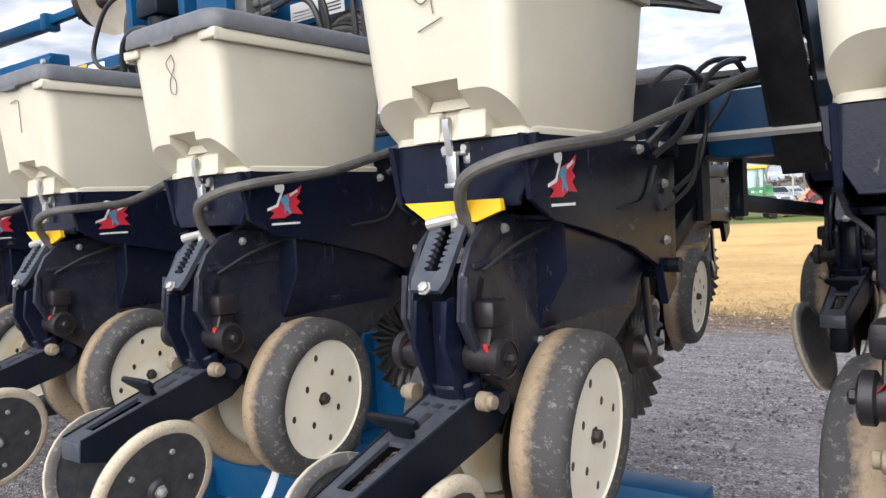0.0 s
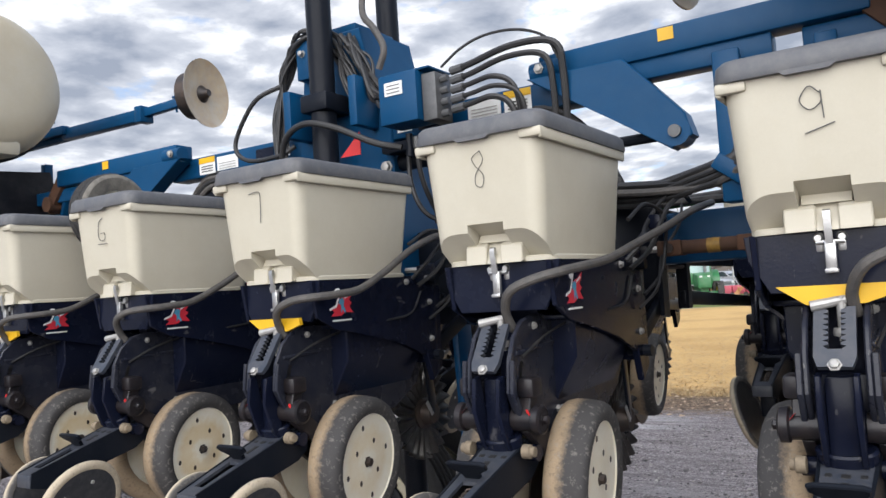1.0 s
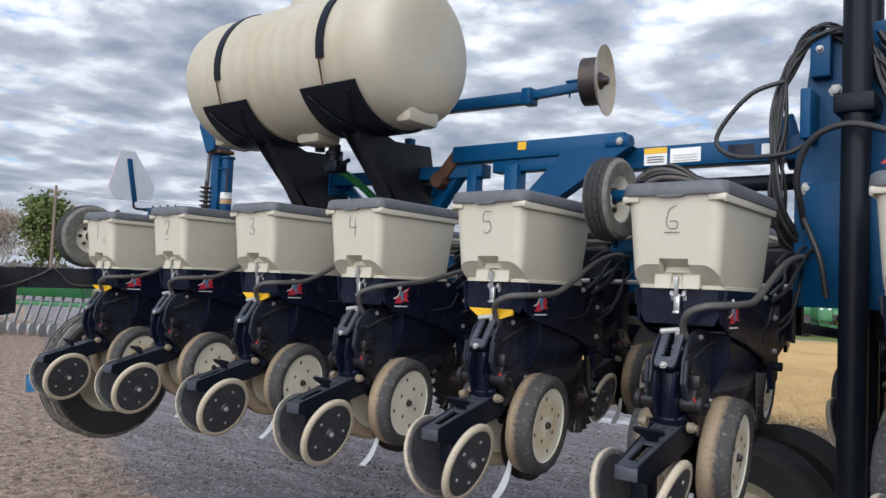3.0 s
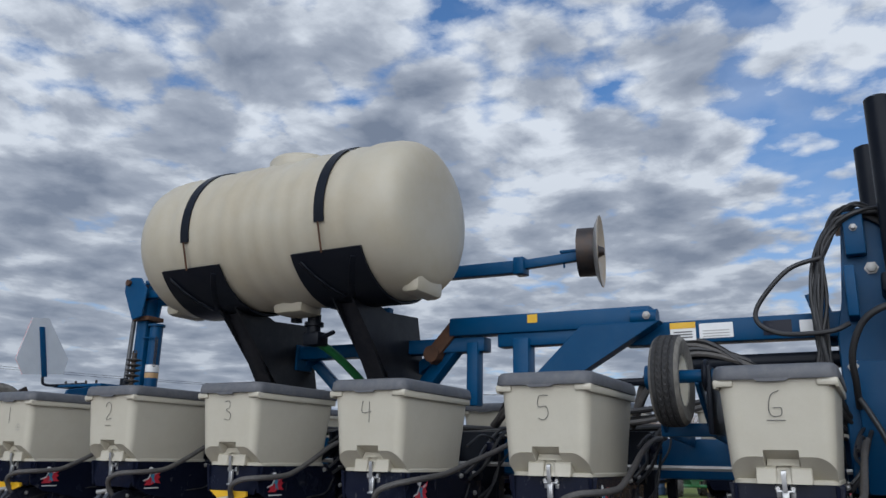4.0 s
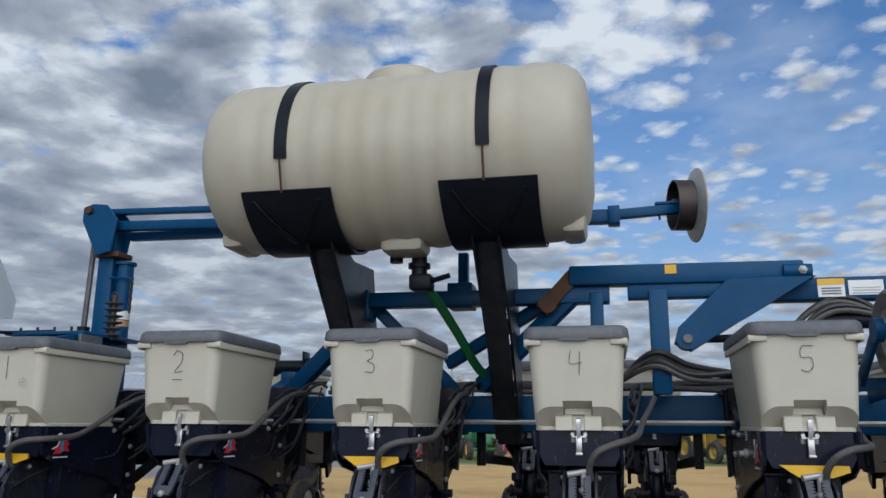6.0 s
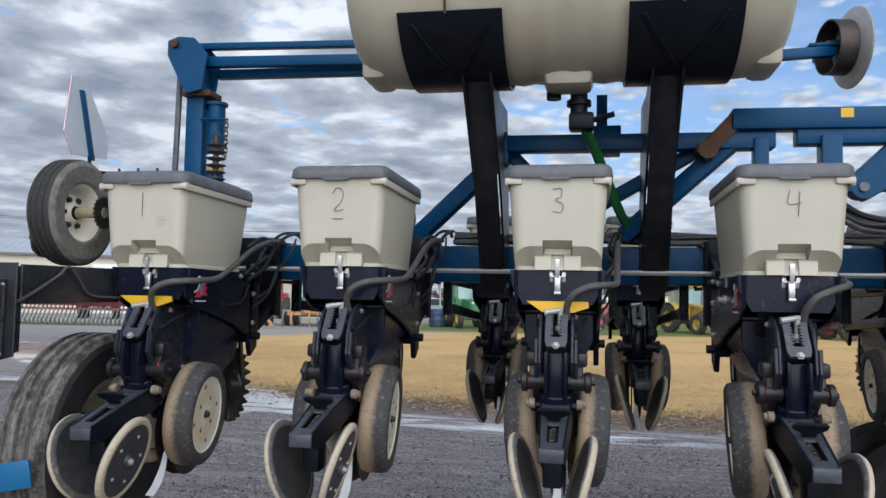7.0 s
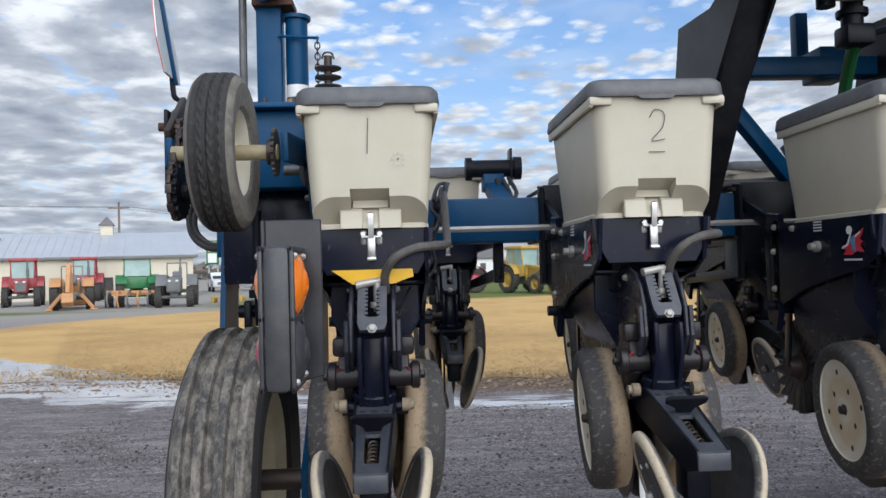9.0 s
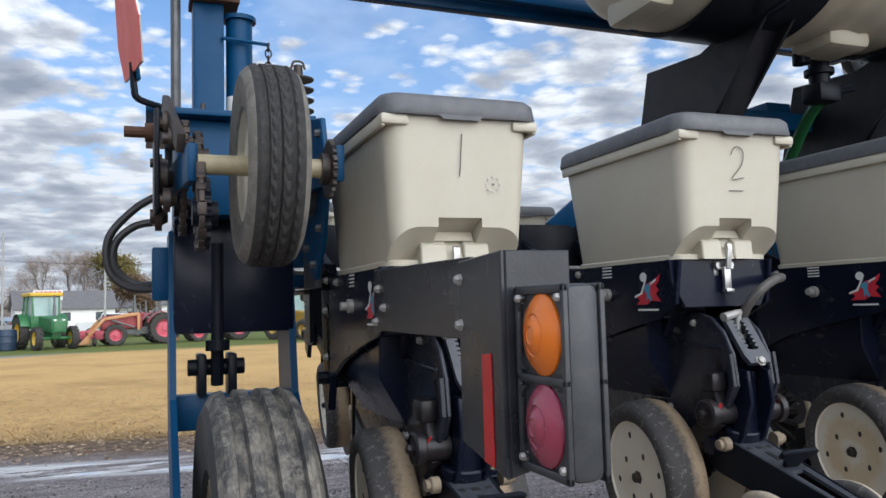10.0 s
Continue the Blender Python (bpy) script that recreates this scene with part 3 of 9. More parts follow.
DIGITS = {
    1: [[(0.0, 0.045), (-0.004, -0.045)]],
    2: [[(-0.02, 0.025), (-0.005, 0.045), (0.018, 0.035), (0.015, 0.0), (-0.015, -0.035), (0.022, -0.032)], [(-0.022, -0.065), (0.02, -0.065)]],
    3: [[(-0.018, 0.04), (0.012, 0.042), (0.012, 0.015), (-0.008, 0.004), (0.018, -0.012), (0.012, -0.038), (-0.018, -0.035)]],
    4: [[(-0.018, 0.04), (-0.022, -0.005), (0.02, -0.002)], [(0.014, 0.035), (0.01, -0.045)]],
    5: [[(0.02, 0.042), (-0.014, 0.04), (-0.018, 0.005), (0.012, 0.004), (0.018, -0.025), (0.0, -0.042), (-0.02, -0.035)]],
    6: [[(0.012, 0.045), (-0.012, 0.03), (-0.022, -0.01), (-0.012, -0.032), (0.012, -0.03), (0.014, -0.008), (-0.008, -0.008)], [(-0.03, -0.045), (0.024, -0.045)]],
    7: [[(-0.03, 0.038), (0.014, 0.04), (0.016, 0.0), (0.008, -0.05)]],
    8: [[(0.008, 0.045), (-0.014, 0.03), (-0.006, 0.008), (0.012, -0.015), (0.008, -0.042), (-0.01, -0.038), (-0.008, -0.012), (0.014, 0.02), (0.008, 0.045)]],
    9: [[(0.012, 0.03), (-0.006, 0.045), (-0.024, 0.02), (-0.008, 0.0), (0.012, 0.012), (0.014, 0.035), (0.016, -0.02)], [(-0.02, -0.045), (0.034, -0.03)]],
    10: [[(-0.03, 0.04), (-0.032, -0.04)], [(0.02, 0.042), (0.002, 0.02), (0.002, -0.02), (0.018, -0.042), (0.034, -0.02), (0.034, 0.02), (0.02, 0.042)]],
}


def gauge_tyre():
    # local: axis z outward, outer face at z = 0.05
    return lathe(B(), [(0.150, 0.046), (0.164, 0.054), (0.184, 0.053), (0.196, 0.044), (0.201, 0.028), (0.203, 0.0), (0.202, -0.03), (0.197, -0.048), (0.184, -0.056), (0.165, -0.057), (0.150, -0.05)], Matrix.Identity(4), 48, True)


def gauge_disc():
    bm = lathe(B(), [(0, 0.037), (0.030, 0.037), (0.060, 0.037), (0.125, 0.037), (0.146, 0.040), (0.152, 0.047), (0.155, 0.047), (0.153, 0.02), (0.148, -0.03), (0, -0.03)], Matrix.Identity(4), 48)
    return bm


def wheel_hole():
    return lathe(B(), [(0, 0.0385), (0.006, 0.0385), (0.007, 0.036)], Matrix.Diagonal((1, 1.4, 1, 1)), 8)


HOLES = []
for k in range(8):
    a = 2 * math.pi * (k + 0.3) / 8
    HOLES.append(Matrix.Translation(((0.070 if k % 2 else 0.112) * math.cos(a), (0.070 if k % 2 else 0.112) * math.sin(a), 0)))


def bolt(bm, m, r=0.012, h=0.012):
    lathe(bm, [(r * 1.35, 0), (r * 1.35, 0.003), (r, 0.003), (r, h), (r * 0.6, h + 0.003), (0, h + 0.003)], m, 6)
    return bm


ME = {}


def shared(key, maker, material, angle=35):
    if key not in ME:
        ME[key] = finish(maker(), angle)
        ME[key].materials.append(material)
    return ME[key]


def place(name, key, maker, material, parent, m, label="", angle=35):
    ob = part(name, shared(key, maker, material, angle), None, parent, label)
    ob.matrix_basis = m
    return ob


def hopper_shell():
    """Tapered tub; low on its front a scoop, edged by a curve that drops towards the corners, with a notch over the latch."""
    bm = B()

    def scoop_edge(x):
        a = abs(x)
        if a < 0.0505:
            return 1.852
        if a < 0.088:
            return 1.832
        u = min((a - 0.088) / 0.064, 1.0)
        return 1.765 + 0.067 * math.sqrt(max(1 - u * u, 0.0))

    def outline(z):
        k = (z - 1.752) / 0.318
        hx, y0, y1, r = 0.148 + 0.022 * k, -0.066 - 0.026 * k, 0.440 + 0.046 * k, 0.034 + 0.008 * k
        pts = []
        for cx, cy, a0 in ((hx - r, y1 - r, 0), (-hx + r, y1 - r, 90), (-hx + r, y0 + r, 180), (hx - r, y0 + r, 270)):
            for q in range(7):
                a = radians(a0 + 15 * q)
                pts.append((cx + r * math.cos(a), cy + r * math.sin(a)))
            if a0 == 180:
                w = hx - r
                xs = [-w + (w - 0.053) * q / 6 for q in range(1, 7)]
                xs += [-0.0506, -0.0504, -0.025, 0.0, 0.025, 0.0504, 0.0506]
                xs += [0.053 + (w - 0.053) * q / 6 for q in range(0, 6)]
                pts += [(q, y0) for q in xs]
        return pts, y0

    rings = []
    for j in range(8):
        base, _ = outline(1.752)
        ring = []
        for n, (x0, yb) in enumerate(base):
            front = yb < 0.0
            ze = scoop_edge(x0) if front else 1.80
            z = 1.752 + (ze - 1.752) * j / 7
            pts, y0 = outline(z)
            x, y = pts[n]
            if front:
                drop = ze - z
                lip = min(drop * 4.0, 0.030) if abs(x0) < 0.0505 else 0.0
                y = min(y + lip + drop * 1.12, 0.05)
            ring.append(bm.verts.new((x, y, z)))
        rings.append(ring)
    for z in (1.860, 1.90, 1.96, 2.03, 2.07):
        rings.append([bm.verts.new((x, y, z)) for x, y in outline(z)[0]])
    m = len(rings[0])
    for a, b in zip(rings, rings[1:]):
        for q in range(m):
            bm.faces.new((a[q], a[(q + 1) % m], b[(q + 1) % m], b[q]))
    bm.faces.new(rings[0][::-1])
    bm.faces.new(rings[-1])
    # foot flange along the sides
    loft(bm, [(-0.152, 0.152, -0.022, 0.452, 1.752), (-0.152, 0.152, -0.022, 0.452, 1.762), (-0.149, 0.149, -0.018, 0.449, 1.766)], 0.034)
    # latch boss: a block with a sloping pocket in its middle
    for x0, x1 in ((-0.080, -0.020), (0.020, 0.080)):
        prism(bm, [(-0.026, 1.806), (-0.040, 1.796), (-0.044, 1.752), (0.09, 1.752), (0.06, 1.806)], "x", x0, x1, 0.003)
    prism(bm, [(-0.014, 1.812), (-0.036, 1.764), (-0.040, 1.752), (0.09, 1.752), (0.06, 1.812)], "x", -0.020, 0.020)
    prism(bm, [(-0.020, 1.826), (-0.032, 1.806), (0.06, 1.806), (0.06, 1.826)], "x", -0.046, 0.046)
    # rim ledge
    for s in (-1, 1):
        x0, x1 = sorted((s * 0.168, s * 0.181))
        box(bm, x0, x1, -0.095, 0.47, 2.037, 2.066, 0.007)
        x0, x1 = sorted((s * 0.119, s * 0.181))
        box(bm, x0, x1, -0.100, -0.080, 2.042, 2.066, 0.007)
    return bm


def hopper_lid():
    bm = B()
    loft(bm, [(-0.184, 0.184, -0.107, 0.50, 2.064), (-0.186, 0.186, -0.109, 0.502, 2.070), (-0.182, 0.182, -0.105, 0.498, 2.100), (-0.172, 0.172, -0.095, 0.488, 2.110), (-0.15, 0.15, -0.07, 0.46, 2.113)], [0.045, 0.046, 0.045, 0.04, 0.03], 6)
    prism(bm, [(-0.06, 2.068), (0.05, 2.068), (0.035, 2.057), (-0.045, 2.057)], "y", -0.108, -0.096)
    return bm


def meter_housing():
    bm = B()
    # side plates, back plate and tray under the hopper
    side = [(-0.035, 1.752), (0.50, 1.752), (0.575, 1.775), (0.59, 1.70), (0.585, 1.50), (0.53, 1.475), (0.40, 1.53), (0.20, 1.575), (0.06, 1.60), (-0.015, 1.64)]
    for s in (-1, 1):
        lo, hi = sorted((s * 0.150, s * 0.138))
        prism(bm, side, "x", lo, hi, 0.002)
    prism(bm, [(-0.165, 1.752), (0.165, 1.752), (0.16, 1.70), (0.12, 1.63), (-0.12, 1.63), (-0.16, 1.70)], "y", -0.016, -0.002, 0.002)
    box(bm, -0.138, 0.138, -0.014, 0.55, 1.738, 1.750, 0.002)
    box(bm, -0.138, 0.138, 0.10, 0.55, 1.60, 1.612, 0.002)
    # meter drum
    lathe(bm, [(0, -0.06), (0.12, -0.06), (0.125, -0.05), (0.125, 0.05), (0.12, 0.06), (0, 0.06)], Matrix.Translation((-0.02, 0.22, 1.64)) @ AX["x"], 28)
    return bm


SHANK = [(-0.115, 1.44), (-0.105, 1.515), (-0.075, 1.57), (-0.03, 1.606), (0.03, 1.620), (0.12, 1.612), (0.30, 1.58), (0.60, 1.55), (0.64, 1.44), (0.60, 1.37), (0.46, 1.30), (0.20, 1.285), (0.04, 1.30), (-0.03, 1.345), (-0.085, 1.385)]


def shank_plate(s):
    lo, hi = sorted((s * 0.060, s * 0.048))
    bm = prism(B(), SHANK, "x", lo, hi, 0.003)
    # folded rib under the upper edge, a welded seam and a backing strip round the nose
    beam(bm, (s * 0.062, -0.075, 1.530), (s * 0.062, 0.34, 1.548), 0.006, 0.010, 0.002)
    beam(bm, (s * 0.062, 0.15, 1.505), (s * 0.062, 0.24, 1.512), 0.005, 0.006, 0.001)
    prism(bm, [(-0.118, 1.44), (-0.108, 1.517), (-0.096, 1.515), (-0.104, 1.44), (-0.076, 1.392), (-0.088, 1.383)], "x", s * 0.066 - 0.006, s * 0.066 + 0.006, 0.002)
    return bm


def plate_slot():
    """The dark arc slot behind the depth plate."""
    bm = B()
    prev = None
    for k in range(9):
        a = radians(150 + 70 * k / 8)
        ring = [bm.verts.new((0.0, 0.045 + r * math.cos(a), 1.455 + r * math.sin(a))) for r in (0.098, 0.112)]
        if prev:
            bm.faces.new((prev[0], prev[1], ring[1], ring[0]))
        prev = ring
    bmesh.ops.solidify(bm, geom=list(bm.faces), thickness=0.0015)
    return bm


def shank_core():
    return prism(B(), [(0.04, 1.60), (0.60, 1.54), (0.60, 1.39), (0.46, 1.32), (0.05, 1.31)], "x", -0.0475, 0.0475)


def skirt():
    return prism(B(), [(-0.125, 1.60), (0.125, 1.60), (0.125, 1.50), (0.045, 1.36), (-0.045, 1.36), (-0.125, 1.50)], "y", 0.14, 0.56, 0.004)


def front_bracket():
    bm = B()
    for s in (-1, 1):
        lo, hi = sorted((s * 0.150, s * 0.128))
        prism(bm, [(0.54, 1.79), (0.63, 1.80), (0.65, 1.70), (0.64, 1.42), (0.58, 1.38), (0.54, 1.50)], "x", lo, hi, 0.003)
    box(bm, -0.15, 0.15, 0.60, 0.62, 1.44, 1.76, 0.003)
    return bm


def rear_linkage():
    out = []
    for s in (-1, 1):
        out.append(("upper_link", beam(B(), (s * 0.115, 0.60, 1.735), (s * 0.115, 0.90, 1.86), 0.022, 0.05, 0.003)))
        out.append(("lower_link", beam(B(), (s * 0.115, 0.60, 1.47), (s * 0.115, 0.90, 1.60), 0.022, 0.05, 0.003)))
        out.append(("link_pin", rod(B(), (s * 0.10, 0.60, 1.735), (s * 0.175, 0.60, 1.735), 0.018, 10)))
        out.append(("link_pin", rod(B(), (s * 0.10, 0.60, 1.47), (s * 0.175, 0.60, 1.47), 0.018, 10)))
        out.append(("hanger_plate", prism(B(), [(0.86, 1.93), (0.924, 1.94), (0.924, 1.55), (0.86, 1.56)], "x", s * 0.135 - 0.008, s * 0.135 + 0.008, 0.002)))
        pts = []
        for k in range(60):
            a, t = k * 0.75, k / 59
            pts.append((s * 0.06 + 0.02 * math.cos(a), 0.62 + 0.24 * t + 0.01 * math.sin(a), 1.70 - 0.05 * t + 0.02 * math.sin(a)))
        out.append(("down_spring", tube(B(), pts, 0.005, 5, 1)))
    out.append(("hanger_back", box(B(), -0.127, 0.127, 0.895, 0.924, 1.56, 1.94, 0.003)))
    return out


def front_linkage():
    out = []
    for s in (-1, 1):
        out.append(("upper_link", beam(B(), (s * 0.165, -0.79, 1.72), (s * 0.165, 0.60, 1.70), 0.022, 0.05, 0.003)))
        out.append(("lower_link", beam(B(), (s * 0.165, -0.79, 1.58), (s * 0.165, 0.58, 1.50), 0.022, 0.05, 0.003)))
        out.append(("hanger_plate", prism(B(), [(-0.786, 1.88), (-0.74, 1.88), (-0.74, 1.54), (-0.786, 1.54)], "x", s * 0.165 - 0.02, s * 0.165 + 0.02, 0.002)))
        out.append(("link_pin", rod(B(), (s * 0.13, 0.58, 1.70), (s * 0.18, 0.58, 1.70), 0.02, 10)))
        out.append(("link_pin", rod(B(), (s * 0.13, 0.57, 1.50), (s * 0.18, 0.57, 1.50), 0.02, 10)))
    return out


def linkage(front, parent):
    key = "flink" if front else "rlink"
    if key not in ME:
        ME[key] = [(nm, finish(bm)) for nm, bm in (front_linkage() if front else rear_linkage())]
        for nm, me in ME[key]:
            me.materials.append(M_BLACKM)
    for nm, me in ME[key]:
        part(nm, me, None, parent)


def quadrant():
    bm = B()
    m = Matrix.Translation((0, -0.050, 1.597)) @ Matrix.Rotation(radians(-36), 4, "X")
    # plate leaning back, with a toothed slot
    n = 7
    out = [(-0.037, 0.0), (-0.037, -0.110), (-0.030, -0.132), (0.030, -0.132), (0.037, -0.110), (0.037, 0.0), (0.020, 0.0)]
    inner = []
    for k in range(n):
        z = -0.004 - 0.012 * k
        inner += [(0.020, z), (0.011, z - 0.003), (0.011, z - 0.009), (0.020, z - 0.011)]
    inner2 = [(-x, z) for x, z in inner[::-1]]
    pts = out + inner + [(0.012, -0.094), (-0.012, -0.094)] + inner2 + [(-0.020, 0.0)]
    prism(bm, pts, "y", -0.008, 0.004)
    for v in bm.verts:
        v.co = m @ v.co
    return bm


def crank():
    bm = B()
    rod(bm, (0.012, -0.045, 1.565), (0.012, -0.050, 1.652), 0.010, 10, 0.009)
    rod(bm, (0.020, -0.048, 1.645), (-0.042, -0.060, 1.634), 0.009, 10, 0.011)
    lathe(bm, [(0.018, -0.006), (0.020, 0), (0.018, 0.01)], Matrix.Translation((0.012, -0.045, 1.58)), 12)
    return bm


def gauge_arm(s):
    bm = B()
    rod(bm, (s * 0.040, -0.062, 1.372), (s * 0.116, -0.062, 1.372), 0.029, 14)
    lathe(bm, [(0.029, 0.0), (0.036, 0.004), (0.036, 0.020), (0.029, 0.024)], Matrix.Translation((s * 0.094, -0.062, 1.372)) @ (AX["x"] if s > 0 else Matrix.Rotation(math.pi, 4, "Z") @ AX["x"]), 16)
    x0, x1 = sorted((s * 0.058, s * 0.104))
    box(bm, x0, x1, -0.082, -0.024, 1.424, 1.472, 0.010)
    x0, x1 = sorted((s * 0.058, s * 0.090))
    prism(bm, [(-0.070, 1.43), (-0.030, 1.43), (-0.040, 1.38), (-0.085, 1.38)], "x", x0, x1, 0.003)
    beam(bm, (s * 0.066, -0.05, 1.36), (s * 0.072, 0.17, 1.19), 0.026, 0.05, 0.006)
    rod(bm, (s * 0.060, 0.185, 1.178), (s * 0.12, 0.19, 1.178), 0.028, 12)
    bolt(bm, Matrix.Translation((s * 0.116, -0.062, 1.372)) @ AX["x"] @ Matrix.Rotation(0 if s > 0 else math.pi, 4, "X"), 0.011)
    return bm


def throat():
    # twin links and casting behind the depth plate
    bm = B()
    for s in (-1, 1):
        lo, hi = sorted((s * 0.038, s * 0.027))
        prism(bm, [(-0.125, 1.475), (-0.10, 1.480), (-0.085, 1.40), (-0.07, 1.32), (-0.02, 1.28), (-0.04, 1.26), (-0.10, 1.31), (-0.135, 1.40)], "x", lo, hi, 0.002)
    box(bm, -0.027, 0.027, -0.085, -0.05, 1.30, 1.47, 0.004)
    box(bm, -0.060, 0.060, -0.045, -0.02, 1.34, 1.47, 0.006)
    rod(bm, (-0.085, -0.035, 1.287), (0.085, -0.035, 1.287), 0.020, 14)
    return bm


def arm_side(s):
    bm = B()
    prism(bm, [(0.01, 1.325), (-0.39, 1.212), (-0.395, 1.168), (-0.33, 1.150), (-0.03, 1.222), (0.01, 1.25)], "x", s * 0.058, s * 0.050)
    for v in bm.verts:
        v.co.x *= 1 - 0.34 * min(max(-v.co.y / 0.39, 0), 1)
    return bm


def arm_plate(rows, lift):
    """A plate lying on the arm's slope, through (half width, y) rows."""
    bm = B()
    up, dn = [], []
    outline = [(w, y) for w, y in rows] + [(-w, y) for w, y in rows[::-1]]
    for x, y in outline:
        z = 1.322 + y * 0.29 + lift
        up.append(bm.verts.new((x, y, z)))
        dn.append(bm.verts.new((x, y, z - 0.008)))
    bm.faces.new(up)
    bm.faces.new(dn[::-1])
    n = len(up)
    for k in range(n):
        bm.faces.new((up[k], dn[k], dn[(k + 1) % n], up[(k + 1) % n]))
    return bm


def arm_top():
    """The arm's top: a closed plate, then two rails beside an open slot, then an end strip and cap."""
    bm = B()

    def strip(xa, xb, ya, yb):
        corner = []
        for y in (ya, yb):
            w = 0.054 + 0.043 * (y + 0.02)
            z = 1.322 + y * 0.29
            for x in (xa * w, xb * w):
                corner += [bm.verts.new((x, y, z)), bm.verts.new((x, y, z - 0.009))]
        a, b, c, d, e, f, g, h = corner
        for q in ((a, c, g, e), (b, f, h, d), (a, b, d, c), (e, g, h, f), (a, e, f, b), (c, d, h, g)):
            bm.faces.new(q)
    strip(-1, 1, -0.02, -0.225)
    strip(-1, -0.42, -0.225, -0.352)
    strip(0.42, 1, -0.225, -0.352)
    strip(-1, 1, -0.352, -0.392)
    box(bm, -0.037, 0.037, -0.396, -0.388, 1.166, 1.206, 0.003)
    return bm


def arm_spring():
    pts = []
    for k in range(73):
        a = k * 2 * math.pi / 9
        y = -0.225 - 0.128 * k / 72
        pts.append((0.011 * math.cos(a), y, 1.297 + y * 0.29 + 0.011 * math.sin(a)))
    return tube(B(), pts, 0.0028, 5, 1, False)


def arm_cup():
    return lathe(B(), [(0.030, -0.03), (0.052, -0.03), (0.056, 0.012), (0.050, 0.016), (0.030, 0.010), (0, 0.006)], Matrix.Translation((0, -0.062, 1.318)) @ Matrix.Rotation(radians(22), 4, "X") @ Matrix.Diagonal((1, 0.62, 1, 1)), 20)


ARM_SLOTS = [(0.006, -0.118, -0.108, -0.030), (0.008, -0.120, -0.108, 0.0), (0.006, -0.118, -0.108, 0.030), (0.007, -0.178, -0.138, 0.0)]


def press_lever():
    bm = B()
    # a bent paddle standing up out of the arm
    m = Matrix.Translation((0, -0.205, 1.262)) @ Matrix.Rotation(radians(38), 4, "X")
    prism(bm, [(-0.016, -0.01), (0.016, -0.01), (0.022, 0.022), (0.050, 0.034), (0.052, 0.052), (0.040, 0.060), (-0.040, 0.060), (-0.052, 0.052), (-0.050, 0.034), (-0.022, 0.022)], "y", -0.006, 0.006, 0.003)
    for v in bm.verts:
        v.co.y -= 4.0 * max(v.co.z - 0.02, 0) ** 2
        v.co = m @ v.co
    return bm


def press_tyre():
    return lathe(B(), [(0.128, 0.012), (0.140, 0.014), (0.149, 0.009), (0.152, 0.0), (0.149, -0.009), (0.140, -0.014), (0.128, -0.012)], Matrix.Identity(4), 40, True)


def press_disc():
    bm = lathe(B(), [(0, 0.020), (0.022, 0.020), (0.026, 0.010), (0.060, 0.012), (0.10, 0.010), (0.130, 0.009), (0.131, -0.009), (0.10, -0.006), (0, -0.006)], Matrix.Identity(4), 40)
    return bm


def press_stud():
    return lathe(B(), [(0, 0.016), (0.006, 0.015), (0.007, 0.010)], Matrix.Identity(4), 8)


def coulter_blade():
    """A fluted disc: flat middle, waves growing to the rim."""
    bm = B()
    nr, ns, R = 8, 176, 0.172
    rows = []
    for i in range(nr + 1):
        r = 0.02 + (R - 0.02) * i / nr
        w = max(0, (r - 0.06) / (R - 0.06)) * 0.016
        rows.append([bm.verts.new((r * math.cos(2 * math.pi * k / ns), r * math.sin(2 * math.pi * k / ns), w * math.sin(22 * 2 * math.pi * k / ns + 14 * r))) for k in range(ns)])
    for a, b in zip(rows, rows[1:]):
        for k in range(ns):
            bm.faces.new((a[k], a[(k + 1) % ns], b[(k + 1) % ns], b[k]))
    bmesh.ops.solidify(bm, geom=list(bm.faces), thickness=0.004)
    return bm


def coulter_hub():
    bm = lathe(B(), [(0, -0.05), (0.035, -0.05), (0.045, -0.015), (0.06, -0.008), (0.06, 0.008), (0.045, 0.015), (0.035, 0.05), (0, 0.05)], Matrix.Identity(4), 20)
    return bm


def coulter_fork():
    bm = B()
    for s in (-1, 1):
        beam(bm, (s * 0.045, 0.72, 1.24), (s * 0.055, 0.66, 1.52), 0.010, 0.05, 0.002)
    box(bm, -0.06, 0.06, 0.62, 0.70, 1.50, 1.56, 0.004)
    return bm


def opener_disc():
    return lathe(B(), [(0, 0.004), (0.185, 0.002), (0.187, 0), (0.185, -0.002), (0, -0.004)], Matrix.Identity(4), 40)


def seed_flap():
    bm = B()
    pts = spline([(0, 0.15, 1.03), (0, 0.13, 0.97), (0, 0.09, 0.915), (0, 0.045, 0.885)], 5)
    prev = None
    for i, p in enumerate(pts):
        w = 0.008 + 0.009 * min(i / 9, 1)
        d = Vector((0, 0.004, 0.003))
        ring = [bm.verts.new(p + Vector((-w, 0, 0)) + d), bm.verts.new(p + Vector((w, 0, 0)) + d), bm.verts.new(p + Vector((w, 0, 0)) - d), bm.verts.new(p + Vector((-w, 0, 0)) - d)]
        if prev:
            for k in range(4):
                bm.faces.new((prev[k], prev[(k + 1) % 4], ring[(k + 1) % 4], ring[k]))
        else:
            bm.faces.new(ring)
        prev = ring
    bm.faces.new(prev)
    return bm


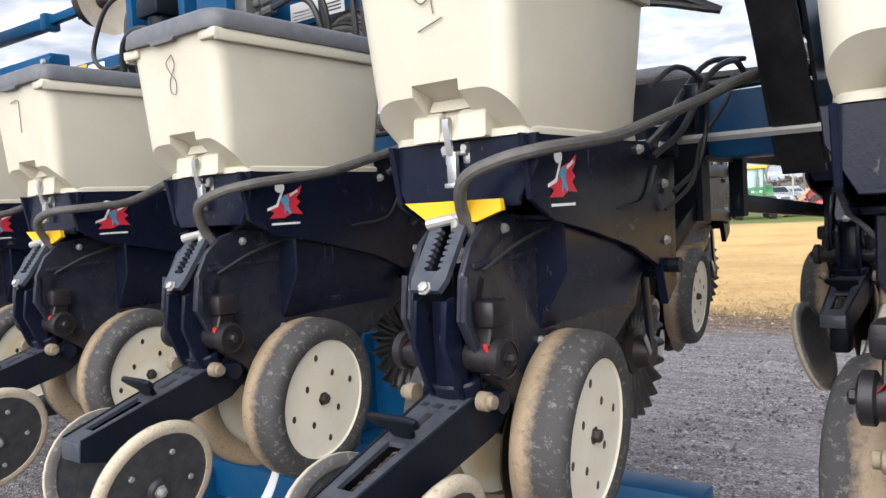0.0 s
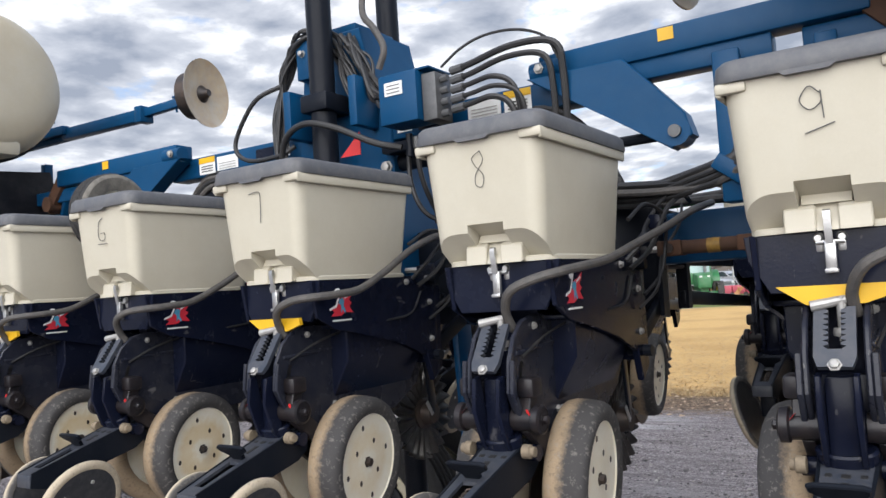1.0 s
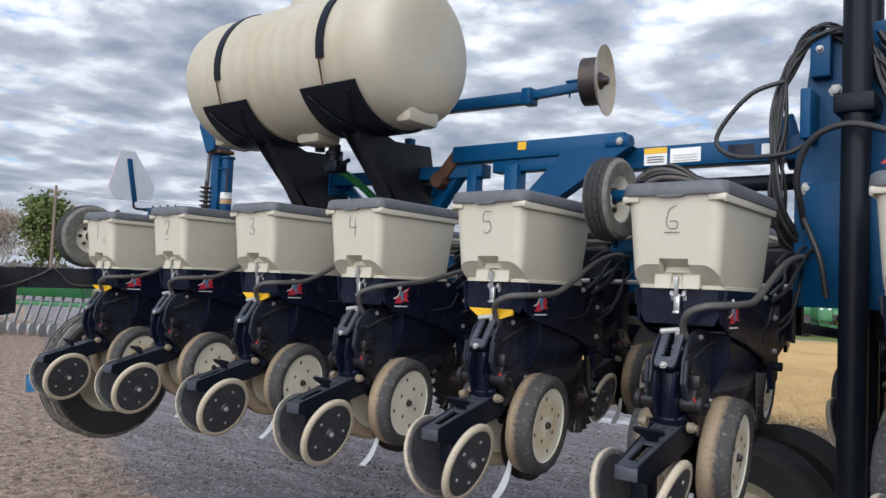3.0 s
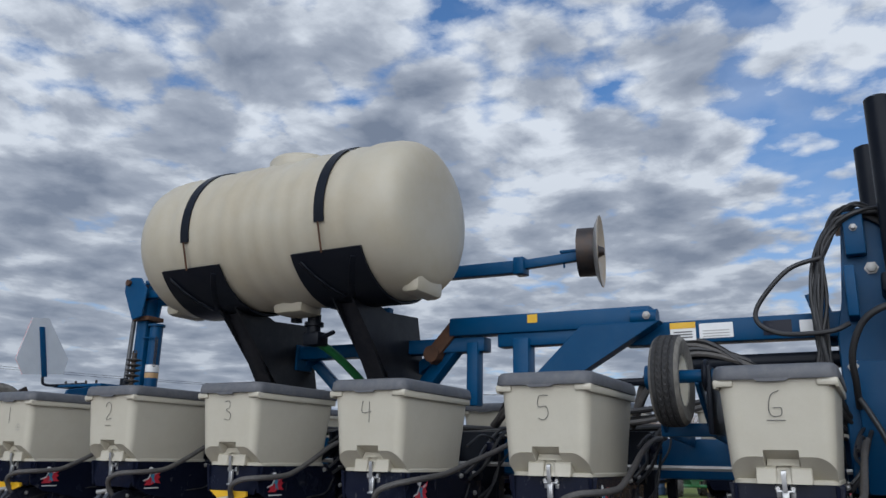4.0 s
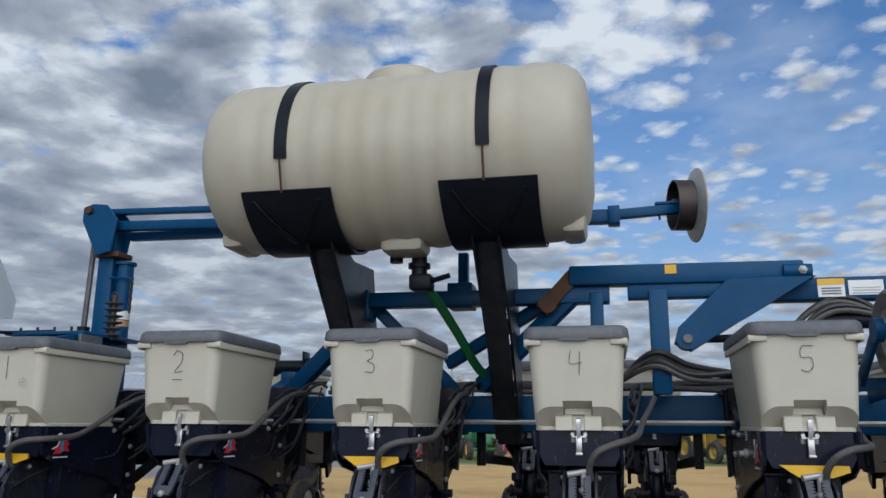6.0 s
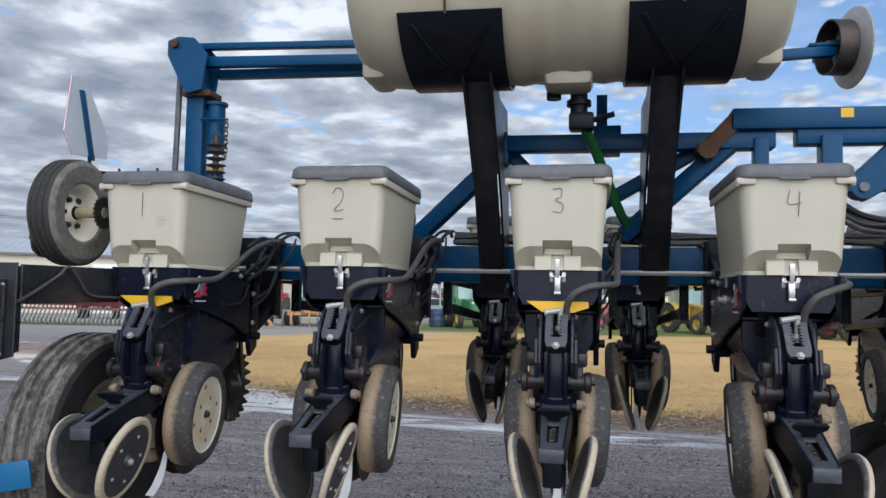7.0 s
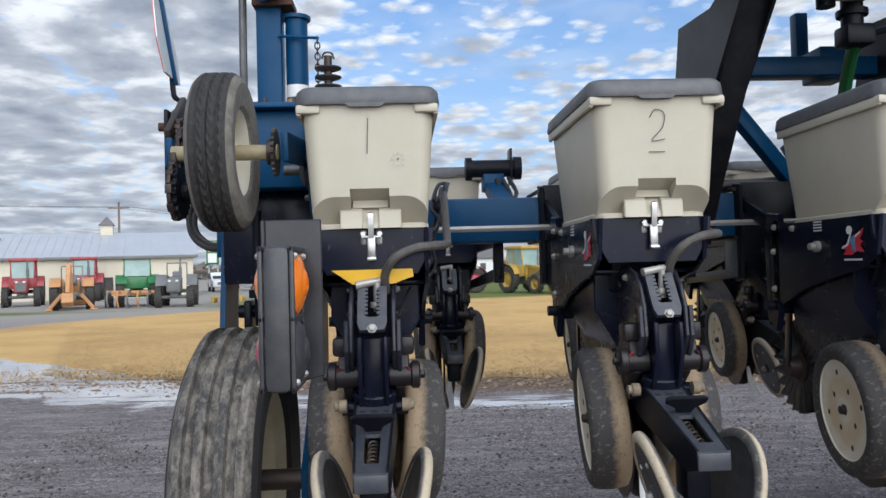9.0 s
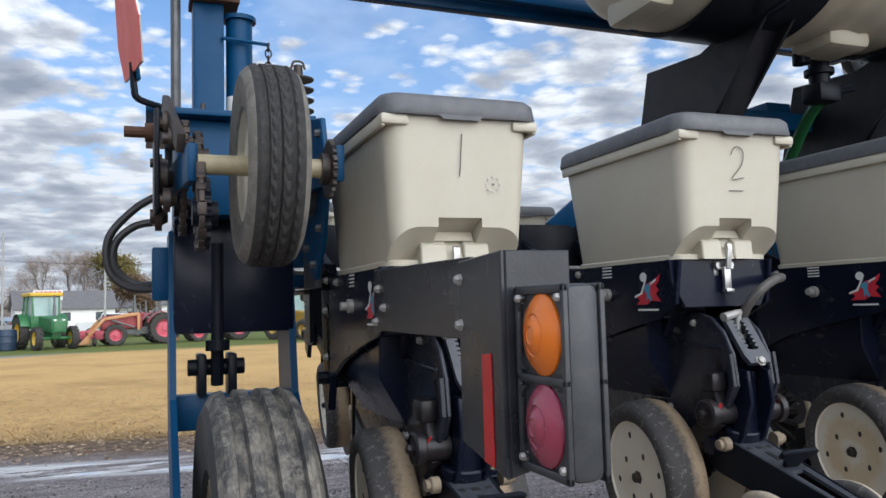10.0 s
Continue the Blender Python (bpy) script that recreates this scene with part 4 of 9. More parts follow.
def latch():
    bm = B()
    # strap hooked over the boss
    prism(bm, [(-0.078, 1.788), (-0.072, 1.792), (-0.066, 1.786), (-0.066, 1.772), (-0.072, 1.772), (-0.064, 1.715), (-0.070, 1.715), (-0.080, 1.775)], "x", -0.008, 0.008)
    box(bm, -0.012, 0.012, -0.066, -0.052, 1.652, 1.722, 0.003)
    box(bm, -0.014, 0.014, -0.074, -0.052, 1.647, 1.657, 0.002)
    for s in (-1, 1):
        box(bm, *sorted((s * 0.013, s * 0.033)), -0.044, -0.026, 1.695, 1.742, 0.006)
        lathe(bm, [(0, -0.055), (0.008, -0.055), (0.011, -0.050), (0.011, -0.040), (0, -0.040)], Matrix.Translation((s * 0.025, 0, 1.728)) @ Matrix.Rotation(radians(-90), 4, "X") , 8)
    rod(bm, (-0.03, -0.05, 1.718), (0.03, -0.05, 1.718), 0.0055, 8)
    return bm


HOSES = [
    [(0.036, -0.03, 1.585), (0.034, -0.06, 1.628), (0.058, -0.085, 1.670), (0.11, -0.078, 1.695), (0.165, -0.045, 1.702), (0.195, 0.02, 1.706), (0.207, 0.12, 1.718), (0.212, 0.25, 1.772), (0.218, 0.40, 1.845), (0.225, 0.55, 1.89), (0.23, 0.72, 1.905)],
    [(0.036, -0.03, 1.585), (0.034, -0.06, 1.632), (0.062, -0.085, 1.680), (0.12, -0.07, 1.706), (0.175, -0.02, 1.722), (0.20, 0.08, 1.734), (0.215, 0.20, 1.750), (0.235, 0.36, 1.79), (0.27, 0.54, 1.84), (0.30, 0.70, 1.89), (0.33, 0.84, 1.92)],
]


def air_hose(k):
    return tube(B(), HOSES[k], 0.0118, 10)


STUDS = []
for s in (-1, 1):
    rx = AX["x"] if s > 0 else Matrix.Rotation(math.pi, 4, "Z") @ AX["x"]
    for y, z in ((0.565, 1.745), (0.575, 1.66), (0.575, 1.53), (0.60, 1.47), (0.44, 1.735)):
        STUDS.append(Matrix.Translation((s * 0.151, y, z)) @ rx @ Matrix.Scale(0.009, 4))
    for y, z in ((0.03, 1.59), (-0.03, 1.43), (0.14, 1.365), (0.165, 1.362), (0.24, 1.53)):
        STUDS.append(Matrix.Translation((s * 0.061, y, z)) @ rx @ Matrix.Scale(0.008, 4))
STUDS.append(Matrix.Translation((0, -0.131, 1.497)) @ Matrix.Rotation(radians(54), 4, "X") @ Matrix.Scale(0.010, 4))


def unit_bolt():
    return lathe(B(), [(1.35, 0), (1.35, 0.3), (1, 0.3), (1, 1.0), (0.6, 1.25), (0, 1.25)], Matrix.Identity(4), 6)


def decal(s):
    x = s * 0.1515
    def flat(pts, off):
        bm = B()
        vs = [bm.verts.new((x + s * off, 0.095 + s * 1.35 * y, 1.688 + 1.25 * (z - 1.688))) for y, z in pts]
        f = bm.faces.new(vs)
        r = bmesh.ops.extrude_face_region(bm, geom=[f])
        for v in r["geom"]:
            if isinstance(v, bmesh.types.BMVert):
                v.co.x += s * 0.0006
        return bm
    ring = lambda cy, cz, ry, rz: [(cy + ry * math.cos(k * math.pi / 6), cz + rz * math.sin(k * math.pi / 6)) for k in range(12)]
    return [("decal_red_shape", flat([(-0.040, 1.668), (-0.012, 1.678), (-0.002, 1.694), (0.020, 1.700), (0.040, 1.712), (0.036, 1.698), (0.026, 1.688), (0.036, 1.680), (0.026, 1.672), (0.040, 1.656), (0.012, 1.658), (-0.004, 1.650), (-0.038, 1.650), (-0.026, 1.660)], 0), M_DECRED),
            ("decal_blue_shape", flat([(-0.004, 1.656), (0.002, 1.666), (0.009, 1.656), (0.013, 1.660), (0.006, 1.674), (0.009, 1.688), (0.003, 1.694), (-0.007, 1.690), (-0.011, 1.681), (-0.003, 1.674)], 0.0008), M_DECBLU),
            ("decal_white_shape", flat(ring(-0.012, 1.708, 0.011, 0.010), 0.0008), M_WHITE),
            ("decal_white_shape", flat([(-0.042, 1.664), (-0.018, 1.672), (-0.004, 1.700), (-0.008, 1.702), (-0.022, 1.676), (-0.042, 1.669)], 0.0006), M_WHITE),
            ("decal_white_shape", flat([(0.010, 1.690), (0.030, 1.700), (0.028, 1.704), (0.010, 1.695)], 0.0016), M_WHITE),
            ("decal_bar", flat([(-0.034, 1.637), (0.032, 1.637), (0.032, 1.641), (-0.034, 1.641)], 0), M_WHITE)]


def yellow_plate():
    return prism(B(), [(-0.105, 1.632), (0.105, 1.632), (0.108, 1.612), (0.055, 1.594), (-0.05, 1.594)], "y", -0.046, -0.034)


def press_pose(s):
    tilt = radians(17)
    toe = radians(4)
    m = Matrix.Translation((s * 0.082, -0.262, 1.082))
    m = m @ Matrix.Rotation(s * tilt, 4, "Y") @ Matrix.Rotation(s * toe, 4, "Z")
    return m @ (AX["x"] if s > 0 else Matrix.Rotation(math.pi, 4, "Z") @ AX["x"])


def gauge_pose(s):
    m = Matrix.Translation((s * 0.109, 0.178, 1.180)) @ Matrix.Rotation(s * radians(4), 4, "Y") @ Matrix.Rotation(s * radians(6), 4, "Z")
    return m @ (AX["x"] if s > 0 else Matrix.Rotation(math.pi, 4, "Z") @ AX["x"])


def u_bolt(s):
    return tube(B(), [(s * 0.15, 0.885, 1.722), (s * 0.15, 1.105, 1.722), (s * 0.15, 1.112, 1.73), (s * 0.15, 1.112, 1.905), (s * 0.15, 1.105, 1.913), (s * 0.15, 0.885, 1.913)], 0.008, 8, 1, False)


WIRING = [
    [(0.20, 0.40, 1.86), (0.215, 0.52, 1.91), (0.225, 0.66, 1.88), (0.20, 0.74, 1.80), (0.19, 0.70, 1.70), (0.165, 0.60, 1.64)],
    [(0.16, 0.50, 1.72), (0.20, 0.58, 1.78), (0.235, 0.66, 1.90), (0.25, 0.80, 1.95), (0.24, 0.92, 1.94)],
    [(0.16, 0.56, 1.60), (0.195, 0.64, 1.66), (0.18, 0.76, 1.76), (0.22, 0.84, 1.86), (0.21, 0.93, 1.935)],
    [(0.165, 0.46, 1.745), (0.205, 0.50, 1.80), (0.185, 0.60, 1.85), (0.215, 0.72, 1.94), (0.26, 0.86, 1.96)],
]


def row_unit(x, y, dz, number, yellow, front):
    lab = "black row unit with cream seed hopper, bolted to the blue toolbar"
    if front:
        lab = "black row unit with cream hopper, mounted ahead of the toolbar"
    elif yellow:
        lab = "black row unit with cream hopper and yellow plate below it"
    u = thing("row_unit", lab, "row unit", "front row units" if front else "rear row units")
    hop = place("hopper", "hopper", hopper_shell, M_HOPPER, u, Matrix.Identity(4), "cream plastic seed hopper, marked with a number" if number else "cream plastic seed hopper", 28)
    place("lid", "lid", hopper_lid, M_LID, hop, Matrix.Identity(4), "dark grey plastic lid", 40)
    if number:
        bm = B()
        for st in DIGITS[number]:
            pts = [(px + random.uniform(-0.001, 0.001), -0.0905 - 0.085 * (pz + 1.985 - 2.00), pz + 1.985) for px, pz in st]
            tube(bm, pts, 0.0010 if number == 8 else 0.0012, 5, 5)
        part("marker_number", bm, M_INK, hop)
    place("latch", "latch", latch, M_STEEL, hop, Matrix.Translation((0, -0.032, 1.735)) @ Matrix.Scale(0.87, 4) @ Matrix.Translation((0, 0.06, -1.725)), "bright steel toggle latch")
    place("meter_housing", "housing", meter_housing, M_BLACK, u, Matrix.Identity(4))
    sh = place("shank", "shank", shank_core, M_BLACK, u, Matrix.Identity(4))
    place("skirt", "skirt", skirt, M_BLACK, u, Matrix.Identity(4))
    place("front_bracket", "fbrk", front_bracket, M_BLACK, u, Matrix.Identity(4))
    for s in (-1, 1):
        place("side_plate", "shp%d" % s, lambda: shank_plate(s), M_SHANK, sh, Matrix.Identity(4))
        place("slot", "pltslot", plate_slot, M_HOSEB, sh, Matrix.Translation((s * 0.0612, 0, 0)))
    for m in STUDS:
        place("bolt", "unitbolt", unit_bolt, M_CAST, sh, m)
    linkage(front, u)
    place("depth_plate", "quadrant", quadrant, M_SLATE, u, Matrix.Identity(4), "dark steel toothed depth plate")
    place("crank_handle", "crank", crank, M_CAST, u, Matrix.Translation((0, 0, -0.03)), "pale cast crank handle")
    place("link_casting", "throat", throat, M_BLACK, u, Matrix.Identity(4))
    for s in (-1, 1):
        place("gauge_arm", "garm%d" % s, lambda: gauge_arm(s), M_KNUCKLE, u, Matrix.Identity(4))
        place("paint_dab", "pdab%d" % s, lambda: lathe(B(), [(0, 0.0015), (0.009, 0.001), (0.012, 0.0)], Matrix.Translation((s * 0.0895, -0.080, 1.390)) @ (AX["x"] if s > 0 else Matrix.Rotation(math.pi, 4, "Z") @ AX["x"]) @ Matrix.Rotation(radians(-40), 4, "X"), 10), M_RED, u, Matrix.Identity(4))
        place("pivot_bolt", "pbolt%d" % s, lambda: lathe(B(), [(0, 0.0), (0.017, 0.0), (0.017, 0.018), (0.012, 0.021), (0.012, 0.030), (0, 0.032)], Matrix.Translation((s * 0.070, -0.085, 1.300)) @ (AX["x"] if s > 0 else Matrix.Rotation(math.pi, 4, "Z") @ AX["x"]), 14), M_EARTHY, u, Matrix.Identity(4), "tan dusty pivot bolt")
        g = place("gauge_wheel", "gdisc", gauge_disc, M_RIM, u, gauge_pose(s), "cream steel gauge wheel with dusty rubber tyre", 30)
        place("tyre", "gtyre", gauge_tyre, M_GTREAD, g, Matrix.Identity(4), "", 60)
        for m in HOLES:
            place("hole", "ghole", wheel_hole, M_WORN, g, m)
        place("hub_bolt", "hubbolt", lambda: bolt(B(), Matrix.Translation((0, 0, 0.037)), 0.013, 0.014), M_WORN, g, Matrix.Identity(4))
        p = place("press_wheel", "pdisc", press_disc, M_PDISC, u, press_pose(s), "black closing wheel with tan dusty rim", 30)
        place("tyre", "ptyre", press_tyre, M_PTREAD, p, Matrix.Identity(4), "", 60)
        for k in range(5):
            place("stud", "pstud", press_stud, M_CAST, p, Matrix.Translation((0.085 * math.cos(2 * math.pi * k / 5), 0.085 * math.sin(2 * math.pi * k / 5), 0)))
        place("hub_bolt", "phub", lambda: bolt(B(), Matrix.Translation((0, 0, 0.019)), 0.011), M_CAST, p, Matrix.Identity(4))
        place("opener_disc", "odisc", opener_disc, M_WORN, u, Matrix.Translation((s * 0.018, 0.30, 1.10)) @ Matrix.Rotation(s * radians(4), 4, "Z") @ AX["x"])
        if not front:
            for k, (nm, bm2, mt) in enumerate(decal(s)):
                key = "dec%d%d" % (s, k)
                if key in ME:
                    bm2.free()
                else:
                    ME[key] = finish(bm2)
                    ME[key].materials.append(mt)
                part(nm, ME[key], None, u)
    if not front:
        place("side_knob", "knob", lambda: lathe(B(), [(0, 0.0), (0.018, 0.0), (0.018, 0.012), (0.011, 0.014), (0.011, 0.030), (0, 0.032)], Matrix.Translation((-0.150, 0.285, 1.670)) @ Matrix.Rotation(math.pi, 4, "Z") @ AX["x"], 14), M_CAST, u, Matrix.Identity(4))
        for k in range(4):
            place("label_bar", "lbar%d" % k, lambda: box(B(), -0.1515, -0.1503, 0.262, 0.308, 1.718 + 0.009 * k, 1.722 + 0.009 * k, 0), M_WHITE, u, Matrix.Identity(4))
    pa = place("press_arm", "parm", arm_top, M_SLATE, u, Matrix.Identity(4))
    for s in (-1, 1):
        place("arm_side", "pside%d" % s, lambda: arm_side(s), M_BLACKM, pa, Matrix.Identity(4))
    place("pivot_cup", "pcup", arm_cup, M_BLACK, pa, Matrix.Identity(4))
    place("axle_block", "pblk", lambda: box(B(), -0.03, 0.03, -0.30, -0.22, 1.07, 1.17, 0.008), M_BLACKM, pa, Matrix.Identity(4))
    place("spring", "pspring", arm_spring, M_WORN, pa, Matrix.Identity(4))
    for k, (hw, ya, yb, cx) in enumerate(ARM_SLOTS):
        place("slot", "pslot%d" % k, lambda: arm_plate([(hw, yb), (hw, ya)], 0.0015), M_HOSEB, pa, Matrix.Translation((cx, 0, 0)))
    place("lever", "plever", press_lever, M_BLACKM, u, Matrix.Identity(4))
    c = place("coulter", "coulter", coulter_blade, M_BLADE, u, Matrix.Translation((0, 0.715, 1.235)) @ AX["x"], "fluted steel coulter blade", 80)
    place("hub", "chub", coulter_hub, M_WORN, c, Matrix.Identity(4))
    place("coulter_fork", "cfork", coulter_fork, M_BLACKM, u, Matrix.Identity(4))
    place("blade_scraper", "bscr", lambda: beam(B(), (0.052, 0.665, 1.285), (0.052, 0.700, 1.235), 0.004, 0.016, 0.001), M_STEEL, u, Matrix.Identity(4), "bright steel blade scraper")
    place("seed_flap", "flap", seed_flap, M_ALU, u, Matrix.Identity(4))
    if not front:
        place("air_hose", "hose%d" % (1 if number in (4, 8, 9) else 0), lambda: air_hose(1 if number in (4, 8, 9) else 0), M_HOSE, u, Matrix.Identity(4), "grey ribbed hose")
        for s in (-1, 1):
            place("u_bolt", "ubolt%d" % s, lambda: u_bolt(s), M_WORN, u, Matrix.Identity(4))
        for k, pts in enumerate(WIRING):
            place("wire", "wire%d" % k, lambda: tube(B(), pts, (0.006, 0.008, 0.005, 0.007)[k], 7), M_HOSEB, u, Matrix.Identity(4))
        place("connector", "conn", lambda: box(B(), 0.185, 0.225, 0.62, 0.70, 1.84, 1.885, 0.008), M_BLACK, u, Matrix.Identity(4))
        place("sensor_cable", "scable", lambda: tube(B(), [(0.066, -0.05, 1.52), (0.085, 0.05, 1.565), (0.11, 0.20, 1.60), (0.152, 0.34, 1.612), (0.156, 0.46, 1.63), (0.156, 0.52, 1.70)], 0.0035, 6), M_HOSEB, u, Matrix.Identity(4))
    if yellow:
        place("warning_plate", "yplate", yellow_plate, M_YELLOW, u, Matrix.Translation((0, 0, 0.012)), "yellow painted plate")
    u.location = (x, y, dz)
    return u


# each unit hangs a little off the even spacing
SAG = [(0.001, -0.010, -0.004), (-0.005, 0.008, 0.009), (0.013, 0.012, 0.004), (0.007, -0.002, -0.005), (-0.005, -0.005, -0.003),
       (-0.006, -0.004, -0.006), (-0.003, 0.002, -0.005), (0.002, 0.006, -0.001), (-0.002, -0.003, 0.010), (0, 0, 0)]
for k in range(10):
    row_unit(PITCH * k + SAG[k][0], SAG[k][1], SAG[k][2], k + 1, k % 2 == 0, False)
FRONT_SHIFT = (-0.07, -0.03, 0.02, -0.03, -0.06, -0.12, -0.05, -0.07, -0.06)
for k in range(9):
    row_unit(PITCH * (k + 0.5) + FRONT_SHIFT[k], 1.88, 0.03, 0, False, True)

# ---- toolbar and upper frame ----
MID = 4.205  # the machine is symmetric about this x
bar = thing("toolbar", "blue square steel planter toolbar carrying the row units", "toolbar")
bm = B()
box(bm, -0.22, 8.66, 0.92, 1.10, 1.732, 1.905, 0.012)
part("bar", bm, M_BLUE, bar)
bm = B()
rod(bm, (-0.2, 0.80, 1.78), (8.6, 0.80, 1.78), 0.012, 6)
part("drive_shaft", bm, M_CAST, bar, "dull steel hexagonal drive shaft")
part("sticker", box(B(), 4.855, 4.972, 0.9175, 0.9195, 1.762, 1.800, 0), M_WHITE, bar, "worn white sticker")
part("sticker", prism(B(), [(4.858, 1.8005), (4.925, 1.8005), (4.915, 1.812), (4.90, 1.818), (4.885, 1.812), (4.868, 1.815)], "y", 0.9175, 0.9195), mat("torn_orange", (0.55, 0.18, 0.04), (0.5, 0.32, 0.2), rough=0.6, scale=40), bar, "torn orange rest of a sticker")
for zb in (1.768, 1.777, 1.786):
    part("sticker_bar", box(B(), 4.864, 4.963, 0.9165, 0.9175, zb, zb + 0.003, 0), M_CAST, bar)

fr = thing("wing_frame", "blue steel wing frame with struts above the toolbar", "frame")


def mir(side, p):
    return p if side < 0 else (2 * MID - p[0], p[1], p[2])


for side in (-1, 1):
    F = lambda *p: mir(side, p)
    bm = B()
    beam(bm, F(2.24, 0.735, 2.437), F(3.245, 0.735, 2.428), 0.10, 0.09, 0.008)
    beam(bm, F(3.10, 0.82, 2.36), F(4.0, 0.82, 2.356), 0.10, 0.10, 0.008)
    part("upper_beam", bm, M_BLUE, fr)
    bm = B()
    beam(bm, F(1.27, 0.76, 2.355), F(2.42, 0.76, 2.35), 0.09, 0.072, 0.006)
    box(bm, *sorted((F(1.262, 0, 0)[0], F(1.282, 0, 0)[0])), 0.69, 0.83, 2.26, 2.40, 0.004)
    part("outer_beam", bm, M_BLUE, fr)
    bm = B()
    beam(bm, F(2.27, 0.735, 2.45), F(2.11, 0.735, 2.28), 0.08, 0.07, 0.006)
    rod(bm, F(2.14, 0.68, 2.309), F(2.14, 0.80, 2.309), 0.042, 16)
    part("knuckle", bm, M_RUST, fr, "rusty pivot knuckle")
    bm = B()
    box(bm, *sorted((F(2.50, 0, 0)[0], F(2.95, 0, 0)[0])), 0.70, 0.78, 2.325, 2.390, 0.006)
    part("spacer", bm, M_BLUE, fr)
    bm = B()
    beam(bm, F(2.63, 0.72, 1.90), F(2.63, 0.72, 2.36), 0.08, 0.09, 0.006, (0, 1, 0))
    part("post", bm, M_BLUE, fr)
    bm = B()
    beam(bm, F(2.36, 0.74, 2.05), F(2.36, 0.74, 2.36), 0.06, 0.07, 0.006, (0, 1, 0))
    part("post", bm, M_BLUE, fr)
    bm = B()
    tip = 0.0 if side < 0 else 0.05
    q = [F(2.69 + tip, 0, 2.12), F(2.76 + tip, 0, 2.085), F(2.95 + tip * 0.6, 0, 2.20), F(3.29, 0, 2.40), F(2.93 + tip * 0.3, 0, 2.40), F(2.71 + tip, 0, 2.19)]
    prism(bm, [(p[0], p[2]) for p in q], "y", 0.67, 0.75, 0.004)
    rod(bm, F(2.743 + tip, 0.668, 2.137), F(2.743 + tip, 0.752, 2.137), 0.046, 20)
    part("gusset_arm", bm, M_BLUE, fr)
    bm = B()
    rod(bm, F(2.743 + tip, 0.655, 2.137), F(2.743 + tip, 0.80, 2.137), 0.020, 14)
    part("pin", bm, M_GREYV, fr, "dull steel pin")
    bm = B()
    beam(bm, F(0.80, 0.95, 1.93), F(1.30, 0.80, 2.36), 0.06, 0.08, 0.006)
    beam(bm, F(1.27, 0.84, 2.34), F(1.66, 0.95, 1.93), 0.05, 0.06, 0.006)
    beam(bm, F(1.62, 0.95, 2.06), F(2.18, 0.80, 2.36), 0.05, 0.06, 0.006)
    beam(bm, F(1.80, 0.90, 1.95), F(2.26, 0.75, 2.36), 0.06, 0.08, 0.006)
    part("strut", bm, M_BLUE, fr)

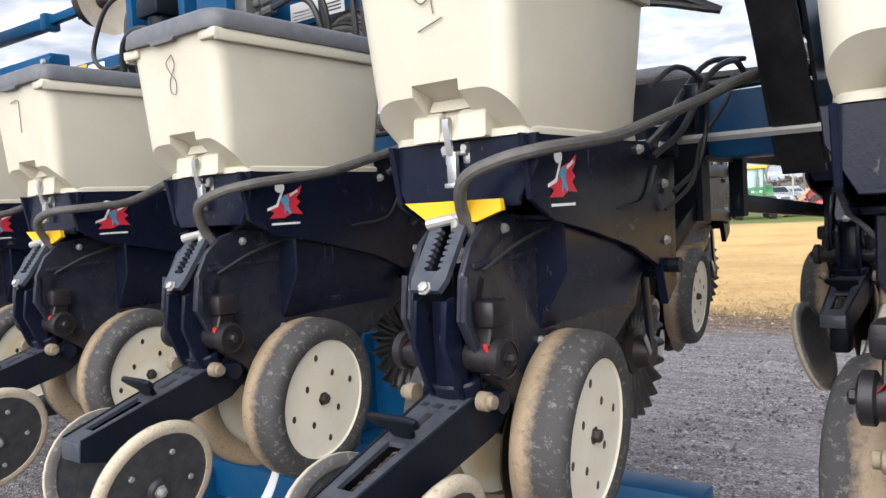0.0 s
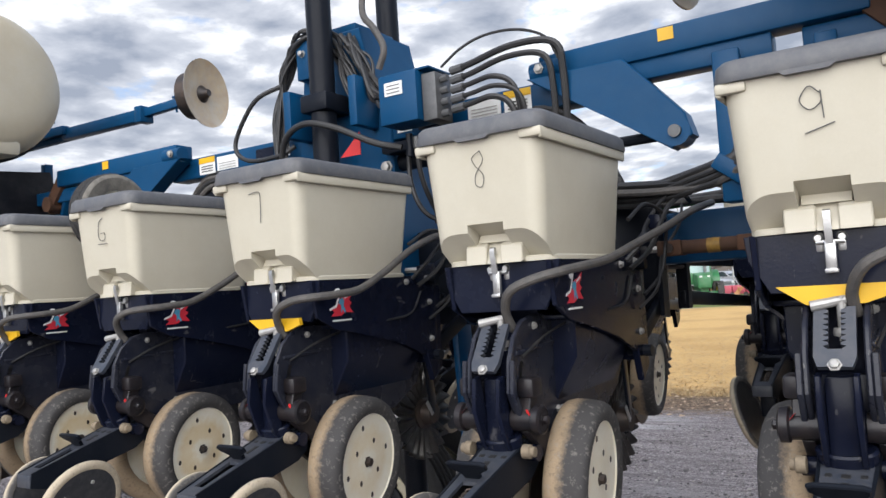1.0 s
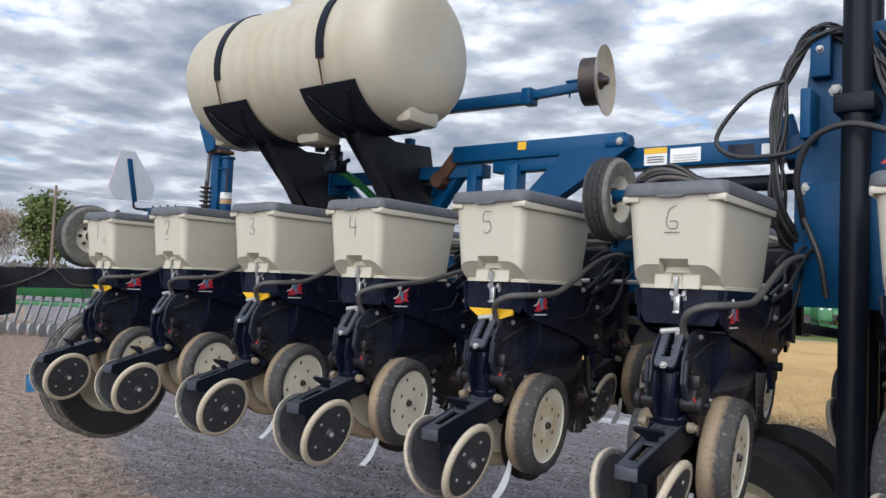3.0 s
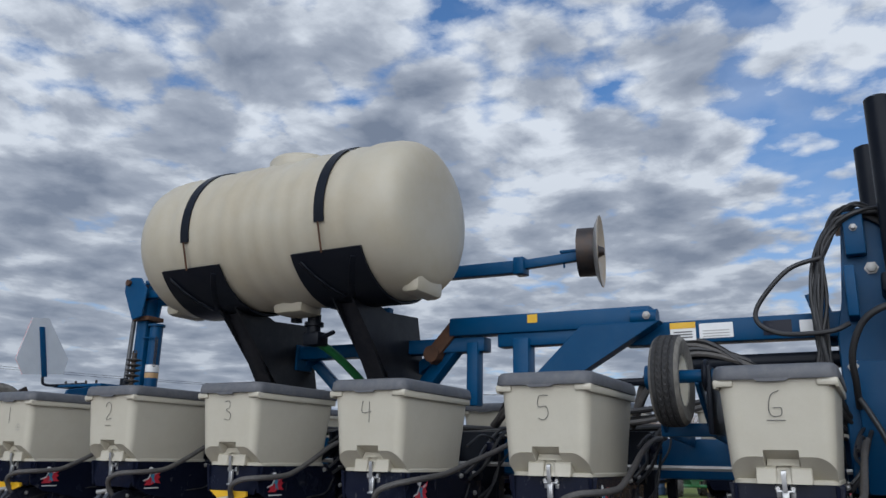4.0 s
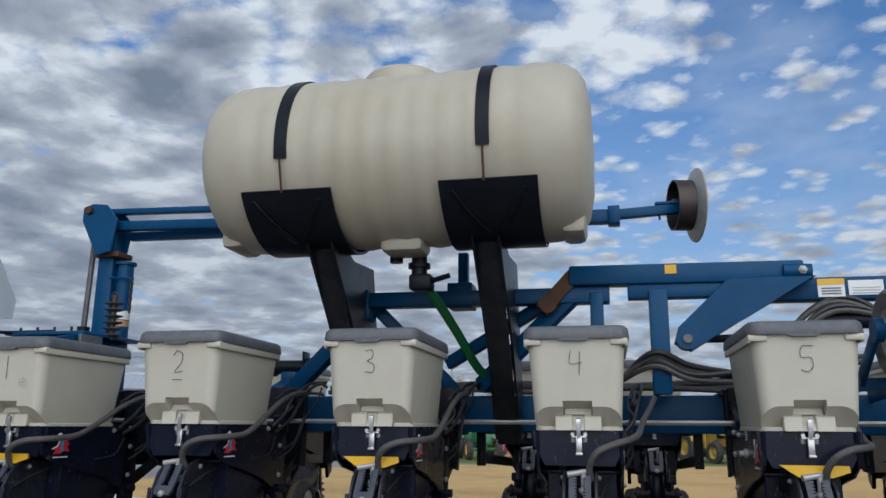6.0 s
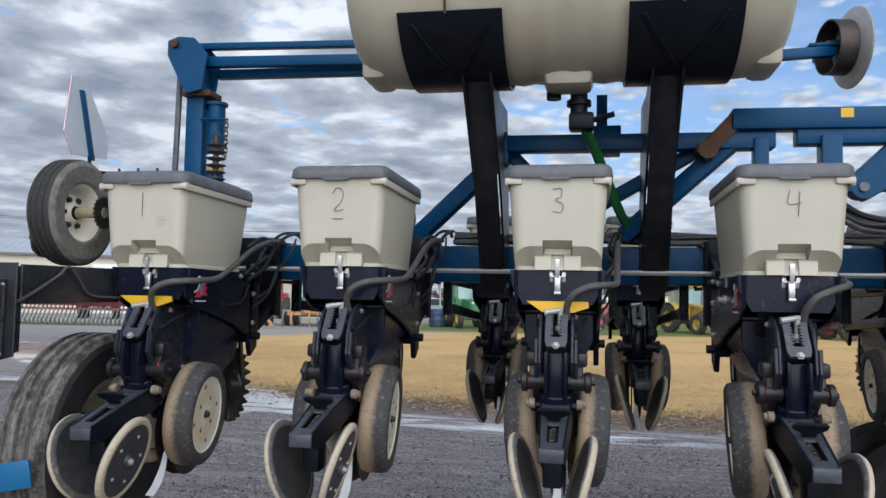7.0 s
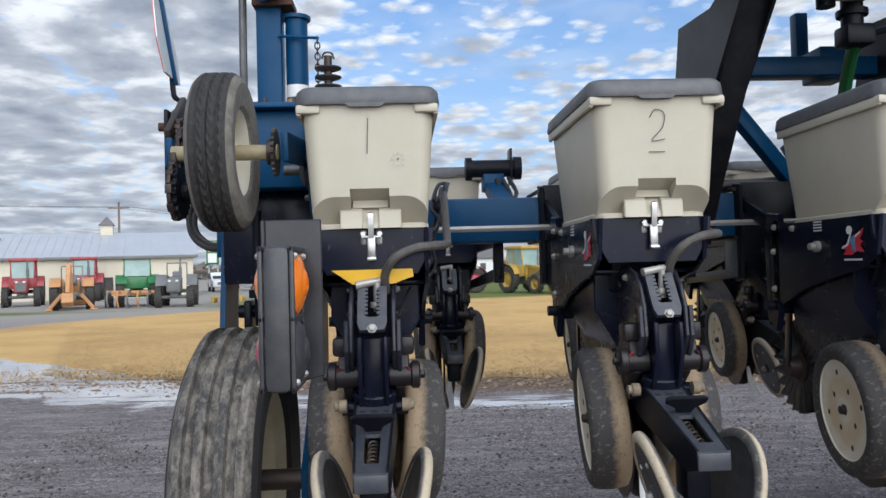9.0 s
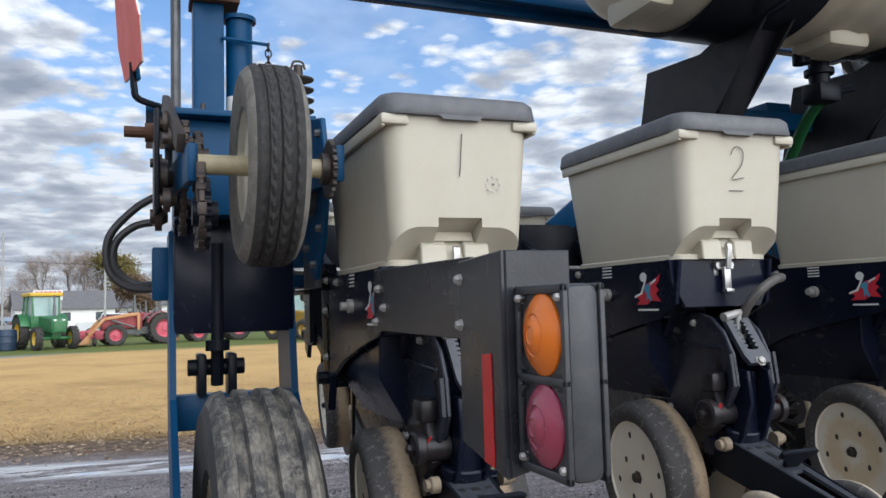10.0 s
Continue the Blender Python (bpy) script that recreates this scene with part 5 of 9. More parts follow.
# ---- tanks on black cradles ----
M_LEG = mat("stained_black_steel", (0.007, 0.008, 0.012), (0.014, 0.014, 0.016), rough=0.36, scale=5, amount=0.7, dust=(0.09, 0.085, 0.08), dust_amt=0.12, spec=0.2)
for side in (-1, 1):
    F = lambda *p: mir(side, p)
    tk = thing("liquid_tank", "large milky cream plastic liquid tank on black cradles", "tank", "liquid tanks")
    R, cy, cz = 0.386, 0.331, 2.904
    x0, x1 = 0.725, 2.35
    bm = B()
    prof = [(0, x0 - 0.03), (R * 0.50, x0 - 0.024), (R * 0.76, x0 - 0.005), (R * 0.88, x0 + 0.025), (R * 0.95, x0 + 0.065), (R * 0.985, x0 + 0.115), (R, x0 + 0.19)]
    # moulded flutes round the body
    nrib = 44
    for k in range(nrib + 1):
        xx = x0 + 0.22 + (x1 - x0 - 0.44) * k / nrib
        prof.append((R - 0.0035 + 0.0035 * math.cos(2 * math.pi * 11 * k / nrib), xx))
    prof += [(R, x1 - 0.19), (R * 0.985, x1 - 0.115), (R * 0.95, x1 - 0.065), (R * 0.88, x1 - 0.025), (R * 0.76, x1 + 0.005), (R * 0.50, x1 + 0.024), (0, x1 + 0.03)]
    prof = [(r, h if side < 0 else 2 * MID - h) for r, h in prof]
    lathe(bm, prof, Matrix.Translation((0, cy, cz)) @ AX["x"], 64)
    part("tank_shell", bm, M_TANK, tk, "", 60)
    for nm, fa, fb, hw, up, dn in (("foot", 0.738, 0.84, 0.12, 0.15, -0.004), ("foot", 2.235, 2.338, 0.12, 0.15, -0.004), ("sump", 1.465, 1.655, 0.09, 0.06, 0.036)):
        bm = B()
        box(bm, *sorted((F(fa, 0, 0)[0], F(fb, 0, 0)[0])), cy - hw, cy + hw, cz - R - dn, cz - R + up, 0.03)
        part(nm, bm, M_TANK, tk)
    bm = B()
    lathe(bm, [(0.185, 0.33), (0.18, 0.385), (0.165, 0.402), (0.10, 0.408), (0, 0.410)], Matrix.Translation(F(1.54, cy, cz)), 32)
    part("fill_lid", bm, M_TANK, tk)
    for cx in (1.134, 1.972):
        # pad wrapped round the lower back and front
        bm = B()
        xa, xb = sorted((F(cx - 0.195, 0, 0)[0], F(cx + 0.195, 0, 0)[0]))
        prev = None
        for k in range(25):
            a = radians(211 + (334 - 211) * k / 24)
            ring = [bm.verts.new((xx, cy + rr * math.cos(a), cz + rr * math.sin(a))) for xx, rr in ((xa, R + 0.004), (xb, R + 0.004), (xb, R + 0.016), (xa, R + 0.016))]
            if prev:
                for j in range(4):
                    bm.faces.new((prev[j], prev[(j + 1) % 4], ring[(j + 1) % 4], ring[j]))
            else:
                bm.faces.new(ring)
            prev = ring
        bm.faces.new(prev)
        part("cradle_pad", bm, M_BLACKM, tk, "black steel cradle pad")
        # braces from the pad's upper corners to the leg
        for bx in (-0.15, 0.15):
            bm = B()
            pp = [radians(a) for a in (217, 228, 239, 250)]
            pts = [F(cx + bx * (1 - k / 3.4), cy + (R + 0.019) * math.cos(a), cz + (R + 0.019) * math.sin(a)) for k, a in enumerate(pp)]
            for p, q in zip(pts, pts[1:]):
                beam(bm, p, q, 0.03, 0.008, 0.002)
            part("pad_brace", bm, M_BLACKM, tk)
        # strap over the top
        bm = B()
        sx = cx - 0.012
        xa, xb = sorted((F(sx - 0.027, 0, 0)[0], F(sx + 0.027, 0, 0)[0]))
        prev = None
        for k in range(33):
            a = radians(-8 + (192 + 8) * k / 32)
            ring = [bm.verts.new((xx, cy + rr * math.cos(a), cz + rr * math.sin(a))) for xx, rr in ((xa, R + 0.001), (xb, R + 0.001), (xb, R + 0.006), (xa, R + 0.006))]
            if prev:
                for j in range(4):
                    bm.faces.new((prev[j], prev[(j + 1) % 4], ring[(j + 1) % 4], ring[j]))
            else:
                bm.faces.new(ring)
            prev = ring
        bm.faces.new(prev)
        part("strap", bm, M_BLACKM, tk, "black steel strap")
        bm = B()
        a0, a1 = radians(192), radians(212)
        rod(bm, F(sx, cy + (R + 0.012) * math.cos(a0), cz + (R + 0.012) * math.sin(a0)), F(sx, cy + (R + 0.025) * math.cos(a1), cz + (R + 0.025) * math.sin(a1)), 0.005, 6)
        part("strap_bolt", bm, M_RUST, tk)
        # leg: channel from the pad down to the toolbar, and a back leg
        bm = B()
        lc = 1.21 if cx < 1.5 else 1.93
        for lx in (-0.055, 0.055):
            p = F(lc + lx, 0, 0)[0]
            prism(bm, [(0.10, 2.62), (0.30, 2.56), (0.50, 2.50), (0.80, 2.52), (1.02, 1.72), (0.86, 1.70), (0.62, 2.1)], "x", p - 0.005, p + 0.005)
        beam(bm, F(lc, 0.20, 2.60), F(lc, 0.88, 1.68), 0.10, 0.012, 0.002)
        part("cradle_leg", bm, M_LEG, tk, "stained black steel leg")


# ---- lift mast, control box and hoses ----
ms = thing("lift_mast", "blue steel lift mast with two tall black tubes", "mast")
bm = B()
prism(bm, [(3.97, 1.70), (4.47, 1.70), (4.47, 2.36), (4.40, 2.50), (4.34, 2.80), (4.03, 2.80), (4.0, 2.45), (3.97, 2.30)], "y", 0.76, 1.12, 0.006)
part("housing", bm, M_BLUE, ms)
bm = B()
box(bm, 4.02, 4.40, 0.735, 0.752, 1.70, 2.20, 0.004)
part("front_plate", bm, M_BLUE, ms)
for bx in ((4.035, 4.11, 0.70, 0.755, 2.62, 2.80), (4.02, 4.06, 0.62, 0.78, 2.36, 2.56), (4.37, 4.41, 0.62, 0.78, 2.36, 2.56)):
    bm = B()
    box(bm, *bx, 0.006)
    part("lug", bm, M_BLUE, ms)
bm = B()
box(bm, 4.0, 4.30, 0.78, 1.05, 2.79, 2.835, 0.006)
part("cap_plate", bm, M_BLUE, ms)
bm = B()
box(bm, 4.145, 4.287, 0.585, 0.76, 2.44, 2.515, 0.012)
part("clamp", bm, M_BLACKM, ms, "black steel clamp")
for cx2, cy2, z1 in ((4.216, 0.65, 3.24), (4.166, 1.20, 3.24)):
    bm = B()
    lathe(bm, [(0, 0.35), (0.052, 0.35), (0.052, z1), (0.048, z1 + 0.004), (0.044, z1), (0.044, z1 - 0.1), (0, z1 - 0.1)], Matrix.Translation((cx2, cy2, 0)), 24)
    part("tube", bm, M_BLACKM, ms, "tall black steel tube")
for px, pz in ((4.12, 2.57), (4.31, 2.57), (4.44, 2.20), (4.02, 2.18), (4.072, 2.73)):
    bm = B()
    bolt(bm, Matrix.Translation((px, 0.757 if pz < 2.6 else 0.70, pz)) @ Matrix.Rotation(radians(90), 4, "X"), 0.020 if pz < 2.7 else 0.012, 0.02)
    part("bolt", bm, M_CAST, ms)
bm = B()
prism(bm, [(4.30, 2.245), (4.40, 2.245), (4.40, 2.335)], "y", 0.640, 0.644)
part("warning_flag", bm, M_RED, ms, "red triangular flag")
bm = B()
prism(bm, [(3.86, 2.50), (3.93, 2.52), (4.0, 2.28), (3.92, 2.28)], "y", 0.86, 0.90, 0.003)
tube(bm, [(3.80, 0.84, 2.40), (4.0, 0.84, 2.405)], 0.016, 10, 2)
part("spring_bracket", bm, M_BLUE, ms)
rnd = random.Random(4)
hb = thing("hose_bundle", "bundle of black hydraulic hoses draped over the mast", "hoses")
for k in range(11):
    o = lambda s=0.030: rnd.uniform(-s, s)
    bm = B()
    tube(bm, [(4.36 + o(), 0.74 + o(), 2.42 + o()), (4.30 + o(), 0.72 + o(), 2.60 + o()), (4.20 + o(), 0.73 + o(), 2.76 + o()), (4.06 + o(), 0.72 + o(), 2.80 + o(0.03)), (3.96 + o(), 0.72 + o(), 2.68 + o(0.03)), (3.92 + o(), 0.71 + o(), 2.45 + o()), (3.92 + o(), 0.71 + o(), 2.15 + o()), (3.95 + o(0.04), 0.78 + o(), 1.98 + o()), (4.05 + o(), 0.86, 1.92)], rnd.choice((0.006, 0.008, 0.010)), 8)
    part("hose", bm, M_HOSEB, hb)
for k in range(11):
    o = lambda s=0.028: rnd.uniform(-s, s)
    bm = B()
    tube(bm, [(4.30 + o(), 0.73 + o(), 2.74 + o()), (4.38 + o(), 0.71 + o(), 2.62 + o()), (4.44 + o(), 0.70 + o(), 2.50 + o(0.03)), (4.52 + o(), 0.68 + o(), 2.44 + o(0.03)), (4.64, 0.66 + o(), 2.42 + o(0.05))], rnd.choice((0.007, 0.009, 0.011)), 8)
    part("hose", bm, M_HOSEB, hb)
for pts, r, mt in (
    ([(3.95, 0.70, 2.62), (3.82, 0.66, 2.57), (3.70, 0.66, 2.44), (3.69, 0.66, 2.36), (3.78, 0.66, 2.31), (3.95, 0.66, 2.31), (4.02, 0.68, 2.34)], 0.010, M_HOSEB),
    ([(4.02, 0.735, 2.02), (4.02, 0.66, 2.10), (4.02, 0.60, 2.22), (4.08, 0.56, 2.34), (4.2, 0.545, 2.385), (4.34, 0.56, 2.35), (4.50, 0.60, 2.27), (4.60, 0.64, 2.24)], 0.013, M_HOSEB),
    ([(4.02, 0.70, 2.06), (4.06, 0.66, 1.98), (4.10, 0.64, 1.88), (4.12, 0.66, 1.74)], 0.011, M_HOSEB),
    ([(4.34, 0.80, 3.0), (4.36, 0.76, 2.85), (4.44, 0.72, 2.76), (4.50, 0.70, 2.66), (4.47, 0.70, 2.58)], 0.014, M_HOSE),
):
    bm = B()
    tube(bm, pts, r, 10)
    part("hose", bm, mt, hb)
cb = thing("control_box", "blue steel valve control box with white label", "control box")
bm = B()
box(bm, 4.615, 4.785, 0.53, 0.66, 2.33, 2.515, 0.006)
part("box_body", bm, M_BLUE, cb)
bm = B()
box(bm, 4.61, 4.83, 0.55, 0.70, 2.515, 2.523, 0.002)
part("box_lid", bm, M_BLUE, cb)
bm = B()
box(bm, 4.645, 4.725, 0.5265, 0.5295, 2.435, 2.485, 0.0)
part("label_plate", bm, M_WHITE, cb)
bm = B()
for k in range(3):
    box(bm, 4.656, 4.714, 0.5245, 0.5262, 2.444 + 0.013 * k, 2.447 + 0.013 * k, 0)
part("label_bars", bm, M_INK, cb)
bm = B()
box(bm, 4.788, 4.85, 0.56, 0.67, 2.325, 2.50, 0.006)
for k in range(4):
    rod(bm, (4.80, 0.60, 2.345 + 0.042 * k), (4.88, 0.60, 2.35 + 0.042 * k), 0.014, 8)
part("valve_block", bm, M_GREYV, cb, "grey metal valve block")
bm = B()
for hx in (4.68, 4.76):
    rod(bm, (hx, 0.62, 2.305), (hx, 0.62, 2.22), 0.014, 8)
beam(bm, (4.5, 0.72, 2.28), (4.86, 0.72, 2.28), 0.08, 0.04)
part("mount", bm, M_BLACKM, cb)
cb.location = (-0.05, 0.03, -0.016)
for k in range(5):
    bm = B()
    z = 2.36 + 0.035 * k
    far = (0.02, 0.05, 0.03, 0.16, 0.20)[k]
    tube(bm, [(4.86, 0.63, z - 0.02), (4.93, 0.625, z - 0.012), (5.0 + far * 0.5, 0.62, z - 0.005 + 0.02 * (k > 2)), (5.05 + far, 0.63, z - 0.035 + 0.03 * (k > 2)), (5.07 + far, 0.65, z - 0.11), (5.05 + far, 0.69, 2.16), (5.06 + far * 0.6, 0.76, 2.0), (5.10, 0.86, 1.94)], (0.011, 0.009, 0.010, 0.011, 0.0125)[k], 8)
    part("hose", bm, M_HOSEB, hb)
    bm = B()
    rod(bm, (4.845, 0.63, z - 0.02), (4.895, 0.628, z - 0.017), 0.016, 8)
    part("hose_fitting", bm, M_GREYV, hb, "dull steel hose fitting")
bm = B()
tube(bm, [(4.81, 0.62, 2.50), (4.90, 0.61, 2.545), (5.0, 0.61, 2.57), (5.12, 0.62, 2.565), (5.22, 0.63, 2.52), (5.26, 0.64, 2.44)], 0.005, 6)
part("hose", bm, M_HOSEB, hb)
# two hoses straight down from the box, others crossing behind them to the toolbar
for pts, r in (
    ([(4.655, 0.66, 2.27), (4.652, 0.68, 2.14), (4.66, 0.74, 2.02), (4.67, 0.84, 1.93)], 0.010),
    ([(4.70, 0.66, 2.27), (4.705, 0.67, 2.16), (4.70, 0.72, 2.04), (4.72, 0.86, 1.93)], 0.013),
    ([(4.86, 0.72, 2.24), (4.82, 0.72, 2.14), (4.74, 0.76, 2.00), (4.66, 0.84, 1.94)], 0.008),
    ([(4.56, 0.74, 2.26), (4.58, 0.72, 2.10), (4.64, 0.74, 1.98), (4.76, 0.84, 1.94)], 0.010),
    ([(4.68, 0.82, 1.96), (4.70, 0.76, 2.06), (4.76, 0.74, 2.09), (4.82, 0.78, 2.03), (4.83, 0.86, 1.94)], 0.012),
    ([(4.62, 0.82, 1.96), (4.66, 0.77, 2.04), (4.71, 0.76, 2.06), (4.77, 0.80, 2.0), (4.79, 0.88, 1.93)], 0.009),
):
    bm = B()
    tube(bm, pts, r, 8)
    part("hose", bm, M_HOSEB, hb)
for hx in (4.655, 4.70):
    bm = B()
    rod(bm, (hx, 0.66, 2.275), (hx, 0.662, 2.235), 0.015, 8)
    part("hose_fitting", bm, M_GREYV, hb, "dull steel hose fitting")

# black pipe behind the mast, hoses lying along the toolbar
for x0p, x1p in ((3.3, 3.98), (4.46, 5.15)):
    bm = B()
    rod(bm, (x0p, 0.82, 2.22), (x1p, 0.82, 2.22), 0.035, 16)
    part("cross_pipe", bm, M_BLACKM, ms, "black steel pipe")
th = thing("toolbar_hoses", "black and green hoses lying along the toolbar", "hoses")
for k in range(6):
    o = lambda s=0.03: rnd.uniform(-s, s)
    for x0p, x1p in ((1.0, 3.9), (4.6, 7.4)):
        bm = B()
        pts = []
        n = 22
        for i in range(n + 1):
            xx = x0p + (x1p - x0p) * i / n
            pts.append((xx, 0.96 + 0.022 * k + o(0.008), 1.925 + 0.012 * (k % 3) + 0.018 * math.sin(xx * 3.1 + k) ** 2))
        tube(bm, pts, (0.013, 0.011, 0.016)[k % 3], 7, 2)
        part("hose", bm, M_GREENH if k == 3 else (M_HOSEB if k % 2 else M_HOSE), th)
for cx0, up in ((2.62, 1), (3.2, 0), (5.85, 1), (5.3, 0)):
    for k in range(4):
        o = lambda s=0.03: rnd.uniform(-s, s)
        s = 1 if cx0 < MID else -1
        bm = B()
        if up:
            tube(bm, [(cx0 - s * 0.18, 0.80 + o(), 1.96), (cx0 - s * 0.02, 0.66 + o(0.02), 2.02 + 0.02 * k), (cx0 + s * 0.15, 0.70 + o(), 1.96 + 0.02 * k), (cx0 + s * 0.5, 0.78 + o(), 1.99 + o()), (cx0 + s * 0.85, 0.80 + o(), 2.06 + o())], 0.013, 8)
        else:
            tube(bm, [(cx0 - s * 0.1, 0.85, 1.95), (cx0 + s * 0.02 + o(), 0.80, 2.12 + 0.03 * k), (cx0 + s * 0.2 + o(), 0.78, 2.26 + 0.02 * k), (cx0 + s * 0.45, 0.80, 2.20 + o()), (cx0 + s * 0.7, 0.85, 2.02)], 0.014, 8)
        part("hose", bm, M_HOSEB if k % 2 else M_HOSE, th)

# stickers on the wing beams
for side in (-1, 1):
    F = lambda *p: mir(side, p)
    def plate(nm, xa, xb, za, zb, mt, y=0.647):
        xa, xb = sorted((F(xa, 0, 0)[0], F(xb, 0, 0)[0]))
        bm = B()
        box(bm, xa, xb, y - 0.0015, y, za, zb, 0)
        part(nm, bm, mt, fr)
    sx0 = (2.665, 3.311) if side < 0 else (2.778, 3.32)
    plate("sticker", sx0[0], sx0[0] + 0.05, 2.43, 2.47, M_YELLOW, 0.683)
    xs = sx0[1]
    plate("sticker", xs, xs + 0.11, 2.32, 2.40, M_WHITE, 0.768)
    plate("sticker_band", xs, xs + 0.11, 2.373, 2.40, M_YELLOW, 0.766)
    plate("sticker", xs + 0.125, xs + 0.265, 2.325, 2.39, M_WHITE, 0.768)
    plate("sticker", xs + 0.385, xs + 0.495, 2.325, 2.385, M_BLACK, 0.768)
    plate("sticker", xs + 0.525, xs + 0.595, 2.33, 2.38, M_WHITE, 0.768)
    for zb in (2.331, 2.343, 2.355):
        plate("sticker_bar", xs + 0.015, xs + 0.095, zb, zb + 0.005, M_INK, 0.766)
        plate("sticker_bar", xs + 0.14, xs + 0.25, zb, zb + 0.004, M_CAST, 0.766)
    # short lift cylinder on top of the beam and the pipe strut to the toolbar
    bm = B()
    rod(bm, F(3.16, 0.70, 2.425), F(3.275, 0.70, 2.42), 0.036, 14)
    part("ram", bm, M_BLUE, fr)
    part("bolt", bolt(B(), Matrix.Translation(F(3.235, 0.662, 2.425)) @ Matrix.Rotation(radians(90), 4, "X"), 0.014, 0.012), M_CAST, fr)
    bm = B()
    rod(bm, F(2.77, 0.72, 2.14), F(3.30, 0.80, 2.15), 0.018, 10)
    part("tie_rod", bm, M_BLACKM, fr)
    bm = B()
    beam(bm, F(1.70, 0.95, 2.36), F(1.70, 0.95, 2.62), 0.05, 0.05, 0.004, (0, 1, 0))
    beam(bm, F(1.66, 0.80, 2.37), F(1.78, 0.80, 2.37), 0.14, 0.12, 0.006)
    part("clamp_post", bm, M_BLUE, fr)

# tank valve and green hose
for side in (-1, 1):
    F = lambda *p: mir(side, p)
    vl = thing("tank_valve", "black drain valve with green hose under the tank", "valve", "tank valves")
    bm = B()
    rod(bm, F(1.60, 0.42, 2.50), F(1.60, 0.42, 2.40), 0.035, 14)
    rod(bm, F(1.60, 0.42, 2.44), F(1.60, 0.42, 2.46), 0.05, 14)
    box(bm, *sorted((F(1.56, 0, 0)[0], F(1.66, 0, 0)[0])), 0.38, 0.47, 2.34, 2.41, 0.012)
    rod(bm, F(1.65, 0.42, 2.38), F(1.74, 0.40, 2.40), 0.012, 8)
    rod(bm, F(1.50, 0.40, 2.50), F(1.50, 0.40, 2.465), 0.03, 12)
    part("valve_body", bm, M_BLACKM, vl)
    bm = B()
    tube(bm, [F(1.62, 0.44, 2.36), F(1.66, 0.55, 2.30), F(1.72, 0.70, 2.18), F(1.80, 0.85, 2.02), F(1.90, 0.98, 1.95)], 0.022, 10)
    part("hose", bm, M_GREENH, vl, "green ribbed hose")

# ---- marker arms ----
M_TYELLOWL = mat("worn_orange_label", (0.50, 0.30, 0.12), (0.38, 0.26, 0.14), rough=0.6, scale=30, amount=0.7)
M_DISC = mat("tan_scoured_steel", (0.46, 0.41, 0.33), (0.34, 0.24, 0.15), rough=0.5, metal=0.2, scale=9, amount=0.7, dust=(0.5, 0.38, 0.22), dust_amt=0.4)
for side in (-1, 1):
    F = lambda *p: mir(side, p)
    ma = thing("marker_arm", "folded blue row marker arm with rusty disc", "marker arm", "marker arms")
    bm = B()
    beam(bm, F(-0.44, 1.12, 1.90), F(-0.44, 1.12, 2.93), 0.10, 0.10, 0.008, (0, 1, 0))
    part("post", bm, M_BLUE, ma)
    bm = B()
    rod(bm, F(-0.335, 1.12, 1.90), F(-0.335, 1.12, 2.72), 0.045, 16)
    rod(bm, F(-0.335, 1.12, 2.72), F(-0.335, 1.12, 2.735), 0.058, 16)
    rod(bm, F(-0.40, 1.06, 2.64), F(-0.24, 1.06, 2.63), 0.006, 6)
    part("stub_pipe", bm, M_BLUE, ma)
    for za, zb, mt, lb in ((2.40, 2.45, M_WHITE, "worn white label"), (2.36, 2.395, M_TYELLOWL, "worn orange label")):
        bm = B()
        lathe(bm, [(0.0452, za), (0.0462, za), (0.0462, zb), (0.0452, zb)], Matrix.Translation(F(-0.335, 1.12, 0)), 16, True)
        part("label_band", bm, mt, ma, lb)
    for k in range(9):
        # safety chain hanging from the pin
        bm = B()
        c = Vector(F(-0.245, 1.055, 2.62 - 0.022 * k))
        ax = Vector((0.009, 0, 0)) if k % 2 else Vector((0, 0.009, 0))
        tube(bm, [c + ax + Vector((0, 0, 0.008)), c + Vector((0, 0, 0.016)), c - ax + Vector((0, 0, 0.008)), c - ax - Vector((0, 0, 0.008)), c - Vector((0, 0, 0.016)), c + ax - Vector((0, 0, 0.008)), c + ax + Vector((0, 0, 0.008))], 0.0028, 5, 3)
        part("chain_link", bm, M_WORN, ma)
    bm = B()
    rod(bm, F(-0.545, 1.08, 2.16), F(-0.545, 1.08, 2.36), 0.035, 14)
    part("ram_body", bm, M_BLACKM, ma)
    bm = B()
    rod(bm, F(-0.545, 1.08, 2.30), F(-0.545, 1.10, 3.0), 0.016, 10)
    part("ram_rod", bm, M_GREYV, ma, "dull steel ram rod")
    bm = B()
    pr = [F(-0.57, 0, 3.05), F(-0.51, 0, 3.07), F(-0.42, 0, 3.06), F(-0.34, 0, 2.97), F(-0.37, 0, 2.78), F(-0.46, 0, 2.76), F(-0.57, 0, 2.97)]
    for yy in (1.0, 1.15):
        prism(bm, [(p[0], p[2]) for p in pr], "y", yy, yy + 0.015, 0.003)
    part("head_bracket", bm, M_BLUE, ma)
    bm = B()
    rod(bm, F(-0.525, 0.98, 3.03), F(-0.525, 1.18, 3.03), 0.022, 12)
    part("pivot_pin", bm, M_RUST, ma)
    bm = B()
    rod(bm, F(-0.42, 1.02, 2.93), F(-0.42, 1.21, 2.93), 0.03, 12)
    part("pivot_pin", bm, M_RUST, ma)
    bm = B()
    beam(bm, F(-0.42, 1.11, 2.76), F(-0.42, 1.11, 2.79), 0.16, 0.14, 0.004, (0, 1, 0))
    part("rust_collar", bm, M_RUST, ma)
    bm = B()
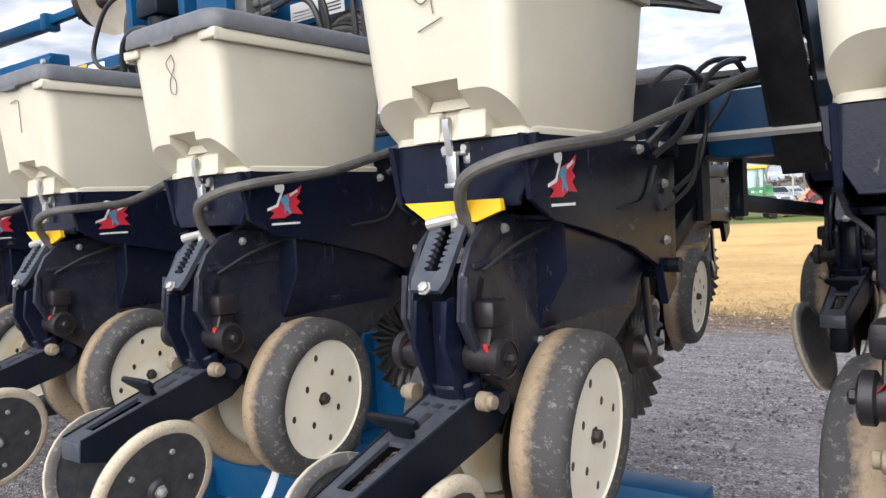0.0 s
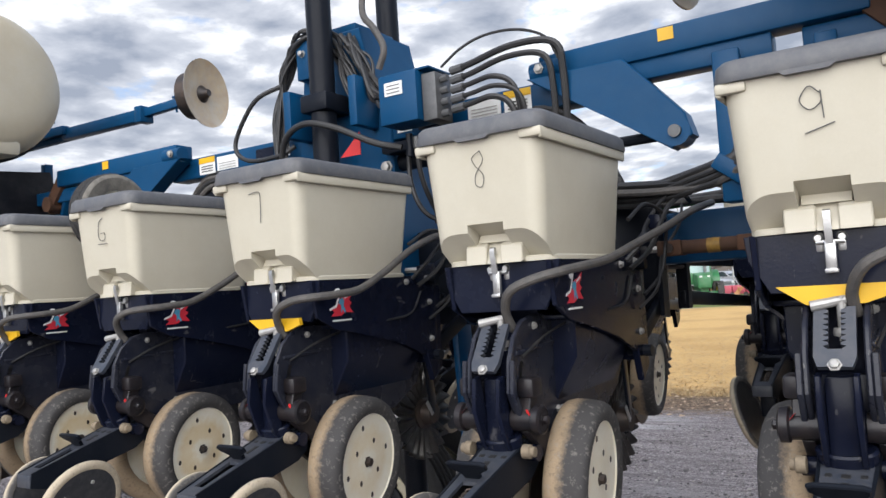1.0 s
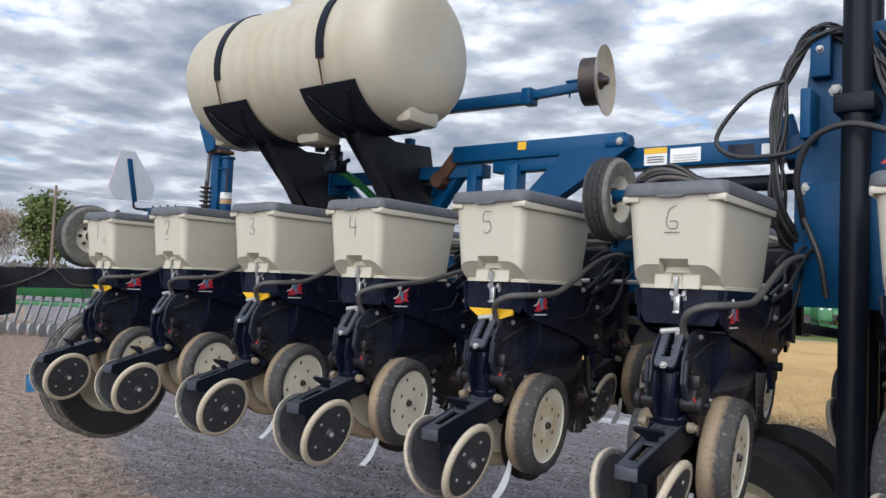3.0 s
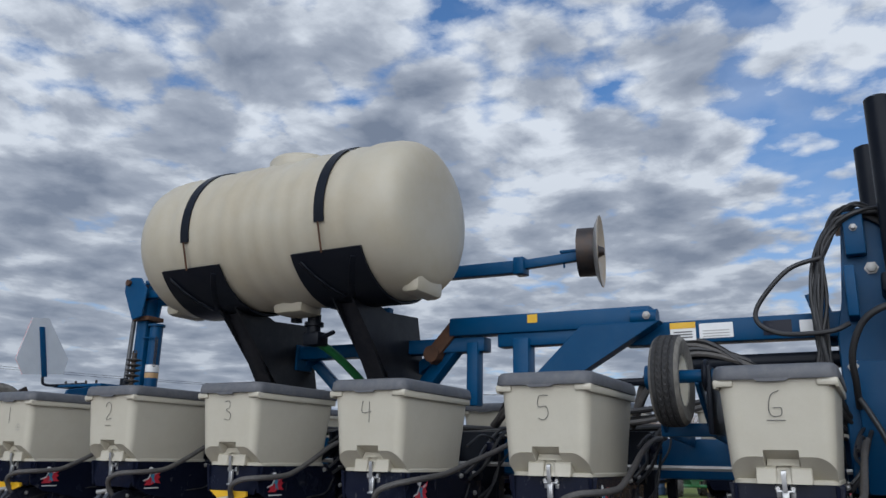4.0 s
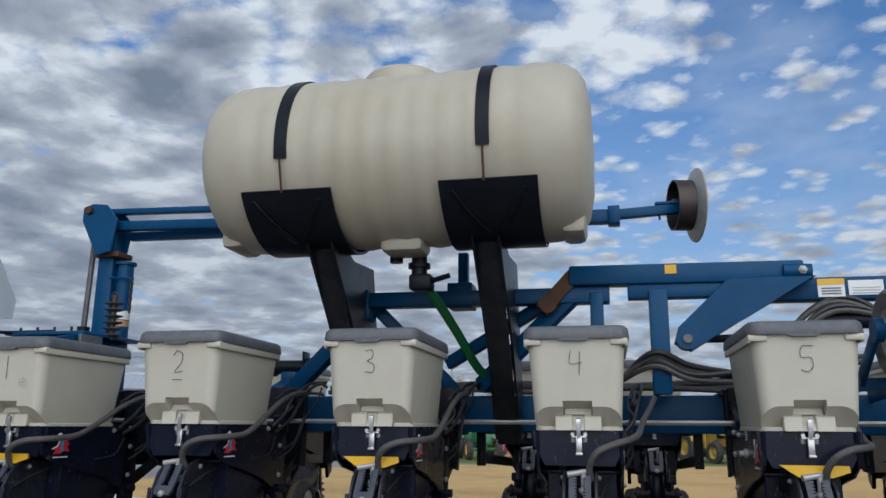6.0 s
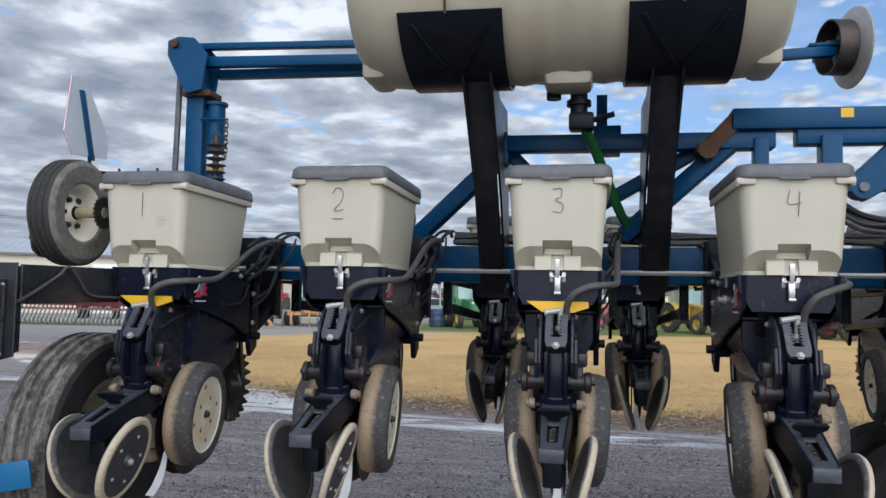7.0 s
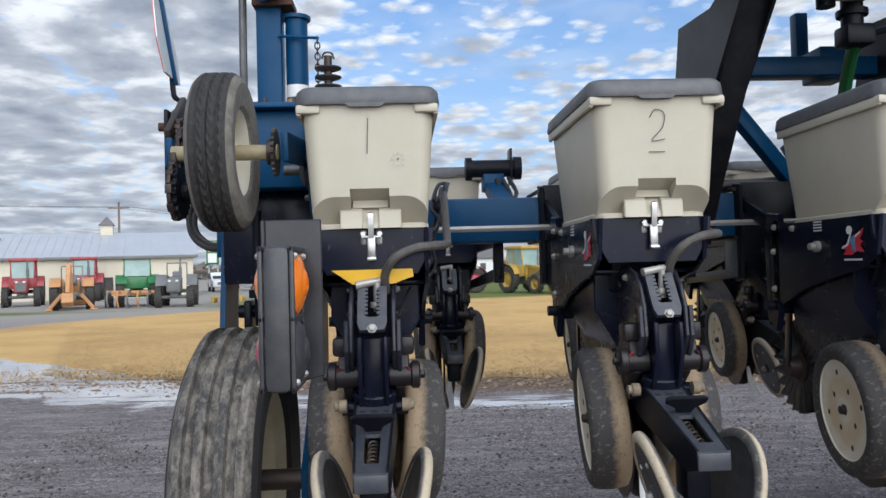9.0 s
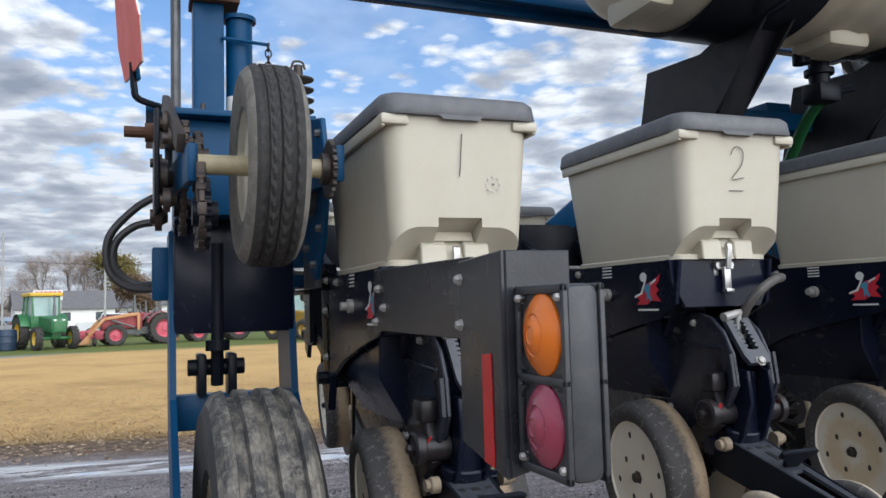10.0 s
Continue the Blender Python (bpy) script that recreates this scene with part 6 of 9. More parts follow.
    beam(bm, F(-0.47, 1.11, 3.045), F(1.55, 1.11, 3.0), 0.045, 0.035)
    part("upper_bar", bm, M_BLUE, ma)
    bm = B()
    beam(bm, F(-0.42, 1.07, 2.945), F(1.75, 1.08, 2.90), 0.05, 0.055)
    beam(bm, F(-0.36, 1.17, 2.905), F(1.75, 1.12, 2.87), 0.05, 0.05)
    part("lower_bar", bm, M_BLUE, ma)
    bm = B()
    beam(bm, F(1.70, 1.11, 2.88), F(2.46, 1.13, 2.875), 0.065, 0.07)
    box(bm, *sorted((F(2.42, 0, 0)[0], F(2.48, 0, 0)[0])), 1.085, 1.175, 2.83, 2.925, 0.006)
    part("telescopic_arm", bm, M_BLUE, ma)
    bm = B()
    beam(bm, F(2.46, 1.13, 2.885), F(2.78, 1.20, 2.92), 0.045, 0.05)
    box(bm, *sorted((F(2.66, 0, 0)[0], F(2.80, 0, 0)[0])), 1.165, 1.235, 2.94, 2.955, 0.003)
    for bx in (2.68, 2.78):
        rod(bm, F(bx, 1.18, 2.90), F(bx, 1.18, 2.86), 0.006, 6)
    part("arm_end", bm, M_BLUE, ma)
    sgn = 1 if side < 0 else -1
    m = Matrix.Translation(F(2.84, 1.235, 2.945)) @ Matrix.Rotation(sgn * radians(11), 4, "Z") @ AX["x"] @ (Matrix.Identity(4) if side < 0 else Matrix.Rotation(math.pi, 4, "X"))
    bm = B()
    lathe(bm, [(0, -0.01), (0.08, -0.008), (0.15, 0.008), (0.192, 0.028), (0.194, 0.031), (0.15, 0.013), (0.08, -0.002), (0, -0.004)], m, 40)
    part("blade", bm, M_DISC, ma, "dished steel disc, tan and rusty")
    bm = B()
    lathe(bm, [(0.03, -0.013), (0.08, -0.011), (0.15, 0.005), (0.192, 0.025), (0.192, 0.0265), (0.15, 0.0068), (0.08, -0.0092), (0.03, -0.0112)], m, 40, True)
    part("blade_back", bm, M_CAST, ma, "bare grey steel back")
    bm = B()
    lathe(bm, [(0.125, -0.09), (0.132, -0.09), (0.132, 0.0), (0.125, 0.0)], m, 32, True)
    part("depth_band", bm, M_WORN, ma)
    bm = B()
    lathe(bm, [(0, -0.09), (0.035, -0.09), (0.04, -0.02), (0.05, 0.0), (0.03, 0.02), (0.02, 0.045), (0, 0.045)], m, 16)
    part("hub", bm, M_WORN, ma)
    ma.location = (-side * 0.008, -0.03, -0.058)


# ---- wheels ----
def road_tyre(R, r, w, grooves, depth=0.018):
    prof = [(r, w * 0.40), (r + 0.01, w * 0.46), (R * 0.72 + r * 0.28, w * 0.52), (R * 0.93, w * 0.47), (R * 0.985, w * 0.40)]
    n = grooves
    if not n:
        prof[-1] = (R * 0.965, w * 0.40)
        prof += [(R * 0.988, w * 0.34)] + [(R, w * (0.28 - 0.56 * k / 24)) for k in range(25)] + [(R * 0.988, -w * 0.34)]
    for k in range(n):
        c = w * 0.36 - w * 0.72 * (k + 0.5) / n
        hw = w * 0.048
        prof += [(R, c + hw + 0.005), (R - depth, c + hw), (R - depth, c - hw), (R, c - hw - 0.004)]
    prof += [(R * (0.985 if n else 0.965), -w * 0.40), (R * 0.93, -w * 0.47), (R * 0.72 + r * 0.28, -w * 0.52), (r + 0.01, -w * 0.46), (r, -w * 0.40)]
    return prof


def dished_rim(r, w):
    return [(0, 0.01), (r * 0.30, 0.012), (r * 0.38, 0.0), (r * 0.66, -w * 0.12), (r * 0.80, -w * 0.05), (r * 0.86, w * 0.25), (r * 0.97, w * 0.36), (r * 1.03, w * 0.42), (r * 1.03, w * 0.36), (r * 0.93, w * 0.20), (r * 0.90, -w * 0.3), (r * 1.02, -w * 0.42), (r * 0.8, -w * 0.2), (0, -w * 0.2)]


def make_wheel(name, label, cat, m, R, r, w, grooves, tyre_mat, rim_mat, parent=None, side_mat=None, hub_r=0.24):
    top = parent is None
    o = thing(name, label, cat) if top else None
    par = o or parent
    bm = lathe(B(), road_tyre(R, r, w, grooves), Matrix.Identity(4), 56 if grooves else 168, True)
    if not grooves:
        # fine zigzag tread, cut into the crown
        for v in bm.verts:
            rr = math.hypot(v.co.x, v.co.y)
            if rr > R * 0.995:
                k = math.atan2(v.co.y, v.co.x) / (2 * math.pi) * 42 + 2.2 * abs((v.co.z / w * 4.5) % 1.0 - 0.5)
                rib = abs((v.co.z / w * 4.5) % 1.0 - 0.5) > 0.40
                if k % 1.0 < 0.3 or rib:
                    cut = 0.006 if rib else 0.0035
                    v.co.x, v.co.y = v.co.x * (rr - cut) / rr, v.co.y * (rr - cut) / rr
    for f in bm.faces:
        c = f.calc_center_median()
        f.material_index = 1 if math.hypot(c.x, c.y) < R * (0.945 if grooves else 0.958) else 0
    bm.transform(m)
    t = part("tyre", bm, tyre_mat, par, "", 28)
    t.data.materials.append(side_mat or (M_RUBBERD if grooves else M_SIDEW))
    q = part("rim", lathe(B(), dished_rim(r, w), m, 40), rim_mat, par)
    part("hub", lathe(B(), [(0, 0.02), (r * hub_r * 0.85, 0.02), (r * hub_r, 0.012), (r * (hub_r + 0.02), 0.0), (0, 0.0)], m, 20), M_BLACKM, par)
    for k in range(6):
        a = 2 * math.pi * k / 6
        bm = B()
        bolt(bm, m @ Matrix.Translation((r * 0.5 * math.cos(a), r * 0.5 * math.sin(a), -w * 0.03)), 0.010, 0.012)
        part("wheel_nut", bm, M_WORN, par)
    return o


X_OUT = AX["x"]
M_SCRAPER = mat("bright_blue_paint", (0.008, 0.12, 0.27), (0.010, 0.09, 0.21), rough=0.4, scale=8)
M_LTREAD = tread_material("lift_tread", (0.26, 0.235, 0.195), (0.040, 0.040, 0.041), 0.5, 6.0, 22.0, 4.0, 0.6, (1.5, 0.6, 0.6))
# lift wheel at the end of the bar, hanging clear of the ground
lw = thing("gauge_wheel_assembly", "ribbed dusty lift tyre on cream rim in blue fork", "wheel")
make_wheel("", "", "", Matrix.Translation((-0.395, 0.175, 1.03)) @ X_OUT, 0.45, 0.262, 0.215, 3, M_LTREAD, M_DISHED, lw, M_CARTYRE, 0.3)
bm = B()
prism(bm, [(0.70, 1.90), (0.90, 1.90), (0.84, 1.30), (0.36, 0.98), (0.14, 0.95), (0.14, 1.06), (0.62, 1.42)], "x", -0.562, -0.544, 0.003)
prism(bm, [(0.70, 1.90), (0.90, 1.90), (0.84, 1.30), (0.36, 0.98), (0.14, 0.95), (0.14, 1.06), (0.62, 1.42)], "x", -0.225, -0.205, 0.003)
part("fork_arm", bm, M_BLUE, lw)
bm = B()
box(bm, -0.545, -0.215, 0.70, 0.78, 1.32, 1.42, 0.006)
part("fork_bar", bm, M_BLUE, lw)
bm = B()
rod(bm, (-0.565, 0.175, 1.03), (-0.21, 0.175, 1.03), 0.03, 14)
part("axle", bm, M_WORN, lw)
bm = B()
rod(bm, (-0.43, 0.655, 1.56), (-0.43, 0.655, 1.86), 0.018, 14)
rod(bm, (-0.43, 0.655, 1.62), (-0.43, 0.68, 1.45), 0.018, 10)
lathe(bm, [(0, 0), (0.034, 0), (0.034, 0.03), (0, 0.03)], Matrix.Translation((-0.43, 0.655, 1.55)), 14)
for s in (-1, 1):
    box(bm, *sorted((-0.43 + s * 0.03, -0.43 + s * 0.055)), 0.66, 0.76, 1.42, 1.54, 0.006)
rod(bm, (-0.51, 0.71, 1.50), (-0.35, 0.71, 1.50), 0.024, 12)
part("ram", bm, M_BLACKM, lw, "black hydraulic ram")
bm = B()
box(bm, -0.53, -0.295, -0.315, -0.305, 0.955, 1.055, 0.002, Matrix.Translation((-0.375, -0.31, 0.982)) @ Matrix.Rotation(radians(-11), 4, "Y") @ Matrix.Translation((0.375, 0.31, -1.0)))
beam(bm, (-0.527, -0.312, 0.982), (-0.575, -0.10, 0.995), 0.010, 0.09, 0.002)
beam(bm, (-0.575, -0.10, 0.995), (-0.60, 0.20, 1.0), 0.010, 0.05, 0.002)
part("scraper", bm, M_SCRAPER, lw, "bright blue scraper bar")
lw.location = (-0.005, 0.07, 0)
# end housing
eh = thing("end_housing", "blue and black end housing with hoses", "housing")
bm = B()
box(bm, -0.555, -0.215, 0.72, 1.06, 1.60, 1.93, 0.006)
part("black_box", bm, M_BLACK, eh)
bm = B()
box(bm, -0.55, -0.245, 0.62, 1.06, 1.93, 2.20, 0.008)
part("blue_box", bm, M_BLUE, eh)
bm = B()
box(bm, -0.63, -0.17, 0.57, 1.07, 2.20, 2.218, 0.003)
part("top_plate", bm, M_BLUE, eh)
for px in (-0.58, -0.48, -0.38, -0.28):
    bm = B()
    rod(bm, (px, 0.62, 2.21), (px, 0.62, 2.245), 0.007, 6)
    part("stud", bm, M_WORN, eh)
bm = B()
box(bm, -0.612, -0.60, 0.24, 0.66, 1.90, 2.13, 0.004)
part("gear_plate", bm, M_BLACKM, eh)
bm = B()
beam(bm, (-0.585, 0.36, 2.17), (-0.56, 0.10, 2.02), 0.018, 0.045, 0.004)
part("chain_link_arm", bm, M_WORN, eh)
bm = B()
rod(bm, (-0.68, 0.42, 2.11), (-0.60, 0.42, 2.11), 0.014, 10)
rod(bm, (-0.632, 0.42, 2.11), (-0.60, 0.42, 2.11), 0.024, 12)
part("stub_shaft", bm, M_RUST, eh)
for gx, gy, gz, gr in ((-0.585, 0.28, 2.10, 0.034), (-0.575, 0.20, 2.05, 0.026), (-0.59, 0.33, 1.98, 0.042), (-0.585, 0.26, 1.92, 0.028), (-0.60, 0.42, 1.90, 0.036), (-0.60, 0.40, 2.03, 0.022)):
    bm = B()
    lathe(bm, [(0, -0.02), (gr * 0.5, -0.02), (gr * 0.5, -0.008), (gr, -0.008), (gr, 0.008), (gr * 0.6, 0.008), (gr * 0.4, 0.022), (0, 0.022)], Matrix.Translation((gx, gy, gz)) @ X_OUT, 14)
    part("gear", bm, M_WORN, eh)
bm = B()
box(bm, -0.612, -0.557, 0.86, 0.98, 1.70, 1.86, 0.006)
part("valve_block", bm, M_BLUE, eh)
for k in range(2):
    bm = B()
    d = 0.018 * k
    tube(bm, [(-0.58, 0.97, 2.04 - 0.09 * k), (-0.66, 0.98, 1.99 - 0.055 * k), (-0.735 + d, 0.98, 1.90 - 0.02 * k), (-0.735 + d, 0.98, 1.80 + 0.004 * k), (-0.68 + d, 0.97, 1.745 + 0.008 * k), (-0.60, 0.94, 1.735 + 0.014 * k)], 0.0125, 10)
    part("hose", bm, M_HOSEB, eh)
bm = B()
box(bm, -0.185, -0.165, 0.55, 0.72, 1.72, 2.20, 0.004)
for z in (1.80, 1.9, 2.0, 2.1):
    bolt(bm, Matrix.Translation((-0.165, 0.60, z)) @ X_OUT, 0.014, 0.014)
part("bolt_plate", bm, M_GREYV, eh, "scraped grey steel plate")
bm = B()
prism(bm, [(0.36, 2.16), (0.56, 2.20), (0.60, 2.02), (0.58, 1.80), (0.46, 1.74), (0.36, 1.84), (0.30, 2.0)], "x", -0.205, -0.19, 0.003)
part("gear_case", bm, M_BLUE, eh, "blue gear case flange")
for gy, gz in ((0.37, 2.12), (0.53, 2.16), (0.56, 2.0), (0.54, 1.83), (0.45, 1.78), (0.37, 1.87), (0.335, 1.99)):
    part("bolt", bolt(B(), Matrix.Translation((-0.205, gy, gz)) @ Matrix.Rotation(math.pi, 4, "Z") @ X_OUT, 0.010, 0.012), M_GREYV, eh)
bm = B()
lathe(bm, [(0, 0), (0.055, 0), (0.06, 0.02), (0.04, 0.035), (0.018, 0.04), (0.018, 0.09), (0, 0.09)], Matrix.Translation((-0.205, 0.46, 1.97)) @ Matrix.Rotation(math.pi, 4, "Z") @ X_OUT, 20)
part("bearing", bm, M_GREYV, eh, "grey bearing housing with shaft end")
# disc spring stack
M_SPRING = mat("dusty_spring_steel", (0.10, 0.095, 0.088), (0.16, 0.13, 0.10), rough=0.6, metal=0.3, scale=40, amount=0.7)
sp = thing("spring_stack", "rusty stacked spring on a threaded rod", "spring")
bm = B()
rod(bm, (-0.245, 0.93, 2.20), (-0.245, 0.93, 2.44), 0.015, 12)
part("rod", bm, M_WORN, sp)
for k in range(6):
    bm = B()
    lathe(bm, [(0.020, -0.010), (0.048, 0.0), (0.050, 0.004), (0.020, 0.010)], Matrix.Translation((-0.245, 0.93, 2.222 + 0.034 * k)), 24, True)
    part("coil", bm, M_SPRING, sp)
bm = B()
tube(bm, [(-0.267, 0.93, 2.43), (-0.258, 0.93, 2.452), (-0.232, 0.93, 2.452), (-0.223, 0.93, 2.43)], 0.004, 6)
part("clip", bm, M_WORN, sp)
sp.location = (0.068, -0.125, -0.004)
# contact drive wheel
M_DULLCREAM = mat("dull_cream_paint", (0.40, 0.35, 0.22), (0.30, 0.24, 0.13), rough=0.5, scale=18, amount=0.7, dust=(0.20, 0.15, 0.09), dust_amt=0.3)
cw = thing("contact_wheel", "small dusty drive tyre on cream rim", "wheel", "drive wheels")
make_wheel("", "", "", Matrix.Translation((-0.420, 0.045, 1.985)) @ X_OUT, 0.213, 0.115, 0.115, 0, M_CTREAD, M_RIM, cw)
bm = B()
rod(bm, (-0.56, 0.045, 1.985), (-0.278, 0.045, 1.985), 0.021, 14)
part("axle_tube", bm, M_DULLCREAM, cw, "dull cream painted axle tube")
bm = prism(B(), [((0.066 if k % 4 in (1, 2) else 0.059) * math.cos(2 * math.pi * k / 88), (0.066 if k % 4 in (1, 2) else 0.059) * math.sin(2 * math.pi * k / 88)) for k in range(88)], "z", -0.004, 0.004)
bm.transform(Matrix.Translation((-0.285, 0.045, 1.985)) @ X_OUT)
lathe(bm, [(0, 0), (0.035, 0), (0.035, 0.02), (0, 0.02)], Matrix.Translation((-0.305, 0.045, 1.985)) @ X_OUT, 16)
part("sprocket", bm, M_WORN, cw, "dark steel sprocket")
bm = B()
beam(bm, (-0.26, 0.045, 2.0), (-0.24, 0.62, 2.05), 0.02, 0.08, 0.004)
beam(bm, (-0.57, 0.045, 1.99), (-0.60, 0.60, 2.02), 0.02, 0.08, 0.004)
part("swing_arm", bm, M_BLUE, cw)


def sprocket(r, n, th, m):
    pts = []
    for k in range(n * 4):
        a = 2 * math.pi * k / (n * 4)
        rr = r * (1.0 if k % 4 in (1, 2) else 0.90)
        pts.append((rr * math.cos(a), rr * math.sin(a)))
    bm = prism(B(), pts, "z", -th / 2, th / 2)
    lathe(bm, [(0, -th * 1.6), (r * 0.35, -th * 1.6), (r * 0.35, th * 1.6), (0, th * 1.6)], Matrix.Identity(4), 14)
    bm.transform(m)
    return bm


part("chain_sprocket", sprocket(0.075, 18, 0.016, Matrix.Translation((-0.545, 0.06, 1.885)) @ X_OUT), M_BLACKM, cw)
part("chain_sprocket", sprocket(0.05, 12, 0.012, Matrix.Translation((-0.55, 0.14, 2.02)) @ X_OUT), M_WORN, cw)
bm = B()
beam(bm, (-0.555, 0.045, 1.99), (-0.55, 0.06, 1.885), 0.02, 0.05, 0.004, (0, 1, 0))
part("tensioner", bm, M_WORN, cw)
# roller chains over the sprockets, link by link
for (ya, za, ra), (yb, zb, rb), cx in (((0.06, 1.885, 0.074), (0.14, 2.02, 0.050), -0.555), ((0.20, 2.06, 0.046), (0.33, 1.93, 0.062), -0.578)):
    dy, dz2 = yb - ya, zb - za
    base = math.atan2(dz2, dy)
    loop = [(ya + ra * math.cos(base + math.pi / 2 + math.pi * k / 9), za + ra * math.sin(base + math.pi / 2 + math.pi * k / 9)) for k in range(10)]
    loop += [(yb + rb * math.cos(base - math.pi / 2 + math.pi * k / 9), zb + rb * math.sin(base - math.pi / 2 + math.pi * k / 9)) for k in range(10)]
    walkpts = []
    for (y0, z0), (y1, z1) in zip(loop, loop[1:] + loop[:1]):
        n = max(1, round(math.hypot(y1 - y0, z1 - z0) / 0.018))
        walkpts += [(y0 + (y1 - y0) * q / n, z0 + (z1 - z0) * q / n) for q in range(n)]
    bm = B()
    for k, (y0, z0) in enumerate(walkpts):
        y1, z1 = walkpts[(k + 1) % len(walkpts)]
        beam(bm, (cx, y0, z0), (cx, y1, z1), 0.018 if k % 2 else 0.011, 0.012, 0.002)
    part("chain", bm, M_WORN, cw, "dark roller chain")
part("chain_sprocket", sprocket(0.062, 15, 0.012, Matrix.Translation((-0.578, 0.33, 1.93)) @ X_OUT), M_BLACKM, cw)
part("chain_sprocket", sprocket(0.046, 12, 0.012, Matrix.Translation((-0.578, 0.20, 2.06)) @ X_OUT), M_WORN, cw)
cw.location = (0.03, -0.005, -0.02)
# second drive wheel between two hoppers
dw = thing("contact_wheel", "small dark drive tyre standing between two hoppers", "wheel", "drive wheels")
make_wheel("", "", "", Matrix.Translation((3.432, 0.20, 2.092)) @ X_OUT, 0.166, 0.09, 0.10, 0, M_CTREAD, M_RIM, dw)
bm = B()
rod(bm, (3.36, 0.20, 2.105), (3.58, 0.20, 2.105), 0.024, 14)
rod(bm, (3.34, 0.20, 2.105), (3.37, 0.20, 2.105), 0.045, 14)
part("axle_tube", bm, M_BLUE, dw)
bm = B()
lathe(bm, [(0, 0), (0.055, 0), (0.06, 0.008), (0.055, 0.016), (0, 0.016)], Matrix.Translation((3.545, 0.20, 2.105)) @ X_OUT, 24)
lathe(bm, [(0, 0), (0.04, 0), (0.045, 0.008), (0.04, 0.016), (0, 0.016)], Matrix.Translation((3.56, 0.26, 1.98)) @ X_OUT, 20)
box(bm, 3.555, 3.575, 0.16, 0.40, 1.90, 2.14, 0.006)
part("chain_case", bm, M_BLACKM, dw)
bm = B()
for px in (3.35, 3.52):
    beam(bm, (px, 0.20, 2.10), (px, 0.45, 1.93), 0.015, 0.06, 0.003)
    beam(bm, (px, 0.45, 1.93), (px, 0.94, 1.90), 0.015, 0.06, 0.003)
box(bm, 3.33, 3.54, 0.42, 0.48, 1.90, 1.95, 0.004)
part("swing_arm", bm, M_BLUE, dw)

# slow-vehicle emblem, its bare back to the machine
sm = thing("vehicle_emblem", "grey-backed triangular slow vehicle emblem on a bent rod", "sign")
half, hh = 0.205, 0.37
outl = [(-half, 0.10), (-half * 0.78, 0.0), (half * 0.78, 0.0), (half, 0.10), (0.065, hh), (-0.065, hh)]
ME_SM = Matrix.Translation((-0.658, 0.505, 2.284)) @ Matrix.Rotation(radians(7), 4, "Z") @ Matrix.Rotation(radians(-8), 4, "Y") @ Matrix.Rotation(radians(6), 4, "X")
bm = B()
prism(bm, outl, "x", -0.002, 0.002)
bm.transform(ME_SM)
part("plate", bm, M_ALU, sm)
bm = B()
prism(bm, outl, "x", -0.0045, -0.0025)
bm.transform(ME_SM)
part("face", bm, mat("emblem_orange_red", (0.75, 0.09, 0.06), (0.65, 0.06, 0.04), rough=0.5, scale=8), sm, "faded orange red face")
bm = B()
box(bm, 0.002, 0.012, -0.02, 0.02, -0.02, 0.31, 0.002)
bm.transform(ME_SM)
part("bracket", bm, M_BLUE, sm)
bm = B()
tube(bm, [(-0.662, 0.505, 2.31), (-0.658, 0.505, 2.245), (-0.65, 0.512, 2.22), (-0.61, 0.54, 2.212), (-0.55, 0.62, 2.222), (-0.40, 0.64, 2.226)], 0.009, 8)
part("rod", bm, M_BLACKM, sm)

# warning lamp on its arm
# grey dust patches put part of the sky's sheen into the plate's colour
M_PLATE = mat("glossy_black_plate", (0.016, 0.018, 0.023), (0.026, 0.028, 0.033), rough=0.3, scale=6, amount=0.7, dust=(0.10, 0.10, 0.105), dust_amt=0.12, spec=0.5, scuff=0.3)
wl = thing("warning_lamp", "grey double-faced warning lamp with amber and red lenses", "lamp")
M_GREYP = mat("grey_lamp_plastic", (0.034, 0.037, 0.042), (0.052, 0.054, 0.058), rough=0.45, scale=15, dust=(0.14, 0.135, 0.13), dust_amt=0.15)


def lens_mat(name, c):
    m = mat(name, c, tuple(v * 0.75 for v in c), rough=0.22, scale=30, amount=0.3, bump=0.3, fine=400, coat=0.5)
    return m


